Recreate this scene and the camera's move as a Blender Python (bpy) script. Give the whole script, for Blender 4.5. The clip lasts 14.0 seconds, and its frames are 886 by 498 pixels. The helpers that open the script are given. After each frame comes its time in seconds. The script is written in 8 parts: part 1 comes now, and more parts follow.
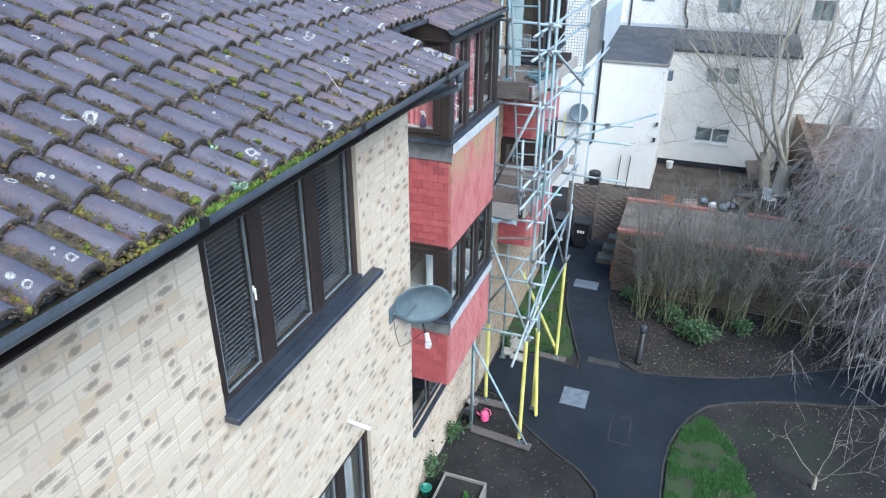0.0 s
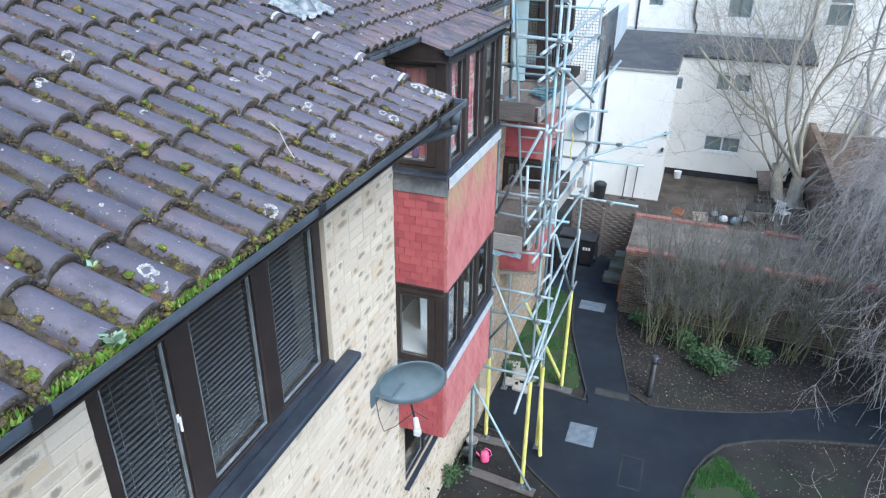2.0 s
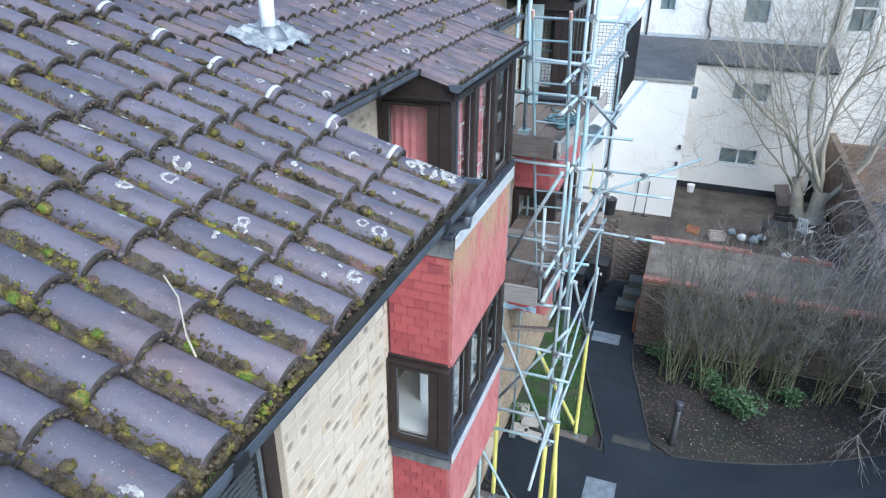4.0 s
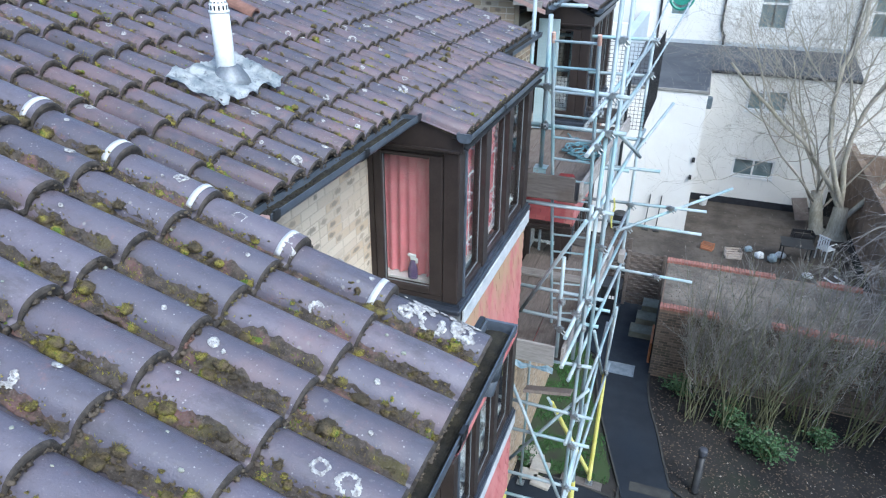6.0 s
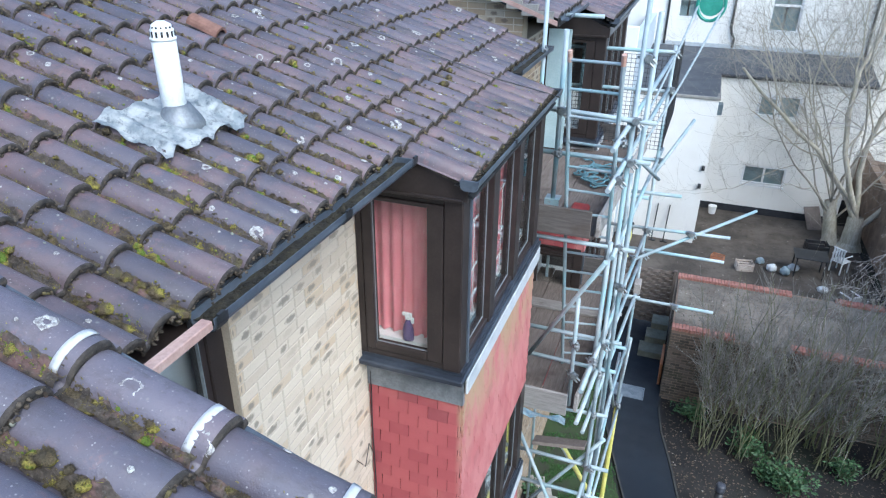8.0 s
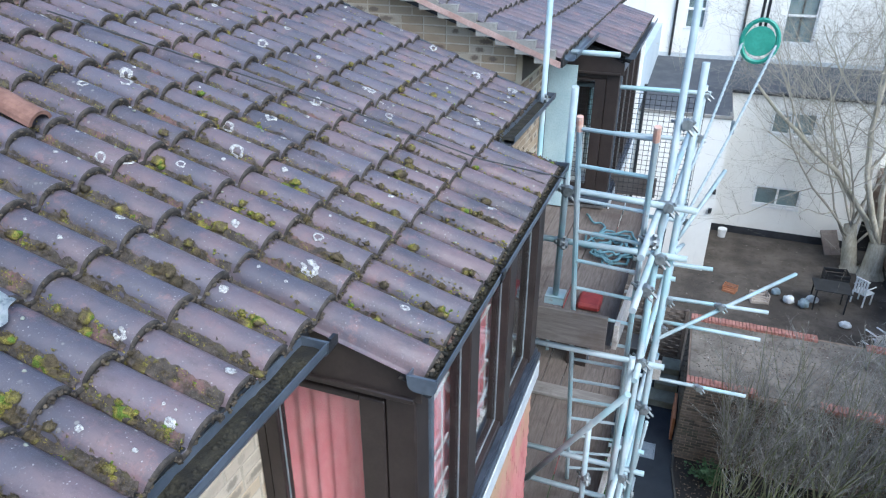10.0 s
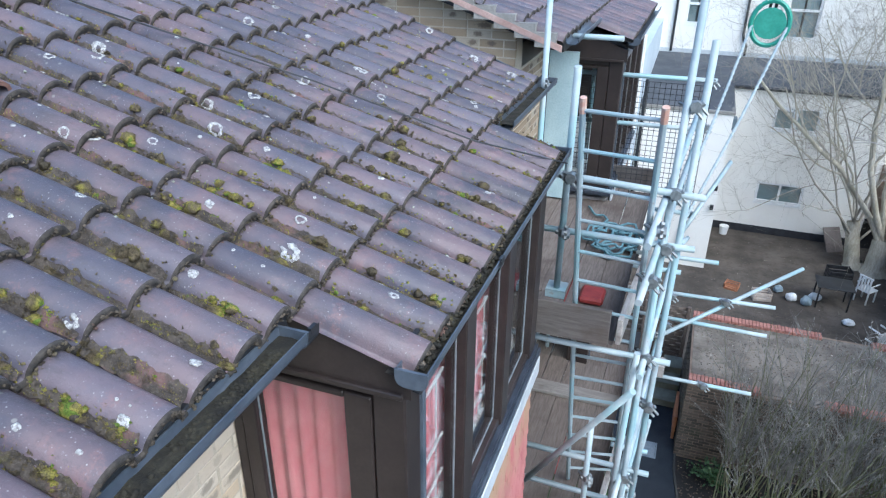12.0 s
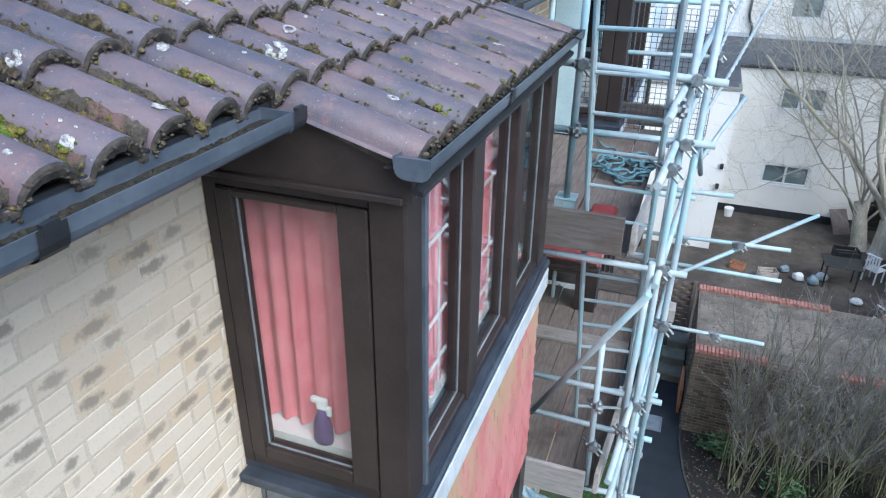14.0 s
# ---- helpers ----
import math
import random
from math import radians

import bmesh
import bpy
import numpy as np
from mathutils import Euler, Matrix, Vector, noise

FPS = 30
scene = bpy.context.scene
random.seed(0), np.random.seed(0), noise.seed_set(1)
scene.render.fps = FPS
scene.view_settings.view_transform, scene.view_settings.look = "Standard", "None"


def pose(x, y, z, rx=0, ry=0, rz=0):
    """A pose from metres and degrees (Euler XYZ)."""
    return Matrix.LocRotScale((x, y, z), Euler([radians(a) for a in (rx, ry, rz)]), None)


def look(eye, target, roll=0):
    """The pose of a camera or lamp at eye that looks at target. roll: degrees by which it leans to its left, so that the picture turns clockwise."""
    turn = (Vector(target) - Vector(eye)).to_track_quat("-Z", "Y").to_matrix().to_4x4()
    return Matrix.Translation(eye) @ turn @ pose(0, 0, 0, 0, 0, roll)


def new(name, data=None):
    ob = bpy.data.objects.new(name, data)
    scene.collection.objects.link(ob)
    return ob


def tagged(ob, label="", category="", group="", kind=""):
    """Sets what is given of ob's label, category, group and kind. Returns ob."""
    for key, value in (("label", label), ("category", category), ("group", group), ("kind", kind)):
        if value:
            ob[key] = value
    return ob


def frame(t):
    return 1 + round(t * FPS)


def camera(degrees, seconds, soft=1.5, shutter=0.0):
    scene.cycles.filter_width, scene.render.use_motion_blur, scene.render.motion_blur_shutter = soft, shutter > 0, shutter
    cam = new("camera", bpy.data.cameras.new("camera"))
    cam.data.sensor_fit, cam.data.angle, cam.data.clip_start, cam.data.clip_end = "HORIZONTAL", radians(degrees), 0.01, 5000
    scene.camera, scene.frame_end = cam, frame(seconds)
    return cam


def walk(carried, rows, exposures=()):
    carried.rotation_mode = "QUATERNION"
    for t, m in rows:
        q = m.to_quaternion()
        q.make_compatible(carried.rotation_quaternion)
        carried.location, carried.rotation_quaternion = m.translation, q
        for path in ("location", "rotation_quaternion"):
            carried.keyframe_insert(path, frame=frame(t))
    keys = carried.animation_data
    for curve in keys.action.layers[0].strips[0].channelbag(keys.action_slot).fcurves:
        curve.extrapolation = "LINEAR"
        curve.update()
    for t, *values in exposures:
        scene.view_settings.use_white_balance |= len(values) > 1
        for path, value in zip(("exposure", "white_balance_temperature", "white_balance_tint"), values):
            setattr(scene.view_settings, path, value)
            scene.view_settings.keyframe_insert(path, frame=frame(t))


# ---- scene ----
cam = camera(66.0, 14.0, soft=1.2)
# seconds, eye x y z, yaw, pitch, roll
ROWS = [
    (0.0, 3.148, -8.962, 10.615, 19.99, -26.41, 0.45),
    (0.5, 3.095, -8.695, 10.620, 20.00, -26.43, 0.44),
    (1.0, 2.985, -8.369, 10.628, 20.02, -26.44, 0.47),
    (1.5, 2.867, -8.030, 10.645, 20.03, -26.49, 0.56),
    (2.0, 2.766, -7.712, 10.651, 20.06, -26.50, 0.55),
    (2.2, 2.707, -7.574, 10.656, 20.08, -26.54, 0.54),
    (4.3, 2.049, -5.955, 10.672, 20.02, -26.56, 0.46),
    (4.5, 2.003, -5.862, 10.690, 20.05, -26.64, 0.44),
    (5.0, 1.857, -5.514, 10.698, 20.10, -26.64, 0.44),
    (5.5, 1.737, -5.157, 10.703, 20.07, -26.62, 0.44),
    (6.0, 1.607, -4.826, 10.711, 20.08, -26.64, 0.49),
    (6.5, 1.476, -4.490, 10.724, 20.09, -26.68, 0.55),
    (7.0, 1.401, -4.202, 10.725, 20.12, -26.65, 0.54),
    (7.5, 1.305, -4.003, 10.723, 20.11, -26.66, 0.52),
    (8.0, 1.274, -3.927, 10.722, 20.11, -26.76, 0.50),
    (8.5, 1.218, -3.533, 10.716, 20.09, -26.69, 0.45),
    (9.0, 1.041, -2.884, 10.751, 20.17, -26.55, 0.39),
    (9.2, 0.960, -2.618, 10.755, 20.13, -26.49, 0.40),
    (11.3, 0.806, -1.920, 10.777, 19.95, -26.67, 0.36),
    (11.5, 0.818, -1.919, 10.755, 19.98, -26.67, 0.38),
    (12.0, 0.807, -1.906, 10.606, 19.97, -26.65, 0.43),
    (12.5, 0.817, -1.914, 10.386, 19.95, -26.63, 0.49),
    (13.0, 0.795, -1.930, 10.340, 19.94, -26.65, 0.53),
    (13.5, 0.782, -1.943, 10.081, 20.00, -26.67, 0.56),
    (14.0, 0.812, -1.944, 9.871, 20.06, -26.66, 0.65),
]
walk(cam, [(t, pose(x, y, z, 90 + pitch, 0, yaw) @ pose(0, 0, 0, 0, 0, roll)) for t, x, y, z, yaw, pitch, roll in ROWS])

# ---- light ----
SUN_AZ, SUN_EL = radians(130), radians(46)
world = bpy.data.worlds.new("world")
scene.world = world
world.use_nodes = True
wn = world.node_tree.nodes
sky = wn.new("ShaderNodeTexSky")
sky.sky_type, sky.sun_disc = "NISHITA", False
sky.sun_elevation, sky.sun_rotation = SUN_EL, SUN_AZ
sky.air_density, sky.dust_density, sky.ozone_density = 1.0, 1.6, 2.0
wn["Background"].inputs["Strength"].default_value = 0.14
world.node_tree.links.new(sky.outputs["Color"], wn["Background"].inputs["Color"])
sun_data = bpy.data.lights.new("sun", "SUN")
sun_data.energy, sun_data.angle, sun_data.color = 1.45, radians(40), (1.0, 0.97, 0.93)
sun = new("sun", sun_data)
sun_dir = Vector((math.sin(SUN_AZ) * math.cos(SUN_EL), math.cos(SUN_AZ) * math.cos(SUN_EL), math.sin(SUN_EL)))
sun.matrix_world = look(sun_dir * 60, (0, 0, 0))
scene.view_settings.exposure = 1.36
scene.view_settings.use_white_balance = True
scene.view_settings.white_balance_temperature, scene.view_settings.white_balance_tint = 5850, 4

# ---- materials ----


class Mat:
    """A small builder for procedural node materials."""

    def __init__(self, name, rough=0.7, metal=0.0, spec=0.4):
        self.m = bpy.data.materials.new(name)
        self.m.use_nodes = True
        self.t = self.m.node_tree
        self.b = self.t.nodes["Principled BSDF"]
        self.b.inputs["Roughness"].default_value = rough
        self.b.inputs["Metallic"].default_value = metal
        self.b.inputs["Specular IOR Level"].default_value = spec
        self.pos = self.t.nodes.new("ShaderNodeNewGeometry").outputs["Position"]

    def link(self, a, b):
        self.t.links.new(a, b)

    def put(self, socket, value):
        if isinstance(value, (int, float)):
            socket.default_value = value
        elif isinstance(value, (tuple, list)):
            socket.default_value = (*value, 1.0) if len(value) == 3 and socket.type == "RGBA" else value
        else:
            self.link(value, socket)

    def stretch(self, x, y, z):
        n = self.t.nodes.new("ShaderNodeVectorMath")
        n.operation = "MULTIPLY"
        self.link(self.pos, n.inputs[0])
        n.inputs[1].default_value = (x, y, z)
        return n.outputs[0]

    def noise(self, scale, detail=4.0, rough=0.6, vec=None, distort=0.0):
        n = self.t.nodes.new("ShaderNodeTexNoise")
        self.put(n.inputs["Vector"], vec or self.pos)
        n.inputs["Scale"].default_value, n.inputs["Detail"].default_value = scale, detail
        n.inputs["Roughness"].default_value, n.inputs["Distortion"].default_value = rough, distort
        return n.outputs["Fac"]

    def voronoi(self, scale, feature="F1", vec=None):
        n = self.t.nodes.new("ShaderNodeTexVoronoi")
        n.feature = feature
        self.put(n.inputs["Vector"], vec or self.pos)
        n.inputs["Scale"].default_value = scale
        return n.outputs["Distance"]

    def ramp(self, fac, lo, hi, a=0.0, b=1.0):
        n = self.t.nodes.new("ShaderNodeMapRange")
        n.interpolation_type = "SMOOTHSTEP"
        self.put(n.inputs[0], fac)
        for i, v in enumerate((lo, hi, a, b)):
            n.inputs[1 + i].default_value = v
        return n.outputs[0]

    def math(self, op, a, b=0.0):
        n = self.t.nodes.new("ShaderNodeMath")
        n.operation = op
        self.put(n.inputs[0], a)
        self.put(n.inputs[1], b)
        return n.outputs[0]

    def mix(self, fac, a, b, blend="MIX"):
        n = self.t.nodes.new("ShaderNodeMix")
        n.data_type, n.blend_type = "RGBA", blend
        self.put(n.inputs[0], fac)
        self.put(n.inputs[6], a)
        self.put(n.inputs[7], b)
        return n.outputs[2]

    def rand(self):
        """A chance value for each object and each loose piece of it."""
        o = self.t.nodes.new("ShaderNodeObjectInfo").outputs["Random"]
        g = self.t.nodes.new("ShaderNodeNewGeometry").outputs["Random Per Island"]
        return self.math("FRACT", self.math("ADD", o, g))

    def x(self):
        n = self.t.nodes.new("ShaderNodeSeparateXYZ")
        self.link(self.pos, n.inputs[0])
        return n.outputs[0]

    def z(self):
        n = self.t.nodes.new("ShaderNodeSeparateXYZ")
        self.link(self.pos, n.inputs[0])
        return n.outputs[2]

    def colour(self, value):
        self.put(self.b.inputs["Base Color"], value)
        return self

    def rough(self, value):
        self.put(self.b.inputs["Roughness"], value)
        return self

    def bump(self, height, strength=0.3, dist=0.01):
        n = self.t.nodes.new("ShaderNodeBump")
        n.inputs["Strength"].default_value, n.inputs["Distance"].default_value = strength, dist
        self.link(height, n.inputs["Height"])
        self.link(n.outputs[0], self.b.inputs["Normal"])
        return self


def plain(name, c1, c2, scale=6.0, rough=0.7, metal=0.0, bump=0.2, fine=60.0, spec=0.4):
    """A surface of two colours mixed at a coarse and a fine scale, with fine relief."""
    k = Mat(name, rough, metal, spec)
    a, f = k.noise(scale, 5.0), k.noise(fine, 3.0)
    c = k.mix(k.ramp(a, 0.3, 0.7), c1, c2)
    k.colour(k.mix(k.ramp(f, 0.35, 0.75, 0.0, 0.35), c, tuple(v * 0.6 for v in c1)))
    if bump:
        k.bump(f, bump, 0.004)
    return k.m


def tile_material(name, red, tone=1.0):
    """Purple-grey concrete; red tells how much reddish weathering it has, tone how pale its face is."""
    k = Mat(name, 0.6, 0.0, 0.5)
    r = k.rand()
    c = k.mix(r, tuple(v * tone for v in (0.075, 0.071, 0.094)), tuple(v * tone for v in (0.129, 0.116, 0.146)))
    c = k.mix(k.ramp(k.noise(2.6, 5.0), 0.62 - 0.22 * red, 0.80 - 0.14 * red, 0.0, 0.45 + 0.3 * red), c, (0.160, 0.110, 0.116))
    c = k.mix(k.ramp(k.noise(6.0, 6.0, 0.7, k.stretch(0.6, 1.5, 1.0)), 0.50, 0.70, 0.0, 0.65), c, (0.058, 0.052, 0.058))
    # reddish growth
    c = k.mix(k.ramp(k.noise(7.0, 6.0, 0.75), 0.66 - 0.12 * red, 0.76 - 0.08 * red, 0.0, 0.6), c, (0.200, 0.112, 0.112))
    c = k.mix(k.ramp(k.noise(34.0, 5.0, 0.7), 0.52, 0.72, 0.0, 0.45), c, (0.070, 0.060, 0.062))
    c = k.mix(k.ramp(k.noise(110.0, 3.0), 0.60, 0.76, 0.0, 0.4), c, (0.27, 0.265, 0.285))
    # pale grit and small spots of lichen
    specks = k.math("MULTIPLY", k.ramp(k.voronoi(58.0), 0.10, 0.17, 1.0, 0.0), k.ramp(k.noise(19.0, 3.0), 0.46, 0.60))
    c = k.mix(k.math("MULTIPLY", specks, 0.7), c, (0.36, 0.35, 0.35))
    spots = k.math("MULTIPLY", k.ramp(k.voronoi(17.0), 0.08, 0.16, 1.0, 0.0), k.ramp(k.noise(3.0, 3.0), 0.50, 0.62))
    c = k.mix(k.math("MULTIPLY", spots, 0.6), c, (0.27, 0.265, 0.24))
    k.colour(c)
    k.rough(k.ramp(k.noise(11.0, 4.0), 0.3, 0.7, 0.38, 0.62))
    k.bump(k.math("ADD", k.noise(160.0, 4.0), k.math("MULTIPLY", k.noise(42.0, 5.0, 0.7), 0.8)), 0.45, 0.005)
    return k.m


def brick_material(name, c1, c2, odd, smudge):
    """Stock brick: most bricks carry a dark burnt smudge of their own."""
    k = Mat(name, 0.85, 0.0, 0.25)
    r = k.rand()

    def chance(f):
        return k.math("FRACT", k.math("MULTIPLY", r, f))

    c = k.mix(r, c1, c2)
    c = k.mix(k.ramp(chance(3.7), 0.74, 0.88, 0.0, 0.7), c, odd)
    sep = k.t.nodes.new("ShaderNodeSeparateXYZ")
    k.link(k.t.nodes.new("ShaderNodeUVMap").outputs[0], sep.inputs[0])
    mid = k.math("ADD", k.math("MULTIPLY", chance(13.7), 0.6), 0.2)
    wide = k.math("ADD", k.math("MULTIPLY", chance(29.3), 0.26), 0.15)
    du = k.math("DIVIDE", k.math("SUBTRACT", sep.outputs[0], mid), wide)
    dv = k.math("DIVIDE", k.math("SUBTRACT", sep.outputs[1], 0.5), 0.44)
    far = k.math("SQRT", k.math("ADD", k.math("MULTIPLY", du, du), k.math("MULTIPLY", dv, dv)))
    far = k.math("ADD", far, k.math("MULTIPLY", k.math("SUBTRACT", k.noise(34.0, 5.0, 0.7), 0.5), 1.9))
    spot = k.math("MULTIPLY", k.ramp(far, 0.45, 1.15, 1.0, 0.0), k.ramp(chance(7.31), 0.30, 0.75, 0.0, 0.9))
    c = k.mix(spot, c, smudge)
    c = k.mix(k.ramp(k.noise(0.9, 4.0), 0.55, 0.75, 0.0, 0.3), c, tuple(v * 0.78 for v in c1))
    c = k.mix(k.ramp(k.noise(70.0, 4.0), 0.5, 0.8, 0.0, 0.3), c, tuple(v * 0.66 for v in c1))
    k.colour(c)
    k.bump(k.noise(120.0, 4.0), 0.4, 0.004)
    return k.m


def red_tile_material():
    k = Mat("red_hung_tile", 0.7, 0.0, 0.3)
    r = k.rand()
    c = k.mix(r, (0.295, 0.066, 0.076), (0.375, 0.093, 0.099))
    c = k.mix(k.ramp(k.math("FRACT", k.math("MULTIPLY", r, 5.7)), 0.94, 0.96, 0.0, 0.55), c, (0.19, 0.05, 0.06))
    c = k.mix(k.ramp(k.noise(2.5, 5.0), 0.5, 0.75, 0.0, 0.5), c, (0.44, 0.155, 0.145))
    # green and ochre growth below the lead
    top = k.math("MULTIPLY", k.ramp(k.z(), 6.5, 7.4), k.ramp(k.noise(5.0, 5.0, 0.6, k.stretch(1, 1, 0.35)), 0.36, 0.56))
    top = k.math("MULTIPLY", top, k.ramp(k.x(), -0.05, 0.0))
    # front tiles mixed paler pink, painting in the stronger light on that side
    c = k.mix(k.math("MULTIPLY", k.ramp(k.x(), -0.05, 0.0), k.ramp(k.noise(3.2, 5.0, 0.6, k.stretch(1, 1, 0.5)), 0.36, 0.62, 0.35, 0.8)), c, (0.48, 0.205, 0.195))
    c = k.mix(k.math("MULTIPLY", top, 0.75), c, (0.34, 0.28, 0.155))
    c = k.mix(k.ramp(k.noise(40.0, 4.0), 0.55, 0.8, 0.0, 0.3), c, (0.20, 0.05, 0.05))
    k.colour(c)
    k.bump(k.noise(90.0, 3.0), 0.25, 0.004)
    return k.m


def glass_material():
    k = Mat("window_glass")
    t = k.t
    glossy = t.nodes.new("ShaderNodeBsdfGlossy")
    glossy.inputs["Roughness"].default_value = 0.02
    clear = t.nodes.new("ShaderNodeBsdfTransparent")
    clear.inputs["Color"].default_value = (0.93, 0.95, 0.95, 1)
    facing = t.nodes.new("ShaderNodeLayerWeight")
    facing.inputs["Blend"].default_value = 0.5
    gloss = k.math("ADD", k.math("MULTIPLY", k.math("POWER", facing.outputs["Facing"], 4.0), 0.9), 0.06)
    mixer = t.nodes.new("ShaderNodeMixShader")
    k.link(gloss, mixer.inputs[0])
    k.link(clear.outputs[0], mixer.inputs[1])
    k.link(glossy.outputs[0], mixer.inputs[2])
    k.link(mixer.outputs[0], t.nodes["Material Output"].inputs["Surface"])
    return k.m


def lichen_material():
    """Crusty pale growth, worn through to the tile in places."""
    k = Mat("lichen", 0.95, 0.0, 0.1)
    c = k.mix(k.ramp(k.noise(55.0, 4.0), 0.35, 0.65), (0.30, 0.295, 0.29), (0.52, 0.52, 0.50))
    c = k.mix(k.ramp(k.noise(95.0, 5.0, 0.7), 0.46, 0.62, 0.0, 0.85), c, (0.15, 0.135, 0.145))
    k.colour(c)
    k.bump(k.noise(180.0, 4.0), 0.8, 0.006)
    return k.m


def slate_material():
    """Crinkled lead, silvery where it is dressed and stained blue-grey elsewhere."""
    k = Mat("pale_crinkled_lead", 0.5, 0.0, 0.5)
    c = k.mix(k.ramp(k.noise(9.0, 5.0), 0.35, 0.62), (0.30, 0.35, 0.39), (0.66, 0.69, 0.69))
    c = k.mix(k.ramp(k.noise(24.0, 5.0, 0.7), 0.52, 0.68, 0.0, 0.75), c, (0.13, 0.16, 0.19))
    k.colour(c)
    k.bump(k.noise(60.0, 4.0), 0.6, 0.006)
    return k.m


def moss_material():
    k = Mat("moss", 0.95, 0.0, 0.1)
    r = k.math("ADD", k.math("MULTIPLY", k.ramp(k.noise(13.0, 2.0), 0.28, 0.72), 0.72), k.math("MULTIPLY", k.rand(), 0.28))
    c = k.mix(k.ramp(r, 0.10, 0.40), (0.095, 0.080, 0.058), (0.165, 0.130, 0.080))
    c = k.mix(k.ramp(r, 0.42, 0.58), c, (0.225, 0.195, 0.075))
    c = k.mix(k.ramp(r, 0.58, 0.70), c, (0.36, 0.315, 0.080))
    c = k.mix(k.ramp(r, 0.74, 0.84), c, (0.175, 0.265, 0.050))
    c = k.mix(k.ramp(k.noise(240.0, 4.0), 0.42, 0.68, 0.0, 0.65), c, (0.050, 0.044, 0.032))
    k.colour(c)
    k.bump(k.noise(260.0, 4.0), 1.0, 0.012)
    return k.m


def crust_material():
    k = Mat("tile_edge_crust", 0.95, 0.0, 0.1)
    r = k.rand()
    c = k.mix(r, (0.045, 0.038, 0.032), (0.17, 0.14, 0.11))
    c = k.mix(k.ramp(k.noise(9.0, 3.0), 0.55, 0.68, 0.0, 0.7), c, (0.19, 0.165, 0.07))
    c = k.mix(k.ramp(k.noise(6.0, 3.0), 0.60, 0.70, 0.0, 0.7), c, (0.22, 0.125, 0.105))
    k.colour(c)
    k.bump(k.noise(200.0, 4.0), 1.0, 0.01)
    return k.m


def valley_material():
    """Grit, dead moss and reddish crust lying in the valleys between the rolls."""
    k = Mat("valley_crust", 0.95, 0.0, 0.1)
    c = k.mix(k.ramp(k.noise(26.0, 5.0), 0.35, 0.65), (0.062, 0.053, 0.048), (0.125, 0.105, 0.088))
    c = k.mix(k.ramp(k.noise(6.5, 4.0), 0.54, 0.66, 0.0, 0.75), c, (0.215, 0.122, 0.115))
    c = k.mix(k.ramp(k.noise(12.0, 4.0, 0.6, k.stretch(1.0, 1.4, 1.0)), 0.56, 0.68, 0.0, 0.65), c, (0.125, 0.112, 0.050))
    c = k.mix(k.ramp(k.noise(160.0, 3.0), 0.5, 0.75, 0.0, 0.6), c, (0.20, 0.18, 0.155))
    k.colour(c)
    k.bump(k.noise(120.0, 5.0, 0.7), 1.0, 0.012)
    return k.m


def dish_material():
    """Perforated grey mesh, which lets some light through."""
    k = Mat("perforated_dish", 0.5, 0.0, 0.4)
    k.colour(k.mix(k.ramp(k.noise(5.0, 4.0), 0.3, 0.7), (0.10, 0.145, 0.175), (0.145, 0.195, 0.225)))
    clear = k.t.nodes.new("ShaderNodeBsdfTransparent")
    mixer = k.t.nodes.new("ShaderNodeMixShader")
    mixer.inputs[0].default_value = 0.16
    k.link(k.b.outputs[0], mixer.inputs[1])
    k.link(clear.outputs[0], mixer.inputs[2])
    k.link(mixer.outputs[0], k.t.nodes["Material Output"].inputs["Surface"])
    return k.m


def asphalt_material():
    k = Mat("asphalt", 0.75, 0.0, 0.3)
    # base colours hold the bluish shade over the ground, darker than bare asphalt
    c = k.mix(k.ramp(k.noise(0.55, 5.0), 0.35, 0.7), (0.0105, 0.0150, 0.0225), (0.0170, 0.0230, 0.0320))
    c = k.mix(k.ramp(k.noise(2.1, 6.0, 0.7), 0.58, 0.75, 0.0, 0.6), c, (0.025, 0.029, 0.036))
    c = k.mix(k.ramp(k.noise(240.0, 2.0), 0.55, 0.75, 0.0, 0.4), c, (0.07, 0.07, 0.074))
    k.colour(c)
    k.rough(k.ramp(k.noise(1.0, 3.0), 0.3, 0.7, 0.5, 0.85))
    k.bump(k.noise(160.0, 3.0), 0.4, 0.006)
    return k.m


def soil_material():
    k = Mat("soil", 0.95, 0.0, 0.15)
    # browns cooled to near grey, with the ground's bluish shade in them
    c = k.mix(k.ramp(k.noise(0.7, 5.0), 0.35, 0.68), (0.024, 0.024, 0.025), (0.044, 0.042, 0.041))
    c = k.mix(k.ramp(k.noise(4.0, 6.0, 0.7), 0.5, 0.72, 0.0, 0.7), c, (0.030, 0.026, 0.024))
    c = k.mix(k.ramp(k.noise(0.33, 3.0), 0.52, 0.66, 0.0, 0.6), c, (0.032, 0.042, 0.028))
    c = k.mix(k.ramp(k.voronoi(22.0), 0.06, 0.14, 0.5, 0.0), c, (0.095, 0.08, 0.065))
    k.colour(c)
    k.bump(k.noise(28.0, 6.0, 0.75), 0.8, 0.03)
    return k.m


def render_material(name, c1, c2, dirt=(0.42, 0.42, 0.40)):
    k = Mat(name, 0.85, 0.0, 0.25)
    c = k.mix(k.ramp(k.noise(0.8, 4.0), 0.35, 0.7), c1, c2)
    c = k.mix(k.ramp(k.noise(2.6, 6.0, 0.65, k.stretch(1.6, 1.6, 0.22)), 0.58, 0.8, 0.0, 0.45), c, dirt)
    c = k.mix(k.ramp(k.noise(45.0, 3.0), 0.5, 0.8, 0.0, 0.15), c, dirt)
    k.colour(c)
    k.bump(k.noise(80.0, 4.0), 0.25, 0.004)
    return k.m


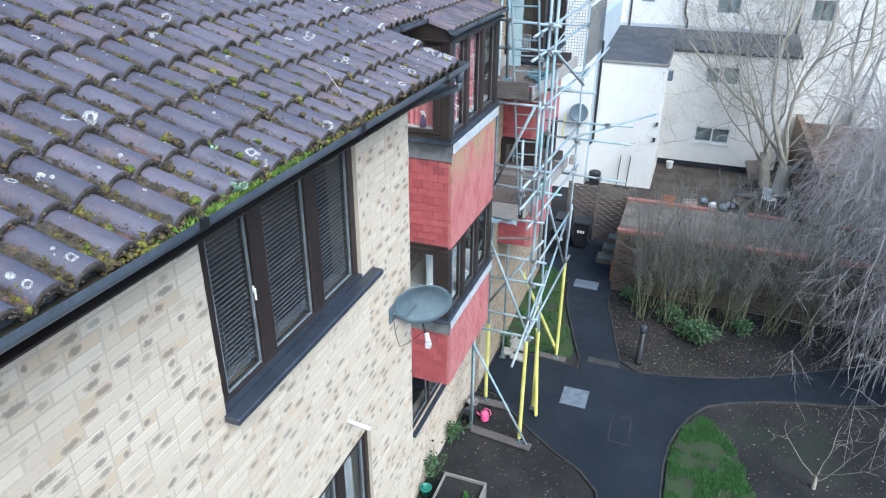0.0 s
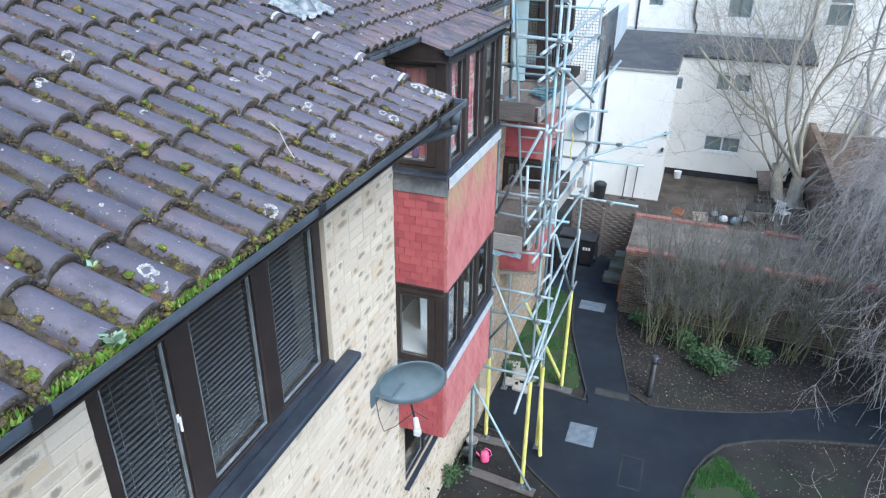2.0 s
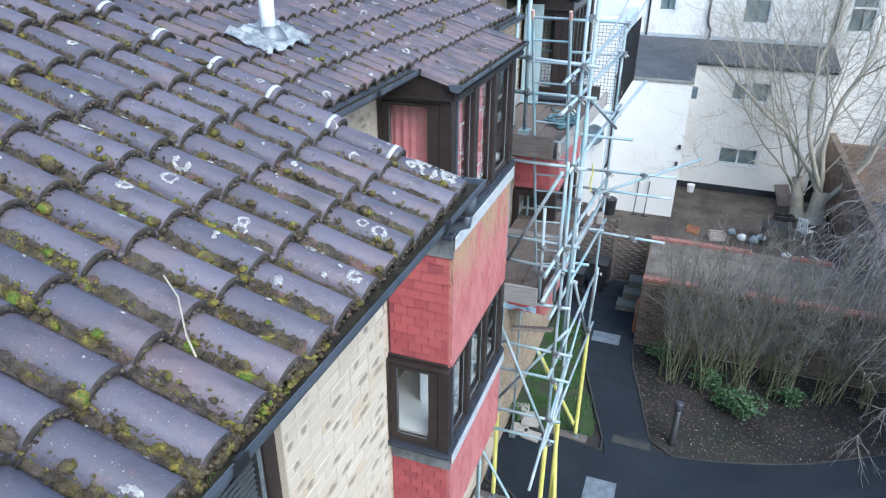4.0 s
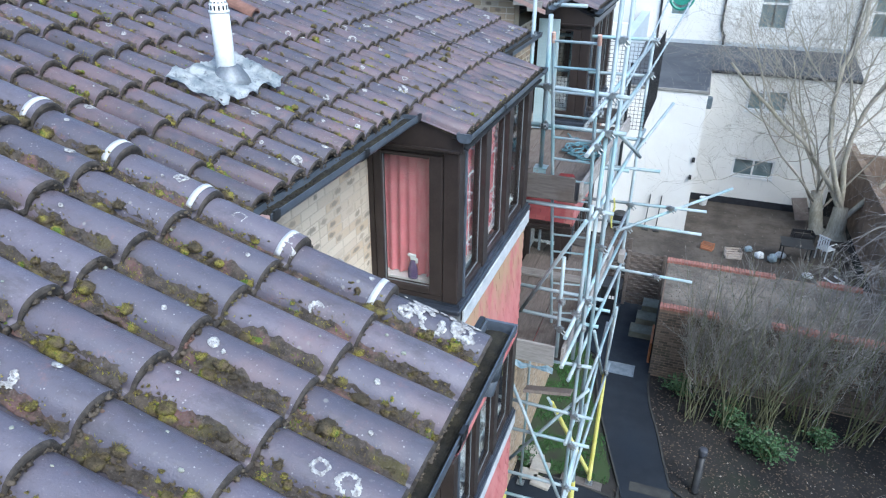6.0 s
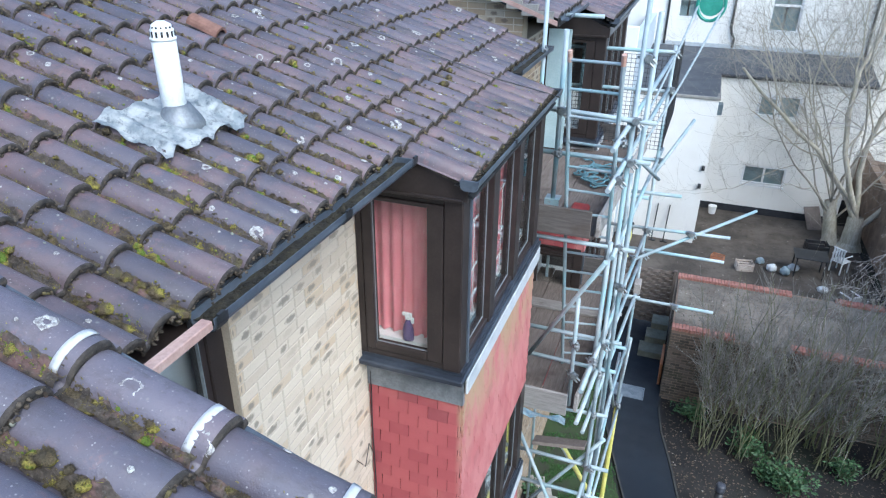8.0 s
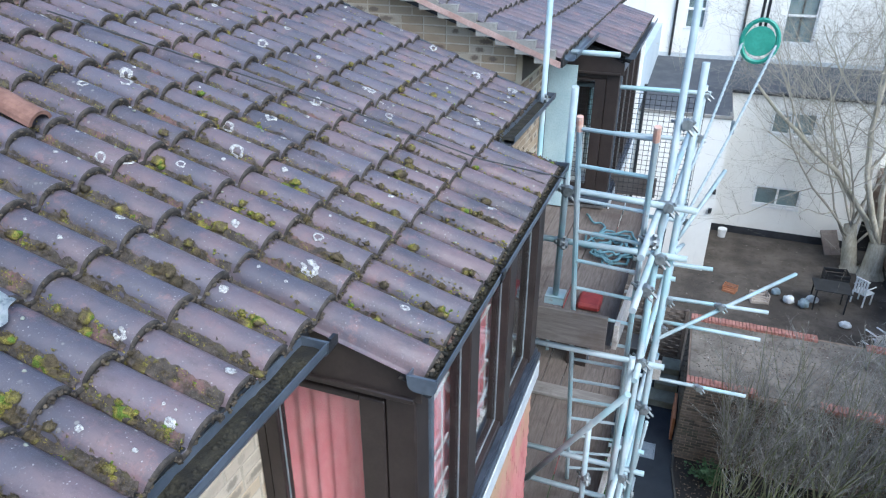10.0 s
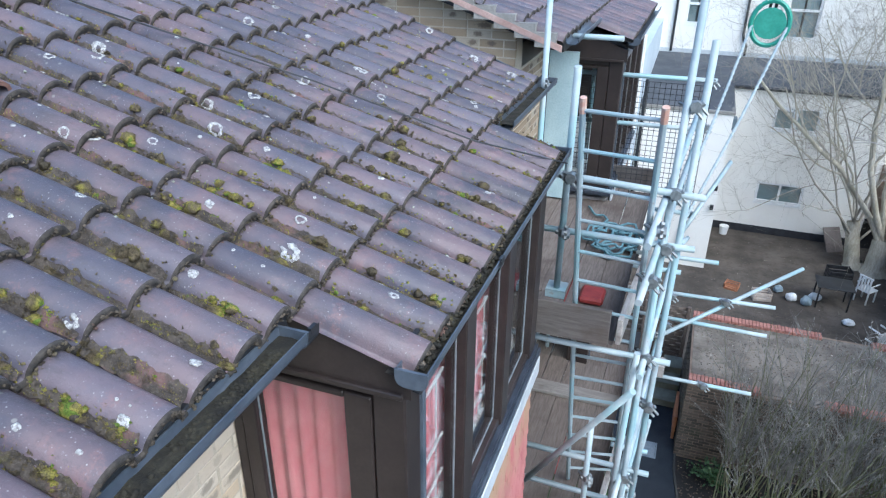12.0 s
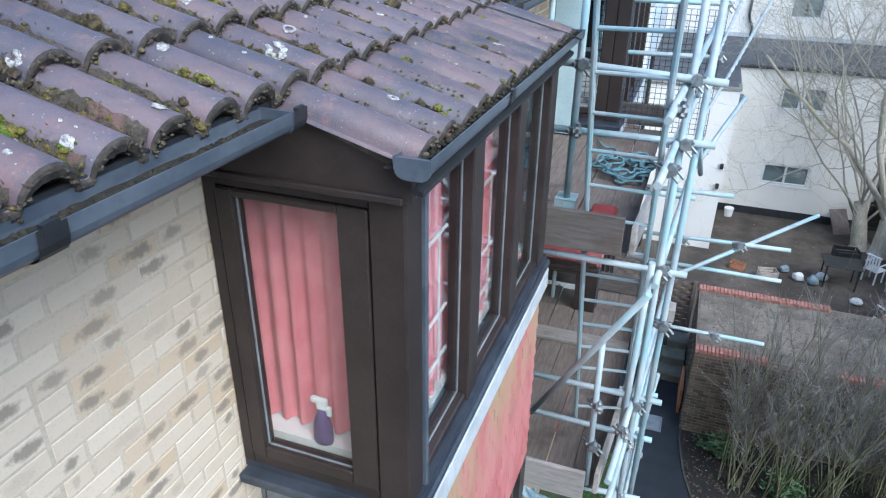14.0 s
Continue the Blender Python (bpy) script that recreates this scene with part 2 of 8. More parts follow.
def tube_material():
    k = Mat("galvanised_tube", 0.6, 0.1, 0.35)
    c = k.mix(k.ramp(k.noise(3.5, 4.0), 0.3, 0.7), (0.25, 0.315, 0.34), (0.39, 0.45, 0.475))
    c = k.mix(k.ramp(k.noise(1.7, 4.0), 0.48, 0.66, 0.0, 0.75), c, (0.25, 0.41, 0.45))
    c = k.mix(k.ramp(k.noise(14.0, 5.0, 0.7), 0.6, 0.75, 0.0, 0.8), c, (0.26, 0.22, 0.19))
    k.colour(c)
    k.rough(k.ramp(k.noise(9.0, 4.0), 0.3, 0.7, 0.5, 0.75))
    k.bump(k.noise(60.0, 3.0), 0.15, 0.003)
    return k.m


def timber_material(name, c1, c2, along=(6.0, 0.5, 6.0)):
    k = Mat(name, 0.85, 0.0, 0.25)
    r = k.rand()
    grain = k.noise(9.0, 6.0, 0.7, k.stretch(*along), 0.6)
    c = k.mix(k.ramp(grain, 0.3, 0.7), c1, c2)
    c = k.mix(k.math("MULTIPLY", r, 0.35), c, (0.10, 0.075, 0.06))
    c = k.mix(k.ramp(k.noise(2.2, 5.0), 0.52, 0.7, 0.0, 0.7), c, (0.085, 0.065, 0.055))
    k.colour(c)
    k.bump(grain, 0.3, 0.004)
    return k.m


def bark_material(name, c1, c2, green=0.0):
    k = Mat(name, 0.9, 0.0, 0.2)
    c = k.mix(k.ramp(k.noise(9.0, 5.0, 0.7, k.stretch(2, 2, 0.5)), 0.3, 0.7), c1, c2)
    if green:
        c = k.mix(k.ramp(k.noise(1.3, 3.0), 0.45, 0.65, 0.0, green), c, (0.10, 0.115, 0.045))
    k.colour(c)
    k.bump(k.noise(40.0, 4.0), 0.5, 0.006)
    return k.m


def leaf_material(name, c1, c2):
    k = Mat(name, 0.6, 0.0, 0.4)
    k.colour(k.mix(k.rand(), c1, c2))
    return k.m


TILE = tile_material("roof_tile_concrete", 0.6)
LOWERTILE = tile_material("lower_roof_tile_concrete", 0.95, 0.83)
REDDISHTILE = tile_material("reddish_roof_tile_concrete", 1.15, 0.71)
# Dark mottled colour of the tiles' front lips and undersides.
TILEEDGE = plain("dark_tile_edge", (0.026, 0.023, 0.021), (0.075, 0.063, 0.054), 34.0, 0.9, fine=130.0, bump=1.0)
VALLEY = valley_material()
VERGEMORTAR = plain("mossy_verge_mortar", (0.060, 0.050, 0.038), (0.15, 0.13, 0.095), 18.0, 0.95, fine=90.0, bump=0.8)
CRUST = crust_material()
# Silt and dead moss, darkened further for the shade below the tile ends.
DEBRIS = plain("shaded_gutter_debris", (0.014, 0.013, 0.011), (0.040, 0.036, 0.024), 14.0, 0.95, fine=120.0, bump=0.8)
BRICK = brick_material("cream_stock_brick", (0.525, 0.445, 0.355), (0.60, 0.525, 0.43), (0.50, 0.385, 0.265), (0.245, 0.212, 0.175))
# Browner brick; part of its darkness is painted shade from the scaffold lifts.
TANBRICK = brick_material("tan_stock_brick", (0.28, 0.215, 0.15), (0.37, 0.295, 0.215), (0.42, 0.375, 0.31), (0.13, 0.10, 0.08))
MORTAR = plain("mortar", (0.455, 0.395, 0.315), (0.53, 0.465, 0.375), 2.0, 0.95, fine=90.0)
REDTILE = red_tile_material()
GLASS = glass_material()
MOSS = moss_material()
LICHEN = lichen_material()
BUTTON = plain("grey_green_lichen", (0.22, 0.235, 0.20), (0.34, 0.355, 0.30), 40.0, 0.95, fine=200.0, bump=0.8)
CLIPWHITE = plain("weathered_white_clip", (0.46, 0.47, 0.48), (0.56, 0.57, 0.57), 30.0, 0.5, fine=90.0)
VENTTILE = plain("red_brown_vent_tile", (0.16, 0.085, 0.065), (0.24, 0.13, 0.10), 12.0, 0.85, fine=60.0)
FRAME = plain("dark_brown_frame", (0.024, 0.018, 0.017), (0.038, 0.029, 0.027), 5.0, 0.42, bump=0.05)
SILL = plain("black_sill_board", (0.028, 0.034, 0.047), (0.052, 0.062, 0.082), 4.0, 0.34, bump=0.1, fine=25.0)
# Black plastic whose base is lightened to blue-grey for the sky it mirrors.
GUTTER = plain("gutter_plastic_sky_tint", (0.056, 0.070, 0.092), (0.100, 0.118, 0.145), 3.0, 0.32, bump=0.08, fine=30.0)
LEAD = plain("lead_flashing", (0.13, 0.145, 0.165), (0.27, 0.29, 0.31), 5.0, 0.55, metal=0.35)
PALELEAD = plain("weathered_lead_edge", (0.42, 0.46, 0.49), (0.58, 0.61, 0.63), 7.0, 0.55, metal=0.1)
SLATELEAD = slate_material()
BEAD = plain("grey_glazing_bead", (0.14, 0.16, 0.18), (0.24, 0.27, 0.29), 8.0, 0.5, bump=0.0)
WHITEPVC = plain("white_plastic", (0.72, 0.73, 0.73), (0.80, 0.80, 0.79), 5.0, 0.4, bump=0.0)
CURTAIN = plain("red_curtain_cloth", (0.70, 0.19, 0.23), (0.80, 0.27, 0.30), 7.0, 0.9, fine=160.0)
NETCURTAIN = plain("pale_blind_cloth", (0.50, 0.53, 0.56), (0.60, 0.62, 0.64), 4.0, 0.8, fine=120.0)
BLIND = plain("grey_blind_slat", (0.19, 0.22, 0.26), (0.25, 0.28, 0.32), 5.0, 0.35, bump=0.0)
# Teal-grey that stands in for sky mirrored in the far house's glass.
SKYPANEL = plain("teal_sky_reflection_panel", (0.20, 0.27, 0.29), (0.30, 0.36, 0.37), 1.5, 0.85, fine=60.0)
ROOM = plain("room_plaster", (0.20, 0.19, 0.18), (0.26, 0.24, 0.23), 1.0, 0.9)
ASPHALT = asphalt_material()
SOIL = soil_material()
GRASSBASE = plain("grass_ground", (0.040, 0.040, 0.030), (0.036, 0.066, 0.022), 2.2, 0.95, fine=50.0, bump=0.5)
GRASS = leaf_material("grass_blade", (0.026, 0.105, 0.024), (0.066, 0.17, 0.040))
RENDERWHITE = render_material("white_render", (0.74, 0.72, 0.675), (0.79, 0.775, 0.735))
# Shaded copy of the white render: blue-grey shade is in the colour.
RENDERSHADE = render_material("white_render_blue_shade", (0.40, 0.47, 0.53), (0.47, 0.53, 0.58))
FELT = plain("grey_roof_felt", (0.055, 0.062, 0.075), (0.095, 0.102, 0.115), 1.2, 0.8, fine=90.0)
DECKFELT = plain("black_roof_underlay", (0.014, 0.015, 0.018), (0.028, 0.030, 0.034), 3.0, 0.9)
TUBE = tube_material()
COUPLER = plain("coupler_steel", (0.20, 0.22, 0.23), (0.34, 0.36, 0.36), 20.0, 0.5, metal=0.7)
YELLOW = plain("yellow_plastic_sleeve", (0.60, 0.56, 0.14), (0.72, 0.68, 0.24), 3.0, 0.5, fine=40.0, bump=0.05)
BOARD = timber_material("scaffold_board", (0.12, 0.10, 0.09), (0.215, 0.185, 0.168))
CROSSBOARD = timber_material("scaffold_board_across", (0.085, 0.078, 0.076), (0.155, 0.142, 0.136), (0.5, 6.0, 6.0))
PALECROSS = timber_material("grey_board_across", (0.22, 0.21, 0.20), (0.34, 0.325, 0.31), (0.5, 6.0, 6.0))
PALEBOARD = timber_material("grey_scaffold_board", (0.26, 0.24, 0.225), (0.40, 0.38, 0.36))
ROPE2 = plain("pale_blue_rope", (0.24, 0.30, 0.32), (0.36, 0.41, 0.43), 40.0, 0.85, fine=150.0)
ROPE = plain("teal_rope", (0.09, 0.19, 0.23), (0.16, 0.29, 0.33), 30.0, 0.8, fine=150.0)
BLACK = plain("black_plastic", (0.013, 0.014, 0.017), (0.028, 0.030, 0.034), 4.0, 0.45, bump=0.05)
CONCRETE = plain("concrete", (0.20, 0.19, 0.175), (0.31, 0.30, 0.28), 3.0, 0.9)
EDGESTONE = plain("mossy_edging_concrete", (0.030, 0.032, 0.033), (0.056, 0.057, 0.054), 2.5, 0.95)
STEEL = plain("steel_cover", (0.22, 0.26, 0.29), (0.34, 0.38, 0.41), 6.0, 0.5, metal=0.6)
DISHMESH = dish_material()
GREYMETAL = plain("dish_grey_paint", (0.09, 0.125, 0.15), (0.13, 0.165, 0.19), 3.0, 0.5, bump=0.05)
PINK = plain("pink_plastic", (0.75, 0.10, 0.25), (0.82, 0.16, 0.32), 5.0, 0.4, bump=0.0)
GREENPLASTIC = plain("green_plastic", (0.03, 0.23, 0.17), (0.06, 0.32, 0.24), 5.0, 0.4, bump=0.0)
OLDBRICK = plain("old_garden_brick", (0.135, 0.10, 0.08), (0.225, 0.165, 0.125), 3.0, 0.95, fine=40.0)
REDBRICK = plain("red_coping_brick", (0.24, 0.10, 0.08), (0.40, 0.20, 0.165), 6.0, 0.9)
PINKBOARD = plain("faded_pink_board", (0.36, 0.23, 0.20), (0.50, 0.36, 0.32), 5.0, 0.85)
TERRACOTTA = plain("orange_timber_panel", (0.36, 0.15, 0.075), (0.44, 0.20, 0.11), 4.0, 0.8)
BARK = bark_material("tree_bark", (0.33, 0.30, 0.24), (0.50, 0.46, 0.375), 0.3)
TWIG = bark_material("grey_twig", (0.27, 0.255, 0.25), (0.44, 0.42, 0.41))
WILLOW = bark_material("olive_stem", (0.088, 0.094, 0.058), (0.170, 0.174, 0.108), 0.6)
BROWNTWIG = bark_material("tan_twig", (0.23, 0.21, 0.175), (0.38, 0.35, 0.295))
THINTWIG = bark_material("olive_brown_twig", (0.145, 0.144, 0.136), (0.255, 0.250, 0.236))
SHRUB = leaf_material("shrub_leaf", (0.018, 0.056, 0.020), (0.050, 0.110, 0.040))
FLUEWHITE = plain("white_flue_pipe", (0.66, 0.70, 0.71), (0.76, 0.78, 0.78), 6.0, 0.4, bump=0.0)

# ---- mesh helpers ----


def mesh_of(bm, name, material, smooth=False):
    bmesh.ops.recalc_face_normals(bm, faces=bm.faces)
    me = bpy.data.meshes.new(name)
    bm.to_mesh(me)
    bm.free()
    for mt in material if isinstance(material, (list, tuple)) else [material]:
        me.materials.append(mt)
    if smooth:
        for p in me.polygons:
            p.use_smooth = True
    return me


def part(name, bm, material, parent=None, label="", smooth=False):
    ob = new(name, mesh_of(bm, name, material, smooth))
    if parent is not None:
        ob.parent = parent
        ob.matrix_parent_inverse = parent.matrix_world.inverted() if parent.type == "EMPTY" else Matrix()
    if label:
        tagged(ob, label)
    return ob


def thing(name, label, category, group="", kind="", at=(0, 0, 0)):
    ob = new(name)
    ob.empty_display_size = 0.1
    ob.matrix_world = Matrix.Translation(at)
    return tagged(ob, label, category, group, kind)


def single(name, bm, material, label, category, group="", kind="", smooth=False):
    return tagged(part(name, bm, material, None, "", smooth), label, category, group, kind)


def child(name, me, parent, m=Matrix()):
    """A part on shared mesh data."""
    ob = new(name, me)
    ob.parent = parent
    ob.matrix_local = m
    return ob


def quad(bm, *pts):
    return bm.faces.new([bm.verts.new(p) for p in pts])


def box(bm, x0, x1, y0, y1, z0, z1, bevel=0.0):
    v = [bm.verts.new(p) for p in ((x0, y0, z0), (x1, y0, z0), (x1, y1, z0), (x0, y1, z0), (x0, y0, z1), (x1, y0, z1), (x1, y1, z1), (x0, y1, z1))]
    f = [bm.faces.new([v[i] for i in q]) for q in ((3, 2, 1, 0), (4, 5, 6, 7), (0, 1, 5, 4), (1, 2, 6, 5), (2, 3, 7, 6), (3, 0, 4, 7))]
    if bevel:
        es = {e for q in f for e in q.edges}
        bmesh.ops.bevel(bm, geom=list(es), offset=bevel, segments=1, affect="EDGES")
    return v


def boxes(*dims, bevel=0.0):
    bm = bmesh.new()
    for d in dims:
        box(bm, *d, bevel=bevel)
    return bm


def tube(bm, p, q, r, r2=None, sides=8, caps=True):
    p, q = Vector(p), Vector(q)
    r2 = r if r2 is None else r2
    d = (q - p).normalized()
    a = d.orthogonal().normalized()
    b = d.cross(a)
    rings = []
    for c, rr in ((p, r), (q, r2)):
        rings.append([bm.verts.new(c + (a * math.cos(t) + b * math.sin(t)) * rr) for t in (2 * math.pi * i / sides for i in range(sides))])
    for i in range(sides):
        bm.faces.new((rings[0][i], rings[0][(i + 1) % sides], rings[1][(i + 1) % sides], rings[1][i]))
    if caps:
        bm.faces.new(rings[0][::-1])
        bm.faces.new(rings[1])


def path_tube(bm, pts, r, sides=6):
    """A bent pipe through points; r is a number or one for each point."""
    pts = [Vector(p) for p in pts]
    rs = [r] * len(pts) if isinstance(r, (int, float)) else r
    prev, a = None, None
    for i, p in enumerate(pts):
        d = (pts[min(i + 1, len(pts) - 1)] - pts[max(i - 1, 0)]).normalized()
        a = d.orthogonal().normalized() if a is None else (a - d * a.dot(d)).normalized()
        b = d.cross(a)
        ring = [bm.verts.new(p + (a * math.cos(t) + b * math.sin(t)) * rs[i]) for t in (2 * math.pi * k / sides for k in range(sides))]
        if prev:
            for k in range(sides):
                bm.faces.new((prev[k], prev[(k + 1) % sides], ring[(k + 1) % sides], ring[k]))
        else:
            bm.faces.new(ring[::-1])
        prev = ring
    bm.faces.new(prev)


def lathe(bm, profile, at, sides=14):
    """A turned body from (radius, height) pairs."""
    at, rings = Vector(at), []
    for r, h in profile:
        rings.append([bm.verts.new(at + Vector((r * math.cos(t), r * math.sin(t), h))) for t in (2 * math.pi * k / sides for k in range(sides))])
    for a, b in zip(rings, rings[1:]):
        for k in range(sides):
            bm.faces.new((a[k], a[(k + 1) % sides], b[(k + 1) % sides], b[k]))
    bm.faces.new(rings[0][::-1])
    bm.faces.new(rings[-1])


def prism(bm, outline, z0, z1):
    """An upright prism over an outline of (x, y)."""
    lo = [bm.verts.new((x, y, z0)) for x, y in outline]
    hi = [bm.verts.new((x, y, z1)) for x, y in outline]
    n = len(outline)
    bm.faces.new(lo[::-1])
    bm.faces.new(hi)
    for i in range(n):
        bm.faces.new((lo[i], lo[(i + 1) % n], hi[(i + 1) % n], hi[i]))


def wall_cells(bm, axis, face, depth, u0, u1, z0, z1, holes):
    """A wall with openings that go through it. axis x: it stands in the plane x = face and runs along y."""
    us = sorted({u0, u1, *[h[0] for h in holes], *[h[1] for h in holes]})
    zs = sorted({z0, z1, *[h[2] for h in holes], *[h[3] for h in holes]})
    us, zs = [u for u in us if u0 <= u <= u1], [v for v in zs if z0 <= v <= z1]
    for a, b in zip(us, us[1:]):
        for c, d in zip(zs, zs[1:]):
            if any(h[0] <= (a + b) / 2 <= h[1] and h[2] <= (c + d) / 2 <= h[3] for h in holes):
                continue
            lo, hi = min(face, face + depth), max(face, face + depth)
            if axis == "x":
                box(bm, lo, hi, a, b, c, d)
            else:
                box(bm, a, b, lo, hi, c, d)
    bmesh.ops.remove_doubles(bm, verts=bm.verts, dist=0.0005)

# ---- the blocks of flats ----
SLOPE = math.atan(0.364)
PITCH_Y, TILE_R = 0.187, 0.074
ROLL, STEP, BASE = 0.069, 0.040, 0.006
ROUND = 1.02
SEAT = ROLL + STEP + BASE


def brick_mesh(w, h=0.065, d=0.05):
    """One brick in a wall that faces +x: outer arrises a little rounded."""
    bm = bmesh.new()
    a = 0.0025
    back = [bm.verts.new((-d, y, z)) for y, z in ((0, 0), (w, 0), (w, h), (0, h))]
    mid = [bm.verts.new((-a, y, z)) for y, z in ((0, 0), (w, 0), (w, h), (0, h))]
    front = [bm.verts.new((0, y, z)) for y, z in ((a, a), (w - a, a), (w - a, h - a), (a, h - a))]
    for lo, hi in ((back, mid), (mid, front)):
        for i in range(4):
            bm.faces.new((lo[i], lo[(i + 1) % 4], hi[(i + 1) % 4], hi[i]))
    uv = bm.loops.layers.uv.new("face")
    for lp, at in zip(bm.faces.new(front).loops, ((0, 0), (1, 0), (1, 1), (0, 1))):
        lp[uv].uv = at
    return bm


def lay_bricks(wall, m, u1, z0, z1, holes, near, seed, material=None):
    """Courses of brick on a wall. m takes (out, along, up) into the world; near(u, z) picks those built singly."""
    rng = random.Random(seed)
    full = {}
    verts, faces = [], []
    count, row, z = 0, 0, z0
    while z + 0.065 <= z1:
        u = -0.1125 * (row % 2)
        k = 0
        while u < u1 - 0.02:
            w = 0.2145
            if rng.random() < 0.16:
                w = 0.102
            a, b = max(u, 0.0), min(u + w, u1)
            u += w + 0.0105
            k += 1
            for h in holes:
                if h[2] < z + 0.06 and h[3] > z + 0.005:
                    if h[0] <= a and b <= h[1]:
                        a = b
                    elif a < h[0] < b:
                        b = h[0] - 0.004
                    elif a < h[1] < b:
                        a = h[1] + 0.004
            if b - a < 0.03:
                continue
            out = rng.uniform(-0.0035, -0.0005)
            key = round((b - a) / 0.01)
            if count < 300 and near((a + b) / 2, z):
                if key not in full:
                    full[key] = mesh_of(brick_mesh(key * 0.01), "brick", material or BRICK)
                child("brick", full[key], wall, m @ Matrix.Translation((out, a, z)))
                count += 1
                continue
            n = len(verts)
            w = b - a
            e = 0.0025
            for o, y, zz in ((-0.02, 0, 0), (-0.02, w, 0), (-0.02, w, 0.065), (-0.02, 0, 0.065), (0, e, e), (0, w - e, e), (0, w - e, 0.065 - e), (0, e, 0.065 - e)):
                verts.append(m @ Vector((o + out, a + y, z + zz)))
            faces += [[n + i for i in q] for q in ((0, 1, 5, 4), (1, 2, 6, 5), (2, 3, 7, 6), (3, 0, 4, 7), (4, 5, 6, 7))]
        z += 0.0755
        row += 1
    me = bpy.data.meshes.new("brickwork")
    me.from_pydata(verts, [], faces)
    me.materials.append(material or BRICK)
    me.uv_layers.new(name="face").uv.foreach_set("vector", ([0.0] * 32 + [0, 0, 1, 0, 1, 1, 0, 1]) * (len(faces) // 5))
    return tagged(child("brickwork", me, wall), kind="stuff")


def along_y(face, y0):
    """Out is +x, along is +y."""
    return Matrix.Translation((face, y0, 0))


def against_y(face, x0):
    """For a wall that faces -y: out is -y, along is +x."""
    return Matrix(((0, 1, 0, x0), (-1, 0, 0, face), (0, 0, 1, 0), (0, 0, 0, 1)))


W1, W2, W3 = 0.58, -0.78, -0.68
END1, END2 = -2.93, 4.0

# openings: along from, to, up from, to
HOLES1 = [(-6.09, -4.06, 7.57, 9.02), (-6.0, -4.05, 4.62, 5.87), (-9.6, -7.9, 7.62, 9.02), (-9.6, -7.9, 4.62, 5.87), (-6.0, -4.05, 1.6, 3.0)]
HOLES2 = [(-2.85, -1.52, 7.0, 8.98), (0.02, 2.28, 5.75, 9.05), (0.02, 2.28, 3.25, 5.74), (-2.8, -1.6, 4.5, 5.85), (0.25, 2.1, 1.75, 3.05), (2.75, 3.7, 6.6, 8.6), (2.75, 3.7, 3.6, 5.4)]
HOLES3 = [(5.45, 7.7, 5.9, 9.2), (5.45, 7.7, 3.4, 5.89), (4.3, 5.2, 3.3, 5.3), (4.25, 5.2, 0.2, 2.3)]


def wall_thing(name, axis, face, depth, u0, u1, z0, z1, holes, label):
    bm = bmesh.new()
    wall_cells(bm, axis, face, depth, u0, u1, z0, z1, holes)
    return single(name, bm, MORTAR, label, "wall", kind="structure")


wall_1 = wall_thing("wall_1", "x", W1 - 0.005, -0.3, -17.0, END1, -0.1, 9.12, HOLES1, "cream stock brick wall with dark smudged bricks")
wall_1_end = wall_thing("wall_1_end", "y", END1 - 0.008, -0.28, W2 - 0.3, W1 - 0.31, -0.1, 9.45, [], "cream stock brick end wall of the stepped block")
wall_2 = wall_thing("wall_2", "x", W2 - 0.005, -0.3, END1 + 0.004, END2 - 0.01, -0.1, 9.24, HOLES2, "cream stock brick wall set back beside the bay windows")
wall_3_side = wall_thing("wall_3_side", "y", END2 + 0.008, 0.28, -5.4, W3 - 0.012, 6.0, 9.5, [], "tan stock brick side wall above the lower roof")
wall_3 = wall_thing("wall_3", "x", W3 - 0.008, -0.3, END2 + 0.012, 11.0, -0.1, 9.3, HOLES3, "tan stock brick wall behind the scaffold")
bm = bmesh.new()
# sloping top of the side wall under the third roof
v = [(-5.4, END2 + 0.01, 9.5), (W3 - 0.012, END2 + 0.01, 9.5), (W3 - 0.012, END2 + 0.01, 9.66), (-5.4, END2 + 0.01, 11.35)]
f = quad(bm, *v)
g = bmesh.ops.extrude_face_region(bm, geom=[f])
bmesh.ops.translate(bm, verts=[q for q in g["geom"] if isinstance(q, bmesh.types.BMVert)], vec=(0, 0.26, 0))
part("gable_top", bm, MORTAR, wall_3_side)


def room(name, x0, x1, y0, y1, levels):
    """Floors, ceilings and inner walls behind the windows."""
    bm = bmesh.new()
    box(bm, x0 - 0.1, x0, y0, y1, levels[0], levels[-1] + 0.1)
    for z in levels:
        box(bm, x0, x1, y0, y1, z, z + 0.12)
    for y in (y0, (y0 + y1) / 2, y1):
        box(bm, x0, x1, y - 0.05, y + 0.05, levels[0], levels[-1])
    return single(name, bm, ROOM, "plain plastered rooms inside the flats", "interior", kind="structure")


room("interior_1", -4.0, W1 - 0.32, -13.0, END1 - 0.4, [0.1, 3.3, 6.3, 9.0])
room("interior_2", -4.0, W2 - 0.32, END1 + 0.1, END2 - 0.1, [0.1, 3.3, 6.3, 9.0])
room("interior_3", -4.0, W3 - 0.32, END2 + 0.4, 10.9, [0.1, 3.3, 6.4, 9.1])

# ---- roofs ----


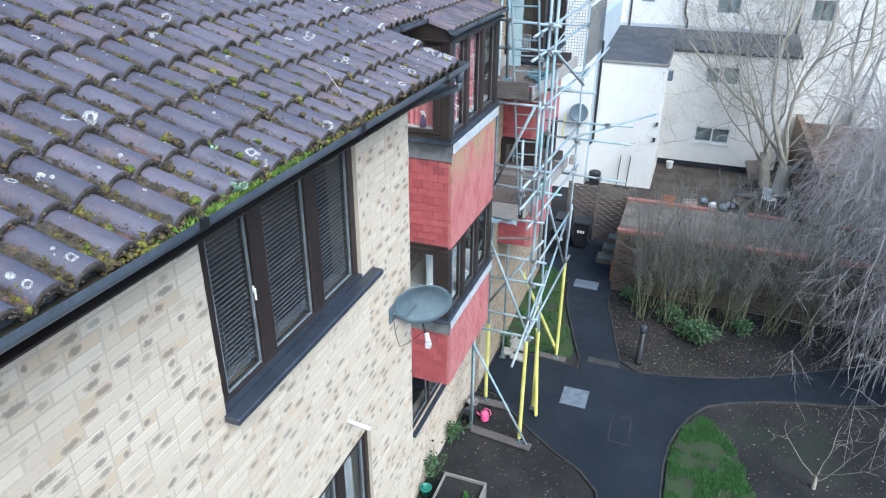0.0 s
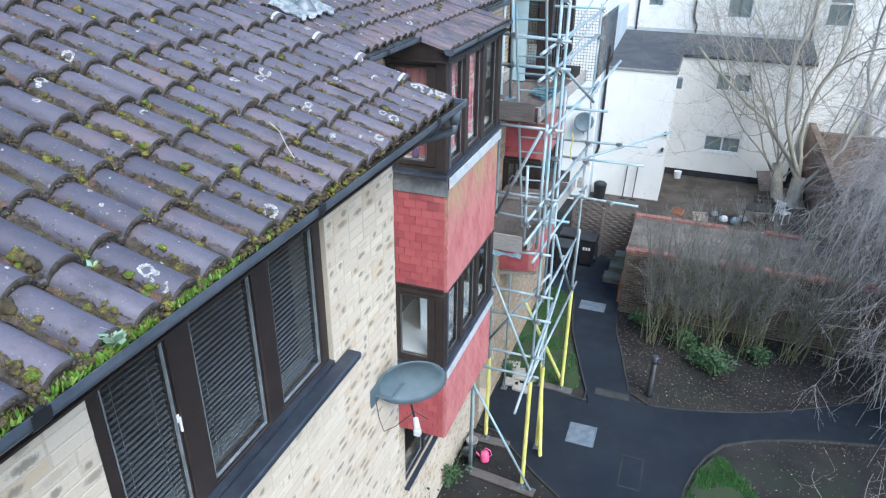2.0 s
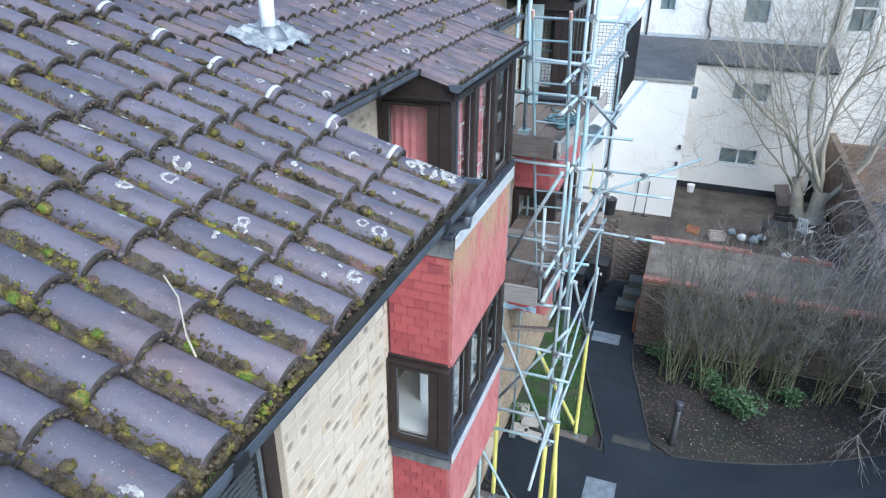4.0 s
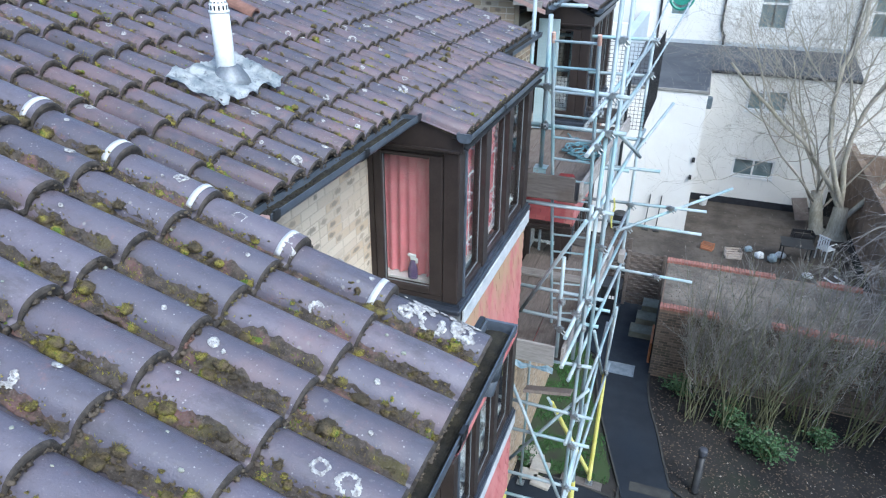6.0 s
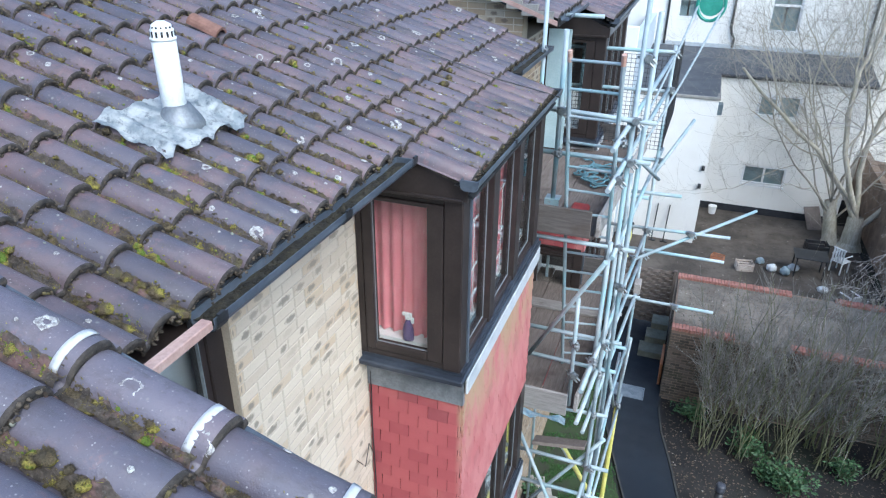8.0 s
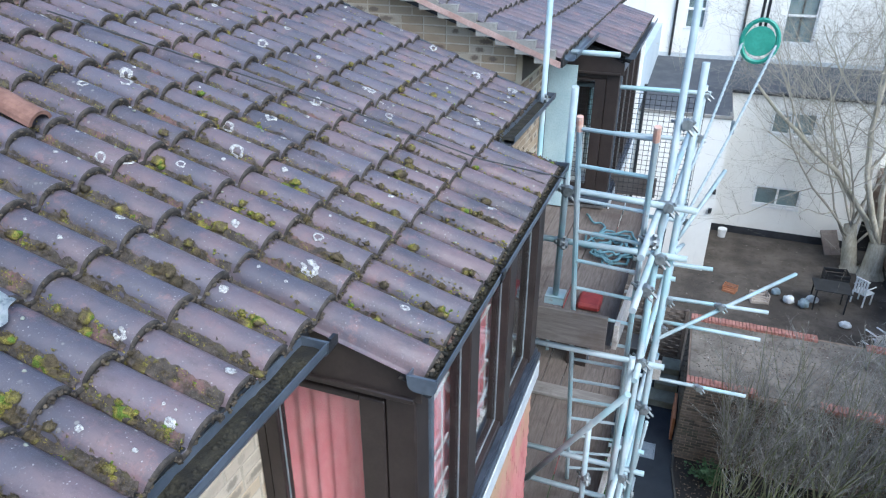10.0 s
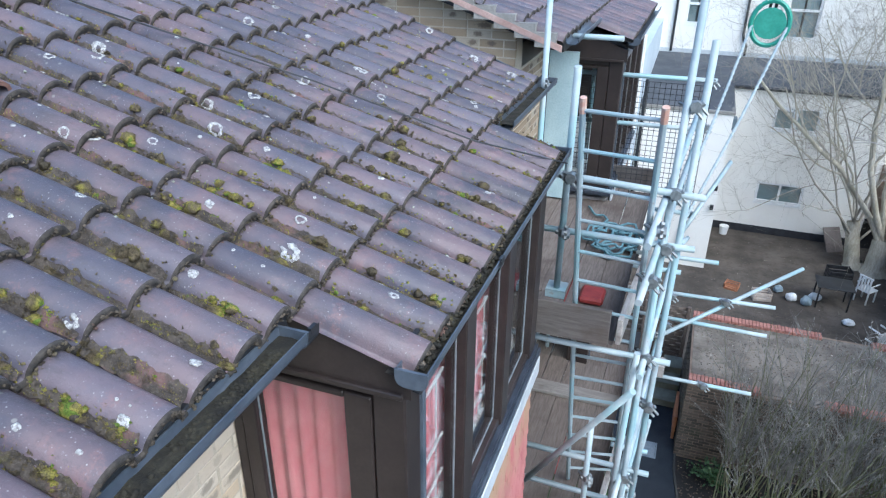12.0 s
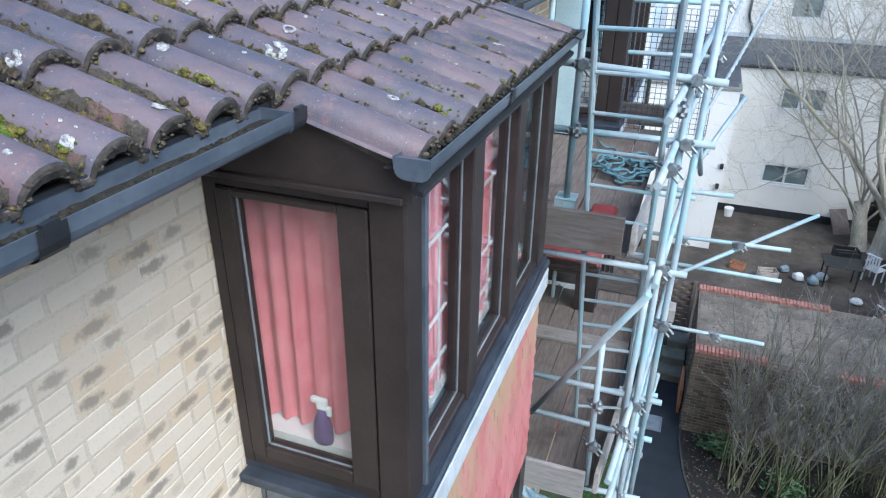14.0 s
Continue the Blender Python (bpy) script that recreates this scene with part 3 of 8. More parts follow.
def tile_mesh(length):
    """A single-roll concrete tile: front edge at the origin, lying up the slope along -x."""
    bm = bmesh.new()
    n = 11
    half = PITCH_Y / 2 + 0.003
    prof = [(-half, 0.0), (-TILE_R - 0.003, 0.0)]
    for i in range(n):
        a = math.pi * (1 - i / (n - 1))
        prof.append((TILE_R * math.cos(a), BASE + ROLL * max(0.0, math.sin(a)) ** ROUND))
    prof += [(TILE_R + 0.003, 0.0), (half, 0.0)]
    rows = []
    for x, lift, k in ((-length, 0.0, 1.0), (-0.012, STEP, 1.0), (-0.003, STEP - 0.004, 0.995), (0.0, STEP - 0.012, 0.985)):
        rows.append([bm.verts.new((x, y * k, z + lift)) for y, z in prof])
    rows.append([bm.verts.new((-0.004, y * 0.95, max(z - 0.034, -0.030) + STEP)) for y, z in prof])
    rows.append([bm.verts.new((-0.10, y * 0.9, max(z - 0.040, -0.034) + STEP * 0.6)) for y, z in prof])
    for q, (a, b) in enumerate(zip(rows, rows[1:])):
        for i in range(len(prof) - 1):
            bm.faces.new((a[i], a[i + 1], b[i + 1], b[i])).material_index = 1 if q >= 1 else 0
    return bm


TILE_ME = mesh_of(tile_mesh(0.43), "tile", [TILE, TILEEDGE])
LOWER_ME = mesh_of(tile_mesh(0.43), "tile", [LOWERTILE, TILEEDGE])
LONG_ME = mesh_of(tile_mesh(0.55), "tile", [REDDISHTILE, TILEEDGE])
for tile_me in (TILE_ME, LOWER_ME, LONG_ME):
    for p in tile_me.polygons:
        p.use_smooth = abs(p.normal.x) < 0.5


def roof_tiles(roof, eave_x, d, gauge, y_first, count, rows, first_row, near, seed, shape=TILE_ME):
    """Courses of tiles; d is the height of the roll tops' plane where x = 0."""
    rng = random.Random(seed)
    src = [vv.co.copy() for vv in shape.vertices]
    idx = [list(p.vertices) for p in shape.polygons]
    edge = [p.material_index for p in shape.polygons]
    verts, faces, slots = [], [], []
    singles = 0
    for r in range(first_row, rows):
        x = eave_x - gauge * r
        for k in range(count):
            y = y_first + PITCH_Y * k
            z = d - 0.364 * x - SEAT
            m = Matrix.Translation((x + rng.uniform(-0.006, 0.006), y + rng.uniform(-0.003, 0.003), z + rng.uniform(-0.003, 0.003)))
            m = m @ Matrix.Rotation(SLOPE + rng.uniform(-0.008, 0.008), 4, "Y") @ Matrix.Rotation(rng.uniform(-0.012, 0.012), 4, "Z")
            if singles < 300 and near(x, y):
                child("tile", shape, roof, m)
                singles += 1
            else:
                n = len(verts)
                verts += [m @ c for c in src]
                faces += [[n + i for i in f] for f in idx]
                slots += edge
    if verts:
        me = bpy.data.meshes.new("tile_courses")
        me.from_pydata(verts, [], faces)
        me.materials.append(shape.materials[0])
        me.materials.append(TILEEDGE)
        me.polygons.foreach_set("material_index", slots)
        for p in me.polygons:
            p.use_smooth = abs(p.normal.x) < 0.6
        tagged(child("tile_courses", me, roof), kind="stuff")


def deck(name, x0, x1, y0, y1, d, label, low=0.16):
    """The roof's boarded deck under the tiles, with its back slope beyond the ridge."""
    bm = bmesh.new()
    top = lambda x: d - 0.364 * x - low
    prof = [(x1, top(x1)), (x0, top(x0)), (x0 - (x1 - x0), top(x1)), (x0 - (x1 - x0), top(x1) - 0.1), (x0, top(x0) - 0.12), (x1, top(x1) - 0.015)]
    a = [bm.verts.new((x, y0, z)) for x, z in prof]
    b = [bm.verts.new((x, y1, z)) for x, z in prof]
    n = len(prof)
    bm.faces.new(a)
    bm.faces.new(b[::-1])
    for i in range(n):
        bm.faces.new((a[i], a[(i + 1) % n], b[(i + 1) % n], b[i]))
    return single(name, bm, DECKFELT, label, "roof", kind="structure")


D1, D2, D3 = 9.79, 9.275, 9.60
EAVE1, EAVE2, EAVE3 = 1.065, -0.385, -0.255
LIP1, LIP2 = 1.135, -0.265
VERGE1 = -2.955
GAUGE = 0.352
GAUGE2 = 0.355
ROLL2, BAYROLL = -0.46, -0.08
roof_1 = deck("roof_1", -5.0, EAVE1 - 0.10, -17.0, -2.86, D1, "purple-brown concrete pantile roof with moss and lichen")
roof_2 = deck("roof_2", -5.4, EAVE2 - 0.10, -3.2, 3.74, D2, "lower purple-brown concrete pantile roof with moss and lichen")
roof_3 = deck("roof_3", -5.2, EAVE3 - 0.10, 3.86, 11.0, D3, "farther concrete pantile roof above the scaffold")
bay_roof_2 = deck("bay_roof_2", EAVE2 - 0.3, 0.08, -0.125, 2.38, D2 - 0.004, "short tiled roof over the bay windows", 0.164)
bay_roof_3 = deck("bay_roof_3", EAVE3 - 0.3, 0.2, 5.28, 7.85, D3 - 0.004, "short tiled roof over the farther bay windows", 0.164)

roof_tiles(roof_1, EAVE1, D1, GAUGE, VERGE1 - PITCH_Y * 74, 75, 17, 0, lambda x, y: y > -7.9 and x > -2.3, 1)
roof_tiles(roof_2, EAVE2, D2, GAUGE2, ROLL2 - PITCH_Y * 14, 36, 14, 0, lambda x, y: x > -2.7 and y > -2.4, 2, LOWER_ME)
roof_tiles(bay_roof_2, 0.065, D2, GAUGE2, BAYROLL, 13, 1, 0, lambda x, y: True, 3, LONG_ME)
roof_tiles(roof_3, EAVE3, D3, GAUGE2, 3.95, 37, 12, 0, lambda x, y: False, 4, LOWER_ME)
roof_tiles(bay_roof_3, 0.185, D3, GAUGE2, 5.26, 14, 1, 0, lambda x, y: False, 5, LONG_ME)

# verge clips on the last tile of the near roof
clip_bm = bmesh.new()
for i in range(10):
    a0, a1 = 2.95 - 2.15 * i / 10, 2.95 - 2.15 * (i + 1) / 10
    ry, rz = TILE_R + 0.004, ROLL + 0.005
    p = [(x, ry * math.cos(a), BASE + STEP * 0.88 + rz * math.sin(a) ** ROUND) for x, a in ((-0.023, a0), (0.0, a0), (0.0, a1), (-0.023, a1))]
    quad(clip_bm, *p)
bmesh.ops.remove_doubles(clip_bm, verts=clip_bm.verts, dist=0.0004)
bmesh.ops.solidify(clip_bm, geom=clip_bm.faces[:], thickness=0.003)
clip_me = mesh_of(clip_bm, "verge_clip", CLIPWHITE, True)
for r in range(1, 9):
    x = EAVE1 - GAUGE * r - 0.04
    c = child("verge_clip", clip_me, roof_1, Matrix.Translation((x, VERGE1, D1 - 0.364 * x - SEAT)) @ Matrix.Rotation(SLOPE, 4, "Y"))
    tagged(c, "white plastic verge clip")


def verge_board(roof, y, x0, x1, d, drop=0.2, material=GUTTER):
    bm = bmesh.new()
    for ya, yb, t0, t1 in ((y, y + 0.025, 0.105, 0.105 + drop),):
        pts = [(x0, d - 0.364 * x0 - t0), (x1, d - 0.364 * x1 - t0), (x1, d - 0.364 * x1 - t1), (x0, d - 0.364 * x0 - t1)]
        a = [bm.verts.new((px, ya, pz)) for px, pz in pts]
        b = [bm.verts.new((px, yb, pz)) for px, pz in pts]
        bm.faces.new(a)
        bm.faces.new(b[::-1])
        for i in range(4):
            bm.faces.new((a[i], a[(i + 1) % 4], b[(i + 1) % 4], b[i]))
    return part("verge_board", bm, material, roof)


verge_board(roof_1, -2.875, -5.0, EAVE1 - 0.06, D1, 0.16)
verge_board(roof_2, 3.745, -5.0, EAVE2 - 0.06, D2, 0.14)
verge_board(roof_3, 3.83, -5.0, EAVE3 + 0.0, D3, 0.05, PINKBOARD)
verge_board(bay_roof_2, -0.145, EAVE2 - 0.02, 0.085, D2 + 0.035, 0.05, VERGEMORTAR)


def mortar_verge(roof, y, x0, x1, d):
    """A pale mortar bedding strip under the verge tiles."""
    bm = bmesh.new()
    n = 24
    for i in range(n):
        xa, xb = x0 + (x1 - x0) * i / n, x0 + (x1 - x0) * (i + 1) / n
        z = d - 0.364 * xa - 0.095
        box(bm, xa, xb, y, y + 0.09, z - 0.05 - 0.364 * (xb - xa), z + random.uniform(-0.006, 0.008))
    part("verge_mortar", bm, CONCRETE, roof)


mortar_verge(roof_3, 3.835, -4.6, EAVE3 - 0.05, D3)


def gutter(name, x, z, y0, y1, stop, label, joints=(), drop=0.13):
    """A deep plastic gutter along y on its fascia; x, z: its outer lip."""
    t = thing(name, label, "gutter", "gutters", "structure")
    bm = bmesh.new()
    r, n = 0.058, 10
    cx = x - r

    def lip_at(rad, q):
        c, sn = math.cos(q), math.sin(q)
        return cx + rad * math.copysign(abs(c) ** 0.55, c), z - rad * 1.15 * abs(sn) ** 0.6

    prof = [lip_at(r, -math.pi * i / n) for i in range(n + 1)] + [lip_at(r - 0.005, -math.pi * (1 - i / n)) for i in range(n + 1)]
    a = [bm.verts.new((px, y0, pz)) for px, pz in prof]
    b = [bm.verts.new((px, y1, pz)) for px, pz in prof]
    m = len(prof)
    for i in range(m):
        bm.faces.new((a[i], a[(i + 1) % m], b[(i + 1) % m], b[i]))
    for ring in (a, b[::-1]):
        bm.faces.new(ring)
    part("channel", bm, GUTTER, t)
    for y in stop:
        bm = bmesh.new()
        half = [bm.verts.new((px, y - 0.004, pz)) for px, pz in (lip_at(r * 1.06, -math.pi * i / n) for i in range(n + 1))]
        f = bm.faces.new(half)
        g = bmesh.ops.extrude_face_region(bm, geom=[f])
        bmesh.ops.translate(bm, verts=[q for q in g["geom"] if isinstance(q, bmesh.types.BMVert)], vec=(0, 0.012, 0))
        part("stop_end", bm, GUTTER, t)
    for y in joints:
        bm = bmesh.new()
        for i in range(n):
            q0, q1 = -math.pi * i / n, -math.pi * (i + 1) / n
            (xa, za), (xb, zb) = lip_at(r + 0.007, q0), lip_at(r + 0.007, q1)
            quad(bm, (xa, y - 0.035, za + 0.004), (xb, y - 0.035, zb + 0.004), (xb, y + 0.035, zb + 0.004), (xa, y + 0.035, za + 0.004))
        box(bm, x - 0.006, x + 0.008, y - 0.02, y + 0.02, z - 0.012, z + 0.01)
        part("joint_bracket", bm, BLACK, t)
    bm = bmesh.new()
    box(bm, cx - r - 0.024, cx - r - 0.002, y0 + (0.1 if y0 in stop else 0.0), y1, z - drop, z + 0.012, bevel=0.003)
    part("fascia", bm, BLACK, t)
    return t


gutter("gutter_1", LIP1, 9.335, -17.0, -2.74, (-2.74,), "black plastic gutter below the near roof", (-3.35, -5.0, -6.65))
gutter("gutter_2", LIP2, 9.335, -2.2, -0.27, (-0.27,), "black plastic gutter along the lower roof", (-0.24, -1.12, -2.16), 0.085)
single("eaves_board", boxes((LIP2 - 0.05, LIP2, -2.9, -2.21, 9.295, 9.335), bevel=0.004), PINKBOARD, "faded pink board along the eaves", "board", kind="structure")
gutter("gutter_2_far", LIP2, 9.335, 2.42, 3.8, (3.8,), "black plastic gutter beyond the bay", (), 0.085)
gutter("bay_gutter_2", 0.135, 9.215, -0.2, 2.36, (-0.2, 2.36), "black plastic gutter with moss over the bay", (0.7,))
gutter("gutter_3", -0.135, D3 - 0.364 * EAVE3 - 0.045, 3.95, 5.2, (), "black plastic gutter of the farther roof", ())
gutter("bay_gutter_3", 0.26, D3 - 0.364 * 0.22 - 0.05, 5.2, 7.85, (5.2,), "black plastic gutter over the farther bay", ())

# soffits
for nm, x0, x1, y0, y1, z in (("soffit_1", W1, EAVE1 - 0.09, -17.0, -2.88, 9.14), ("soffit_2", W2, LIP2 - 0.13, -2.92, -0.3, 9.262), ("soffit_3", W2, LIP2 - 0.13, 2.42, 3.78, 9.262)):
    single(nm, boxes((x0, x1, y0, y1, z - 0.012, z)), FRAME, "dark boarded soffit under the eaves", "soffit", kind="structure")
# rainwater outlet and swan neck at the end of the near gutter
out_bm = bmesh.new()
tube(out_bm, (1.077, -2.86, 9.29), (1.077, -2.86, 9.17), 0.05, 0.036, 12)
path_tube(out_bm, [(1.077, -2.86, 9.18), (1.077, -2.86, 9.12), (0.8, -2.86, 9.0), (0.5, -2.86, 8.86), (0.36, -2.86, 8.8), (0.32, -2.86, 8.7), (0.32, -2.86, 0.1)], 0.034, 10)
single("downpipe", out_bm, GUTTER, "black plastic rainwater downpipe with swan neck", "downpipe", kind="structure", smooth=True)

# ---- windows ----


def casement(name, label, axis, face, u0, u1, z0, z1, bars, frame_w=0.07, depth=0.07, post=0.07, sash=0.045, foot=0.0):
    """A dark framed window; bars are the middles of its posts. axis x: it faces +x; axis y: it faces -y."""
    t = thing(name, label, "window", "windows", "structure")
    foot = foot or frame_w

    def cell(a, b, c, d, n0, n1, mat, nm, bev=0.006, lab=""):
        bm = bmesh.new()
        if axis == "x":
            box(bm, face + min(n0, n1), face + max(n0, n1), a, b, c, d, bevel=bev)
        else:
            box(bm, a, b, face - max(n0, n1), face - min(n0, n1), c, d, bevel=bev)
        return part(nm, bm, mat, t, lab)

    for a, b, c, d in ((u0, u1, z0, z0 + foot), (u0, u1, z1 - frame_w, z1), (u0, u0 + frame_w, z0 + foot, z1 - frame_w), (u1 - frame_w, u1, z0 + foot, z1 - frame_w)):
        cell(a, b, c, d, -depth, 0.0, FRAME, "window_frame")
    edges = [u0 + frame_w]
    for b in bars:
        cell(b - post / 2, b + post / 2, z0 + foot, z1 - frame_w, -depth, 0.006, FRAME, "mullion")
        edges += [b - post / 2, b + post / 2]
    edges.append(u1 - frame_w)
    for a, b in zip(edges[::2], edges[1::2]):
        s = sash
        for p, q, c, d in ((a, b, z0 + foot, z0 + foot + s), (a, b, z1 - frame_w - s, z1 - frame_w), (a, a + s, z0 + foot + s, z1 - frame_w - s), (b - s, b, z0 + foot + s, z1 - frame_w - s)):
            cell(p, q, c, d, -depth + 0.01, -0.012, FRAME, "sash_rail", 0.004)
        e = 0.006
        g0, g1_, h0, h1 = a + s, b - s, z0 + foot + s, z1 - frame_w - s
        for p, q, c, d in ((g0, g1_, h0, h0 + e), (g0, g0 + e, h0, h1), (g1_ - e, g1_, h0, h1)):
            cell(p, q, c, d, -0.03, -0.0105, BEAD, "glazing_bead", 0.0)
        pane = cell(g0, g1_, h0, h1, -0.036, -0.030, GLASS, "pane", 0.0)
        pane.visible_shadow = False
    return t


def handle(parent, x, y, z):
    bm = bmesh.new()
    box(bm, x, x + 0.01, y - 0.010, y + 0.010, z - 0.025, z + 0.025, bevel=0.003)
    box(bm, x + 0.01, x + 0.024, y - 0.007, y + 0.007, z - 0.085, z + 0.012, bevel=0.004)
    part("handle", bm, WHITEPVC, parent, "white window handle")


def blinds(name, x, y0, y1, z0, z1, gap=0.037):
    t = thing(name, "grey slatted blind hanging behind the window glass", "blind", "window blinds")
    bm = bmesh.new()
    box(bm, x - 0.02, x + 0.02, y0, y1, z1 - 0.03, z1)
    part("headrail", bm, BLIND, t)
    slat = bmesh.new()
    quad(slat, (-0.012, 0, -0.003), (-0.012, y1 - y0, -0.003), (0.0, y1 - y0, 0.001), (0.0, 0, 0.001))
    quad(slat, (0.0, 0, 0.001), (0.0, y1 - y0, 0.001), (0.012, y1 - y0, 0.002), (0.012, 0, 0.002))
    me = mesh_of(slat, "slat", BLIND)
    z = z0
    while z < z1 - 0.04:
        child("slat", me, t, Matrix.Translation((x, y0, z)))
        z += gap
    bm = bmesh.new()
    for y in (y0 + 0.12, y1 - 0.12):
        tube(bm, (x + 0.013, y, z0), (x + 0.013, y, z1), 0.001, sides=4)
    part("cord", bm, BLIND, t)
    return t


win1 = casement("window_1", "dark brown three-light window with slatted blinds", "x", W1 - 0.04, -6.09, -4.06, 7.62, 9.02, (-5.485, -4.765), 0.095, 0.08, 0.17, 0.014, 0.035)
handle(win1, W1 - 0.056, -5.575, 8.27)
for a, b in ((-5.98, -5.58), (-5.38, -4.87), (-4.66, -4.16)):
    blinds("venetian_blind", W1 - 0.105, a - 0.03, b + 0.03, 7.72, 8.98)
sill_bm = bmesh.new()
box(sill_bm, W1 - 0.13, W1 + 0.002, -6.088, -4.062, 7.575, 7.632)
box(sill_bm, W1 + 0.003, W1 + 0.125, -6.13, -3.86, 7.555, 7.612, bevel=0.01)
part("window_sill", sill_bm, SILL, win1, "black boarded window sill")
win1b = casement("window_2", "dark brown window below with pale curtains", "x", W1 - 0.04, -6.0, -4.05, 4.62, 5.87, (-5.3, -4.65), 0.075, 0.08, 0.11)
part("window_sill", boxes((W1 - 0.06, W1 + 0.07, -6.05, -3.98, 4.56, 4.61), bevel=0.006), SILL, win1b)
casement("window_3", "dark brown ground floor window", "x", W1 - 0.04, -6.0, -4.05, 1.6, 3.0, (-5.3, -4.65), 0.075, 0.08, 0.11)
for q, (za, zb) in enumerate(((7.62, 9.02), (4.62, 5.87))):
    casement("window_%d" % (4 + q), "dark brown window of the near block", "x", W1 - 0.04, -9.6, -7.9, za, zb, (-8.75,), 0.075, 0.08, 0.11)
win2 = casement("window_6", "dark brown window beside the cream brick wall", "x", W2 - 0.05, -2.85, -1.52, 7.0, 8.98, (-2.1,), 0.13, 0.09, 0.12)
part("lintel", boxes((W2 - 0.02, W2 + 0.02, -2.9, -1.50, 8.985, 9.13)), TERRACOTTA, win2, "pinkish head board over the window")
for k, (za, zb, ya, yb) in enumerate(((4.5, 5.85, -2.8, -1.6), (1.75, 3.05, 0.25, 2.1), (6.6, 8.6, 2.75, 3.7), (3.6, 5.4, 2.75, 3.7))):
    wt = casement("window_%d" % (7 + k), "dark brown framed window in the cream brick wall", "x", W2 - 0.04, ya, yb, za, zb, ((ya + yb) / 2,), 0.07, 0.07, 0.09)
    part("window_sill", boxes((W2 - 0.06, W2 + 0.08, ya - 0.05, yb + 0.05, za - 0.055, za - 0.005), bevel=0.006), SILL, wt)


def curtain(name, p, q, z0, z1, waves, amp, material, label, seed=0):
    """A hanging cloth in folds from p to q (x, y)."""
    rng = random.Random(seed)
    bm = bmesh.new()
    p, q = Vector((*p, 0)), Vector((*q, 0))
    d = (q - p)
    nrm = Vector((d.y, -d.x, 0)).normalized()
    n = waves * 6
    ph = [rng.uniform(-0.5, 0.5) for _ in range(n + 1)]
    rows = []
    for j in range(5):
        z = z1 + (z0 - z1) * j / 4
        rows.append([bm.verts.new(p + d * (i / n) + nrm * (amp * (0.5 + 0.5 * j / 4) * math.sin(i / 6 * 2 * math.pi + ph[i] + 0.25 * j)) + Vector((0, 0, z))) for i in range(n + 1)])
    for a, b in zip(rows, rows[1:]):
        for i in range(n):
            bm.faces.new((a[i], a[i + 1], b[i + 1], b[i]))
    return single(name, bm, material, label, "curtain", "curtains", smooth=True)


curtain("curtain", (W1 - 0.2, -5.95), (W1 - 0.2, -4.15), 4.6, 5.8, 12, 0.02, NETCURTAIN, "pale net curtain behind the window", 3)
curtain("curtain", (W2 - 0.22, -2.75), (W2 - 0.22, -1.6), 7.1, 8.9, 6, 0.02, NETCURTAIN, "pale blue-grey blind behind the side window", 4)


def tile_hanging(panel, x_out, y_out, y_end, x_wall, z0, z1, near, seed):
    """Plain red tiles hung in courses on the return and the front of a bay."""
    rng = random.Random(seed)
    w, g = 0.168, 0.1185
    cache, verts, faces = {}, [], []

    def shape(width):
        e, t = 0.003, 0.013
        lo = 0.0
        return [(0.0, e, lo), (0.0, width - e, lo), (-0.004, width - e, 0.165), (-0.004, e, 0.165), (-t, e, lo), (-t, width - e, lo), (-t - 0.004, width - e, 0.165), (-t - 0.004, e, 0.165)]

    quads = ((0, 1, 2, 3), (0, 4, 5, 1), (1, 5, 6, 2), (3, 7, 4, 0), (3, 2, 6, 7))
    n_single = 0
    rows = int(round((z1 - z0) / g))
    for side in (0, 1):
        run = (x_out - x_wall) if side == 0 else (y_end - y_out)
        for r in range(rows):
            z = z0 + r * (z1 - z0) / rows
            u = -w / 2 * (r % 2)
            while u < run - 0.01:
                a, b = max(u, 0.0), min(u + w, run)
                u += w
                if b - a < 0.02:
                    continue
                wob = rng.uniform(-0.004, 0.004)
                tilt = Matrix.Rotation(radians(-3.6) + rng.uniform(-0.015, 0.015), 4, "Y")
                local = Matrix.Translation((0.016 + rng.uniform(-0.001, 0.003), 0, wob)) @ tilt
                if side == 0:
                    m = against_y(y_out, x_wall) @ Matrix.Translation((0, a, z)) @ local
                else:
                    m = along_y(x_out, y_out) @ Matrix.Translation((0, a, z)) @ local
                key = round((b - a) * 100)
                if near and n_single < 300:
                    if key not in cache:
                        me = bpy.data.meshes.new("hung_tile")
                        me.from_pydata(shape(key / 100), [], quads)
                        me.materials.append(REDTILE)
                        cache[key] = me
                    child("hung_tile", cache[key], panel, m)
                    n_single += 1
                else:
                    n = len(verts)
                    verts += [m @ Vector(c) for c in shape(b - a)]
                    faces += [[n + i for i in f] for f in quads]
    if verts:
        me = bpy.data.meshes.new("hung_tiles")
        me.from_pydata(verts, [], faces)
        me.materials.append(REDTILE)
        tagged(child("hung_tiles", me, panel), kind="stuff")


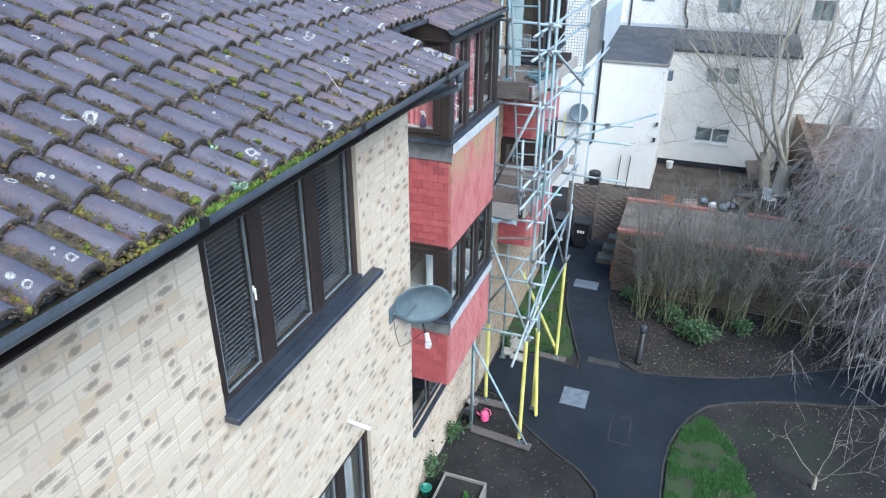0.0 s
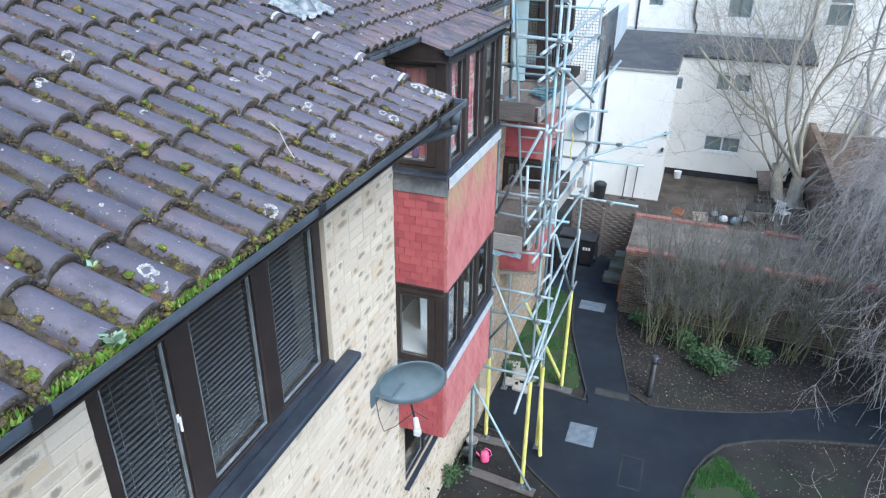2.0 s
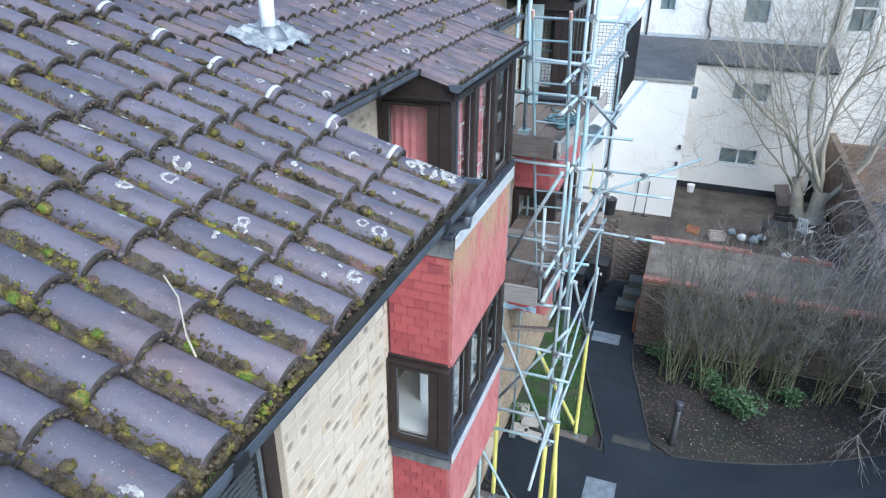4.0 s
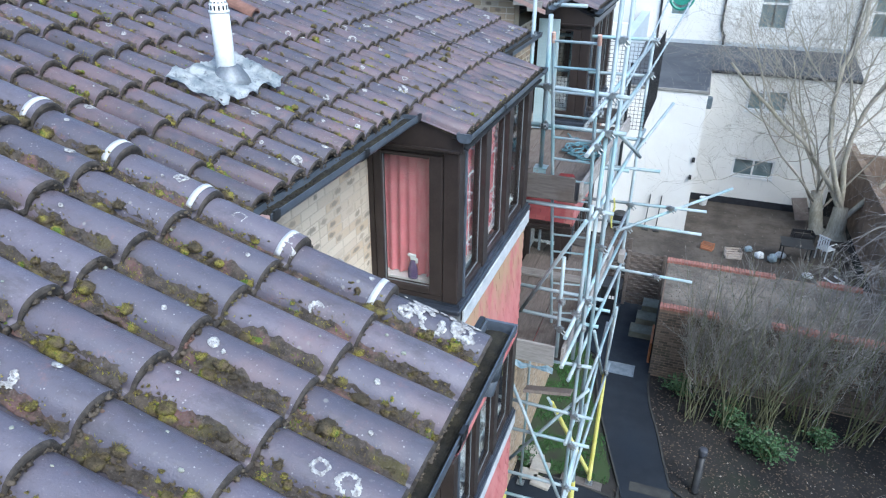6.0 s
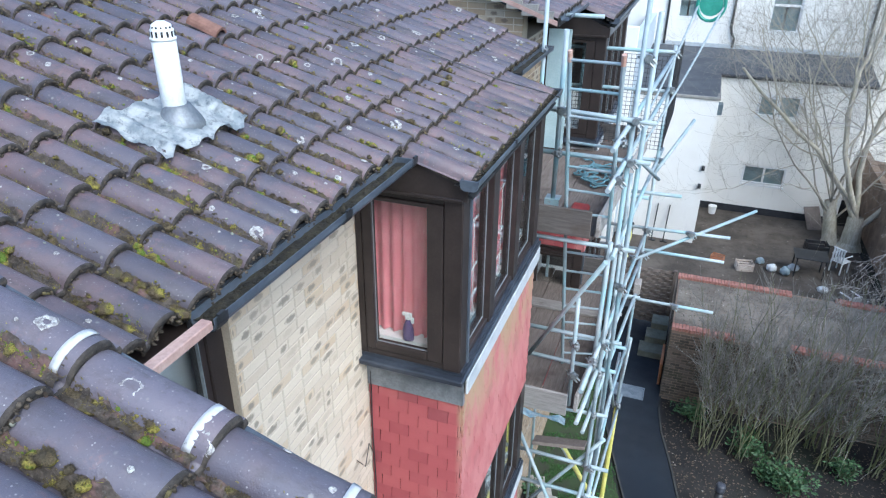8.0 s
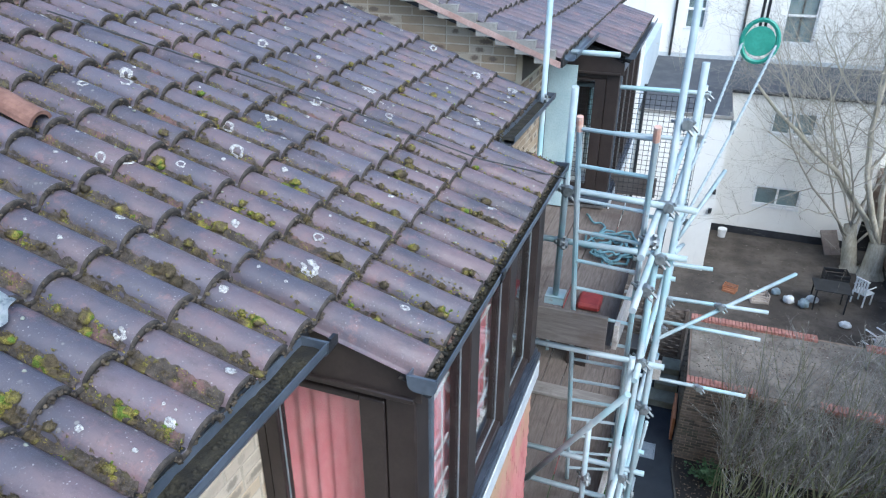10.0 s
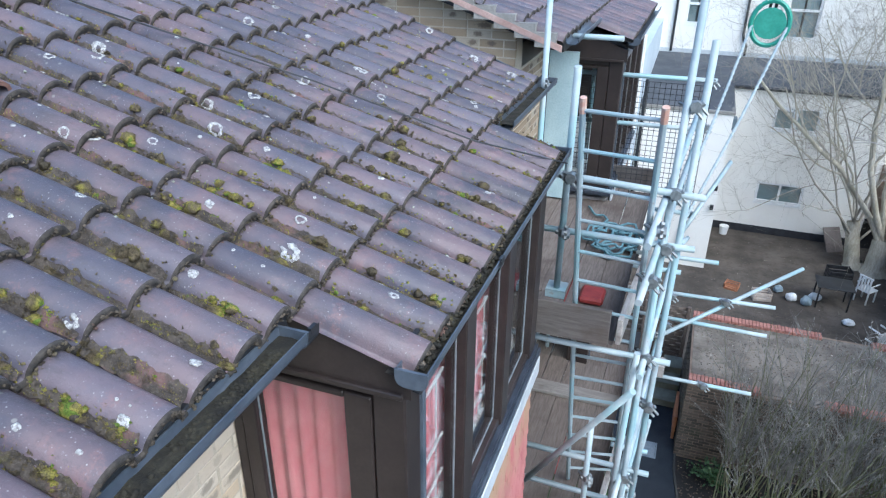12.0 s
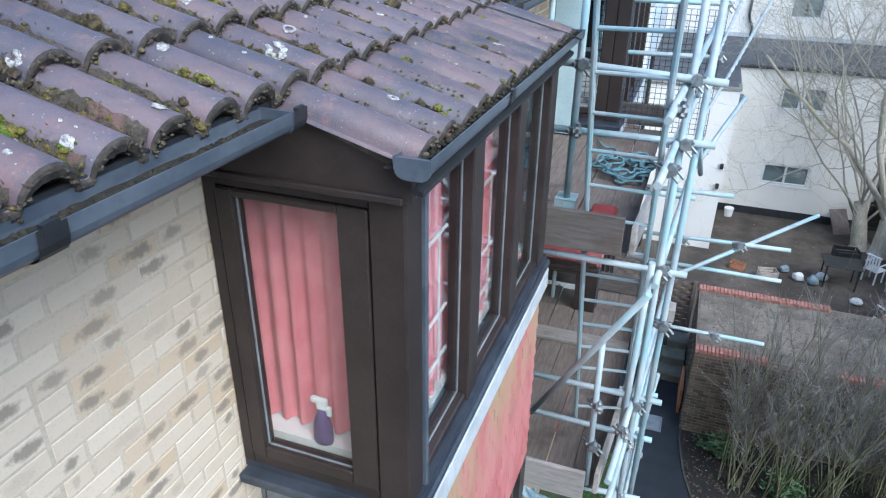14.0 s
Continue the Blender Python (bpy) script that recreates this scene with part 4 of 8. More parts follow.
def bay(name, dx, dy, dz, wall_x, detail):
    """A bay stack: two tile-hung panels, each with a glazed storey above it."""
    t = thing(name, "red tile-hung bay with dark brown windows", "bay window", "bay windows", "structure", (wall_x, dy, 0))
    panels = []
    for z0, z1 in ((3.29, 4.476), (5.89, 7.475)):
        bm = bmesh.new()
        box(bm, wall_x, dx - 0.022, dy + 0.022, dy + 2.3, dz + z0, dz + z1)
        core = part("tile_panel", bm, FRAME, t, "red clay tile hanging with ochre stains at the top")
        panels.append((core, z0, z1))
        bm = bmesh.new()
        # lead apron, paler along the front
        box(bm, wall_x, dx + 0.02, dy - 0.034, dy + 0.012, dz + z1 - 0.155, dz + z1 + 0.118, bevel=0.004)
        part("lead_apron", bm, LEAD, t, "grey lead apron under the sill")
        bm = bmesh.new()
        box(bm, dx + 0.036, dx + 0.056, dy - 0.034, dy + 2.32, dz + z1 - 0.03, dz + z1 + 0.116, bevel=0.004)
        part("lead_apron", bm, PALELEAD, t, "pale weathered lead apron")
        bm = bmesh.new()
        s0 = dz + z1 + 0.12
        box(bm, wall_x, dx + 0.052, dy - 0.165, dy + 2.36, s0, s0 + 0.05, bevel=0.01)
        box(bm, wall_x, dx + 0.03, dy - 0.10, dy + 2.34, s0 + 0.05, s0 + 0.085)
        part("sill_board", bm, SILL, t, "black boarded sill")
        top = dz + (9.04 if z1 > 6 else 5.885)
        zb = s0 + 0.085
        # corner post
        bm = bmesh.new()
        box(bm, dx - 0.12, dx + 0.015, dy - 0.115, dy + 0.03, zb, top, bevel=0.008)
        part("corner_post", bm, FRAME, t)
        bm = bmesh.new()
        box(bm, dx + 0.005, dx + 0.028, dy + 0.034, dy + 0.06, zb, top, bevel=0.004)
        part("corner_bead", bm, GUTTER, t)

        def frame_box(nm, x0, x1, y0, y1, c, d, mat=FRAME, bev=0.006):
            bm = bmesh.new()
            box(bm, x0, x1, y0, y1, c, d, bevel=bev)
            return part(nm, bm, mat, t)

        # return window, facing -y
        yf = dy - 0.105
        frame_box("window_frame", wall_x + 0.0, wall_x + 0.055, yf, yf + 0.09, zb, top)
        frame_box("window_frame", wall_x + 0.055, dx - 0.12, yf, yf + 0.09, zb, zb + 0.055)
        frame_box("window_frame", wall_x + 0.055, dx - 0.12, yf, yf + 0.09, top - 0.055, top)
        g0, g1_, h0, h1 = wall_x + 0.13, dx - 0.238, zb + 0.12, top - 0.088
        for a, b, c, d in ((wall_x + 0.058, g0, zb + 0.058, top - 0.058), (g1_, dx - 0.123, zb + 0.058, top - 0.058), (g0, g1_, zb + 0.058, h0), (g0, g1_, h1, top - 0.058)):
            frame_box("sash_rail", a, b, yf - 0.012, yf + 0.06, c, d)
        frame_box("glazing_bead", g0, g0 + 0.005, yf + 0.012, yf + 0.02, h0, h1, BEAD, 0)
        frame_box("glazing_bead", g0, g1_, yf + 0.012, yf + 0.02, h0, h0 + 0.005, BEAD, 0)
        pn = frame_box("pane", g0, g1_, yf + 0.02, yf + 0.026, h0, h1, GLASS, 0)
        pn.visible_shadow = False
        # front lights
        xf = dx + 0.0
        posts = [(dy + 0.03, dy + 0.10), (dy + 0.62, dy + 0.77), (dy + 1.37, dy + 1.52), (dy + 2.12, dy + 2.3)]
        for a, b in posts:
            frame_box("mullion", xf - 0.10, xf + 0.012, a, b, zb, top)
        for (a0, a), (b, b1) in zip(posts, posts[1:]):
            frame_box("window_frame", xf - 0.09, xf, a, b, zb, zb + 0.05)
            frame_box("window_frame", xf - 0.09, xf, a, b, top - 0.07, top)
            e = 0.005
            frame_box("glazing_bead", xf - 0.044, xf - 0.038, a, b, zb + 0.05, zb + 0.056, BEAD, 0)
            frame_box("glazing_bead", xf - 0.044, xf - 0.038, b - e, b, zb + 0.05, top - 0.07, BEAD, 0)
            pn = frame_box("pane", xf - 0.05, xf - 0.044, a, b, zb + 0.05, top - 0.07, GLASS, 0)
            pn.visible_shadow = False
        frame_box("head_beam", wall_x, dx - 0.02, dy - 0.04, dy + 2.32, top, top + 0.04)
        # inside window board
        frame_box("window_board", wall_x - 0.3, dx - 0.11, dy + 0.0, dy + 2.25, zb + 0.07, zb + 0.112, WHITEPVC, 0)
    # gable piece and front fascia under the short roof
    bm = bmesh.new()
    zt = lambda x: dz + D2 - 0.364 * (x - dx) - 0.10
    pts = [(wall_x, dz + 9.04), (dx + 0.05, dz + 9.04), (dx + 0.05, zt(dx + 0.05)), (dx - 0.42, zt(dx - 0.42)), (wall_x, zt(dx - 0.42))]
    a = [bm.verts.new((x, dy - 0.14, z)) for x, z in pts]
    b = [bm.verts.new((x, dy - 0.11, z)) for x, z in pts]
    bm.faces.new(a)
    bm.faces.new(b[::-1])
    for i in range(5):
        bm.faces.new((a[i], a[(i + 1) % 5], b[(i + 1) % 5], b[i]))
    part("gable_panel", bm, FRAME, t, "dark brown boarded gable panel")
    bm = bmesh.new()
    box(bm, wall_x, dx + 0.02, dy - 0.155, dy - 0.10, dz + 9.035, dz + 9.06, bevel=0.004)
    part("drip_trim", bm, FRAME, t)
    bm = bmesh.new()
    box(bm, dx - 0.02, dx + 0.03, dy - 0.10, dy + 2.34, dz + 9.03, dz + 9.17)
    part("front_fascia", bm, GUTTER, t)
    # far side of the bay
    bm = bmesh.new()
    box(bm, wall_x, dx - 0.1, dy + 2.24, dy + 2.30, dz + 7.6, dz + 9.05)
    box(bm, wall_x, dx - 0.1, dy + 2.24, dy + 2.30, dz + 4.6, dz + 5.89)
    part("side_panel", bm, FRAME, t)
    return t, panels


bay_2, panels_2 = bay("bay_window_2", 0.0, 0.0, 0.0, W2, True)
bay_3, panels_3 = bay("bay_window_3", 0.1, 5.4, 0.18, W3, False)

# behind the glass of the bays
curtain("curtain", (-0.76, 0.085), (-0.16, 0.085), 7.80, 9.02, 7, 0.022, CURTAIN, "long red curtain drawn across the bay window", 5)
curtain("curtain", (-0.14, 0.12), (-0.16, 1.62), 7.80, 9.0, 13, 0.035, CURTAIN, "red curtain gathered behind the front lights", 6)
curtain("curtain", (-0.3, 1.7), (-0.26, 2.2), 7.80, 9.0, 5, 0.03, NETCURTAIN, "pale net curtain behind the front lights", 7)
curtain("curtain", (-0.62, 0.55), (-0.5, 2.15), 4.62, 5.8, 9, 0.03, NETCURTAIN, "pale curtain in the lower bay", 8)
# thin white bars just behind the front lights
bm = bmesh.new()
for z in (7.98, 8.22, 8.62):
    tube(bm, (-0.10, 0.12, z), (-0.10, 0.60, z + 0.015), 0.008, sides=6)
    tube(bm, (-0.10, 0.80, z), (-0.10, 1.34, z), 0.008, sides=6)
for y in (0.2, 0.52, 0.9, 1.3):
    tube(bm, (-0.105, y, 7.8), (-0.105, y, 8.64), 0.006, sides=6)
single("white_bars", bm, WHITEPVC, "thin white bars behind the front lights of the bay", "drying rack")


def spray_bottle(x, y, z):
    t = thing("spray_bottle", "purple spray bottle with a white trigger head on the window board", "bottle", at=(x, y, z))
    bm = bmesh.new()
    lathe(bm, [(0.036, 0), (0.04, 0.02), (0.038, 0.09), (0.03, 0.13), (0.016, 0.165), (0.015, 0.18)], (x, y, z), 12)
    bmesh.ops.scale(bm, vec=(1.2, 0.7, 1.0), space=Matrix.Translation((-x, -y, -z)), verts=bm.verts)
    part("body", bm, plain("purple_bottle", (0.055, 0.03, 0.12), (0.12, 0.07, 0.20), 40.0, 0.3, bump=0.0), t, smooth=True)
    bm = bmesh.new()
    box(bm, x - 0.02, x + 0.03, y - 0.014, y + 0.014, z + 0.18, z + 0.235, bevel=0.006)
    box(bm, x - 0.045, x - 0.01, y - 0.012, y + 0.012, z + 0.21, z + 0.238, bevel=0.005)
    box(bm, x + 0.024, x + 0.048, y - 0.008, y + 0.008, z + 0.15, z + 0.2, bevel=0.005)
    part("trigger_head", bm, WHITEPVC, t, "white plastic trigger head")


spray_bottle(-0.44, 0.012, 7.793)

# overflow pipe on the near wall
bm = bmesh.new()
tube(bm, (W1 - 0.02, -4.5, 6.27), (W1 + 0.23, -4.5, 6.24), 0.021, sides=10)
single("overflow_pipe", bm, WHITEPVC, "white plastic overflow pipe sticking out of the brick wall", "pipe", smooth=True)


def satellite_dish(name, at, yaw, tilt, w, h, material, label):
    t = thing(name, label, "satellite dish", "satellite dishes", at=at)
    m = Matrix.Translation(at) @ Matrix.Rotation(yaw, 4, "Z") @ Matrix.Rotation(tilt, 4, "Y")
    bm = bmesh.new()
    rings, sides = 6, 28
    grid = []
    for thick in (0.0, -0.008):
        prev = None
        rows = []
        for i in range(rings + 1):
            f = i / rings
            rows.append([bm.verts.new(m @ Vector((0.09 * f * f - 0.09 + thick, w * f * math.cos(q), h * f * math.sin(q)))) for q in (2 * math.pi * k / sides for k in range(sides))])
        grid.append(rows)
        for a, b in zip(rows, rows[1:]):
            for k in range(sides):
                bm.faces.new((a[k], a[(k + 1) % sides], b[(k + 1) % sides], b[k]))
    for k in range(sides):
        bm.faces.new((grid[0][-1][k], grid[0][-1][(k + 1) % sides], grid[1][-1][(k + 1) % sides], grid[1][-1][k]))
    bmesh.ops.remove_doubles(bm, verts=bm.verts, dist=0.0004)
    part("reflector", bm, material, t, "", True)
    bm = bmesh.new()
    tube(bm, m @ Vector((-0.06, 0, -h)), m @ Vector((0.26, 0, -h * 1.25)), 0.011, sides=6)
    part("arm", bm, BLACK, t)
    bm = bmesh.new()
    c = m @ Vector((0.27, 0, -h * 1.2))
    tube(bm, c, c + (m.to_3x3() @ Vector((-0.09, 0, 0.05))), 0.03, 0.024, 10)
    box(bm, c.x - 0.03, c.x + 0.03, c.y - 0.028, c.y + 0.028, c.z - 0.065, c.z - 0.0, bevel=0.008)
    part("receiver", bm, CLIPWHITE, t, "white receiver head")
    return t, m


dish, dish_m = satellite_dish("satellite_dish", (0.84, -3.22, 6.885), radians(-56), radians(4), 0.32, 0.245, DISHMESH, "grey oval satellite dish with a white receiver on the brick wall")
bm = bmesh.new()
path_tube(bm, [(W1, -3.45, 6.85), (W1 + 0.1, -3.45, 6.85), (W1 + 0.15, -3.4, 6.82), (0.76, -3.2, 6.84)], 0.011, 8)
box(bm, W1, W1 + 0.015, -3.52, -3.38, 6.76, 6.94)
part("wall_bracket", bm, GREYMETAL, dish)
bm = bmesh.new()
path_tube(bm, [(W1 + 0.012, -3.44, 6.8), (W1 + 0.03, -3.43, 6.6), (W1 + 0.06, -3.40, 6.42), (W1 + 0.14, -3.34, 6.45), (W1 + 0.3, -3.25, 6.6), (1.02, -3.26, 6.56)], 0.004, 5)
part("cable", bm, BLACK, dish)
# thin cable down the corner of the bay
bm = bmesh.new()
path_tube(bm, [(W2 + 0.03, -0.03, 7.45), (W2 + 0.025, -0.035, 6.9), (W2 + 0.03, -0.03, 6.3), (W2 + 0.025, -0.04, 5.0)], 0.006, 5)
path_tube(bm, [(W2 + 0.01, -0.30, 6.75), (W2 + 0.04, -0.22, 6.62), (W2 + 0.03, -0.12, 6.78), (W2 + 0.03, -0.05, 6.62)], 0.004, 5)
single("wall_cable", bm, BLACK, "thin black cable clipped to the brick wall", "cable")


def flue(x, y):
    """The white flue with its crinkled lead slate."""
    z = D2 - 0.364 * x - 0.02
    t = thing("flue_pipe", "white flue pipe with slotted cap in a crinkled lead slate", "flue", at=(x, y, z))
    bm = bmesh.new()
    lathe(bm, [(0.062, -0.1), (0.060, 0.41), (0.056, 0.412)], (x, y, z), 18)
    part("pipe", bm, FLUEWHITE, t, "", True)
    bm = bmesh.new()
    lathe(bm, [(0.062, 0.405), (0.065, 0.412), (0.065, 0.420), (0.060, 0.422), (0.058, 0.455), (0.046, 0.482), (0.02, 0.497)], (x, y, z), 24)
    part("cap", bm, FLUEWHITE, t, "white domed cap with slots", True)
    for k in range(14):
        a = 2 * math.pi * k / 14
        bm = boxes((0.050, 0.0605, -0.0055, 0.0055, 0.424, 0.452), (0.040, 0.0535, -0.0045, 0.0045, 0.452, 0.474))
        bm.transform(Matrix.Translation((x, y, z)) @ Matrix.Rotation(a, 4, "Z"))
        part("slot", bm, BLACK, t)
    bm = bmesh.new()
    lathe(bm, [(0.15, -0.06), (0.11, 0.02), (0.072, 0.075), (0.066, 0.085)], (x + 0.02, y, z), 18)
    part("lead_collar", bm, LEAD, t, "dark lead collar", True)
    bm = bmesh.new()
    n = 40
    rows = []
    for i in range(n + 1):
        row = []
        for j in range(n + 1):
            u, v = i / n - 0.5, j / n - 0.5
            px, py = x + u * 0.41 + 0.02, y + v * 0.66 - 0.02
            edge = max(abs(u), abs(v)) * 2
            px += noise.noise(Vector((px * 7, py * 7, 1.0))) * 0.05 * edge
            py += noise.noise(Vector((px * 7, py * 7, 7.0))) * 0.05 * edge
            k = (py - ROLL2) / PITCH_Y
            roll = max(0.0, math.cos(2 * math.pi * k)) ** 0.7 * 0.040
            lift = 0.010 + abs(noise.noise(Vector((px * 22, py * 22, 3.0)))) * 0.022 + noise.noise(Vector((px * 60, py * 60, 5.0))) * 0.007
            flat = max(0.0, 1 - (((px - x) / 0.24) ** 4 + ((py - y) / 0.19) ** 4))
            row.append(bm.verts.new((px, py, D2 - 0.364 * px - 0.026 + roll * (1 - flat) + 0.034 * flat + lift * (1 - 0.8 * flat))))
        rows.append(row)
    for a, b in zip(rows, rows[1:]):
        for j in range(n):
            bm.faces.new((a[j], a[j + 1], b[j + 1], b[j]))
    bmesh.ops.solidify(bm, geom=bm.faces[:], thickness=0.004)
    part("lead_slate", bm, SLATELEAD, t, "pale crinkled lead slate moulded over the tiles", True)


flue(-1.24, -1.13)
# a ridge-like vent tile up the slope
bm = bmesh.new()
for i in range(9):
    a0, a1 = math.pi * i / 9, math.pi * (i + 1) / 9
    p = [(x, 0.062 * math.cos(a), 0.062 * math.sin(a)) for x, a in ((-0.24, a0), (0.0, a0), (0.0, a1), (-0.24, a1))]
    quad(bm, *p)
    quad(bm, (-0.0, 0.062 * math.cos(a0), 0.062 * math.sin(a0)), (0, 0.045 * math.cos(a0), 0.045 * math.sin(a0)), (0, 0.045 * math.cos(a1), 0.045 * math.sin(a1)), (0, 0.062 * math.cos(a1), 0.062 * math.sin(a1)))
vent = single("vent_tile", bm, VENTTILE, "brown half-round vent tile on the roof slope", "vent tile")
vent.matrix_world = Matrix.Translation((-1.79, 0.03, D2 + 0.364 * 1.79 - 0.01)) @ Matrix.Rotation(SLOPE, 4, "Y")

# ---- scaffold ----
scaffold = thing("scaffold", "galvanised tube scaffold with yellow sleeves and boarded lifts", "scaffold", at=(0.2, 3.8, 0))
R = 0.0242


def steel(name, p, q, label=""):
    bm = bmesh.new()
    tube(bm, p, q, R, sides=10)
    ob = part(name, bm, TUBE, scaffold, label)
    for f in ob.data.polygons:
        f.use_smooth = len(f.vertices) == 4
    return ob


def clamp(at, d=(0, 0, 1)):
    """A coupler: a collar, its flap and a bolt."""
    at, d = Vector(at), Vector(d).normalized()
    bm = bmesh.new()
    tube(bm, at - d * 0.028, at + d * 0.028, 0.036, sides=8)
    s = d.orthogonal().normalized()
    u = d.cross(s)
    for k in (-1, 1):
        tube(bm, at + s * 0.02 * k + u * 0.03, at + s * 0.02 * k + u * 0.085, 0.011, sides=6)
    tube(bm, at + s * 0.05 + u * 0.012, at - s * 0.05 + u * 0.012, 0.016, sides=6)
    return part("coupler", bm, COUPLER, scaffold)


def sleeve(p, q):
    bm = bmesh.new()
    tube(bm, p, q, 0.043, 0.040, 12)
    return part("sleeve", bm, YELLOW, scaffold, "yellow plastic protective sleeve")


STANDARDS = [
    ((0.77, 2.60, 0.02), (0.80, 2.55, 11.6), 2.72),
    ((0.79, 3.84, 0.02), (0.76, 3.70, 8.0), 2.2),
    ((0.88, 6.10, 0.02), (0.97, 5.45, 9.15), 2.98),
    ((-0.35, 3.74, 0.02), (-0.32, 3.55, 10.9), 2.2),
    ((-0.40, 2.70, 0.02), (-0.36, 2.66, 5.75), 0.0),
    ((-0.45, 5.6, 0.02), (-0.42, 5.45, 7.8), 0.0),
]
for p, q, top in STANDARDS:
    steel("standard", p, q)
    if top:
        f = top / q[2]
        a, b = Vector(p), Vector(q)
        sleeve(a.lerp(b, 0.012), a.lerp(b, f))
    bm = bmesh.new()
    box(bm, p[0] - 0.075, p[0] + 0.075, p[1] - 0.075, p[1] + 0.075, 0.035, 0.045)
    part("base_plate", bm, COUPLER, scaffold)
# second tube beside the near standard and leaning sleeves
steel("standard", (0.86, 2.72, 4.4), (0.90, 2.62, 9.9))
steel("standard", (0.70, 2.56, 5.5), (0.74, 2.45, 7.7))
sleeve((0.92, 3.6, 0.05), (0.70, 4.1, 2.1))
steel("raker", (0.92, 3.6, 0.02), (0.66, 4.2, 2.5))
steel("raker", (0.86, 6.3, 0.05), (0.20, 4.05, 3.6))
sleeve((0.84, 6.22, 0.18), (0.24, 4.2, 3.4))

TUBES = {
    "transom": [
        ((-0.28, 2.42, 9.02), (1.0, 2.49, 8.94)), ((-0.22, 2.57, 8.53), (1.0, 2.60, 8.52)),
        ((-0.51, 5.42, 9.06), (1.03, 5.45, 9.07)), ((-0.5, 5.42, 8.55), (1.03, 5.47, 8.56)),
        ((-0.30, 2.55, 7.60), (0.98, 2.58, 7.58)), ((-0.5, 4.0, 7.62), (0.98, 4.05, 7.60)),
        ((-0.5, 5.45, 7.62), (1.05, 5.5, 7.6)),
        ((-0.12, 2.66, 6.40), (0.98, 2.69, 6.37)), ((-0.10, 2.66, 6.02), (0.96, 2.71, 5.96)),
        ((-0.5, 2.5, 5.40), (0.95, 2.6, 5.40)), ((-0.5, 4.0, 5.42), (0.98, 4.05, 5.42)), ((-0.5, 5.4, 5.44), (1.02, 5.45, 5.44)),
        ((-0.25, 2.6, 4.60), (1.05, 2.62, 4.56)), ((-0.25, 2.62, 4.07), (1.05, 2.62, 4.07)),
        ((-0.25, 2.58, 3.28), (0.98, 2.6, 3.27)), ((-0.3, 2.6, 2.82), (0.92, 2.62, 2.82)),
        ((0.2, 5.62, 6.50), (2.10, 5.67, 6.53)), ((0.3, 5.72, 6.12), (2.09, 5.69, 6.13)), ((0.6, 5.55, 5.36), (2.09, 5.73, 5.25)),
        ((0.3, 4.85, 7.35), (1.35, 4.9, 7.35)), ((-0.45, 4.3, 9.6), (0.2, 4.2, 9.62)),
    ],
    "ledger": [
        ((0.71, 1.81, 8.86), (0.97, 5.6, 9.02)), ((0.71, 1.78, 8.50), (0.97, 5.6, 8.60)),
        ((0.78, 2.3, 7.60), (0.99, 6.0, 7.62)), ((0.70, 1.68, 6.38), (0.95, 5.7, 6.42)), ((0.70, 1.62, 6.02), (0.95, 5.7, 6.06)),
        ((0.72, 2.2, 5.42), (0.97, 6.0, 5.44)), ((-0.4, 2.3, 5.42), (-0.42, 5.9, 5.44)), ((-0.42, 2.5, 7.60), (-0.42, 5.9, 7.62)),
        ((0.78, 2.3, 2.90), (0.95, 6.2, 3.02)), ((0.76, 2.3, 4.3), (0.93, 6.0, 4.35)),
    ],
    "brace": [
        ((-0.04, 2.60, 6.04), (0.76, 1.96, 7.72)), ((-0.17, 2.57, 5.12), (0.82, 2.57, 2.83)), ((0.95, 2.64, 5.02), (-0.10, 2.64, 3.4)),
        ((-0.34, 2.55, 2.42), (0.95, 2.57, 0.05)), ((0.80, 4.1, 3.60), (0.80, 1.3, 2.98)), ((0.83, 5.95, 4.05), (0.80, 2.5, 2.92)),
        ((0.86, 5.9, 2.95), (0.84, 3.55, 5.35)), ((0.84, 4.80, 6.36), (2.47, 6.72, 6.58)), ((0.90, 2.7, 8.5), (1.02, 5.3, 7.4)),
        ((0.98, 5.6, 4.6), (0.9, 6.0, 3.0)), ((0.95, 5.2, 7.5), (1.35, 6.1, 8.05)),
    ],
    "upright": [
        ((0.07, 2.70, 7.90), (0.14, 2.30, 9.75)), ((0.505, 2.45, 5.56), (0.485, 2.44, 7.0)), ((-0.335, 2.62, 0.1), (-0.33, 2.6, 2.45)),
        ((-0.24, 5.84, 7.7), (-0.24, 5.84, 9.25)), ((-0.18, 2.72, 7.7), (-0.2, 2.66, 9.1)), ((-0.16, 2.62, 5.6), (-0.2, 2.66, 7.6)),
    ],
}
for kind, rows in TUBES.items():
    for p, q in rows:
        steel(kind, p, q)
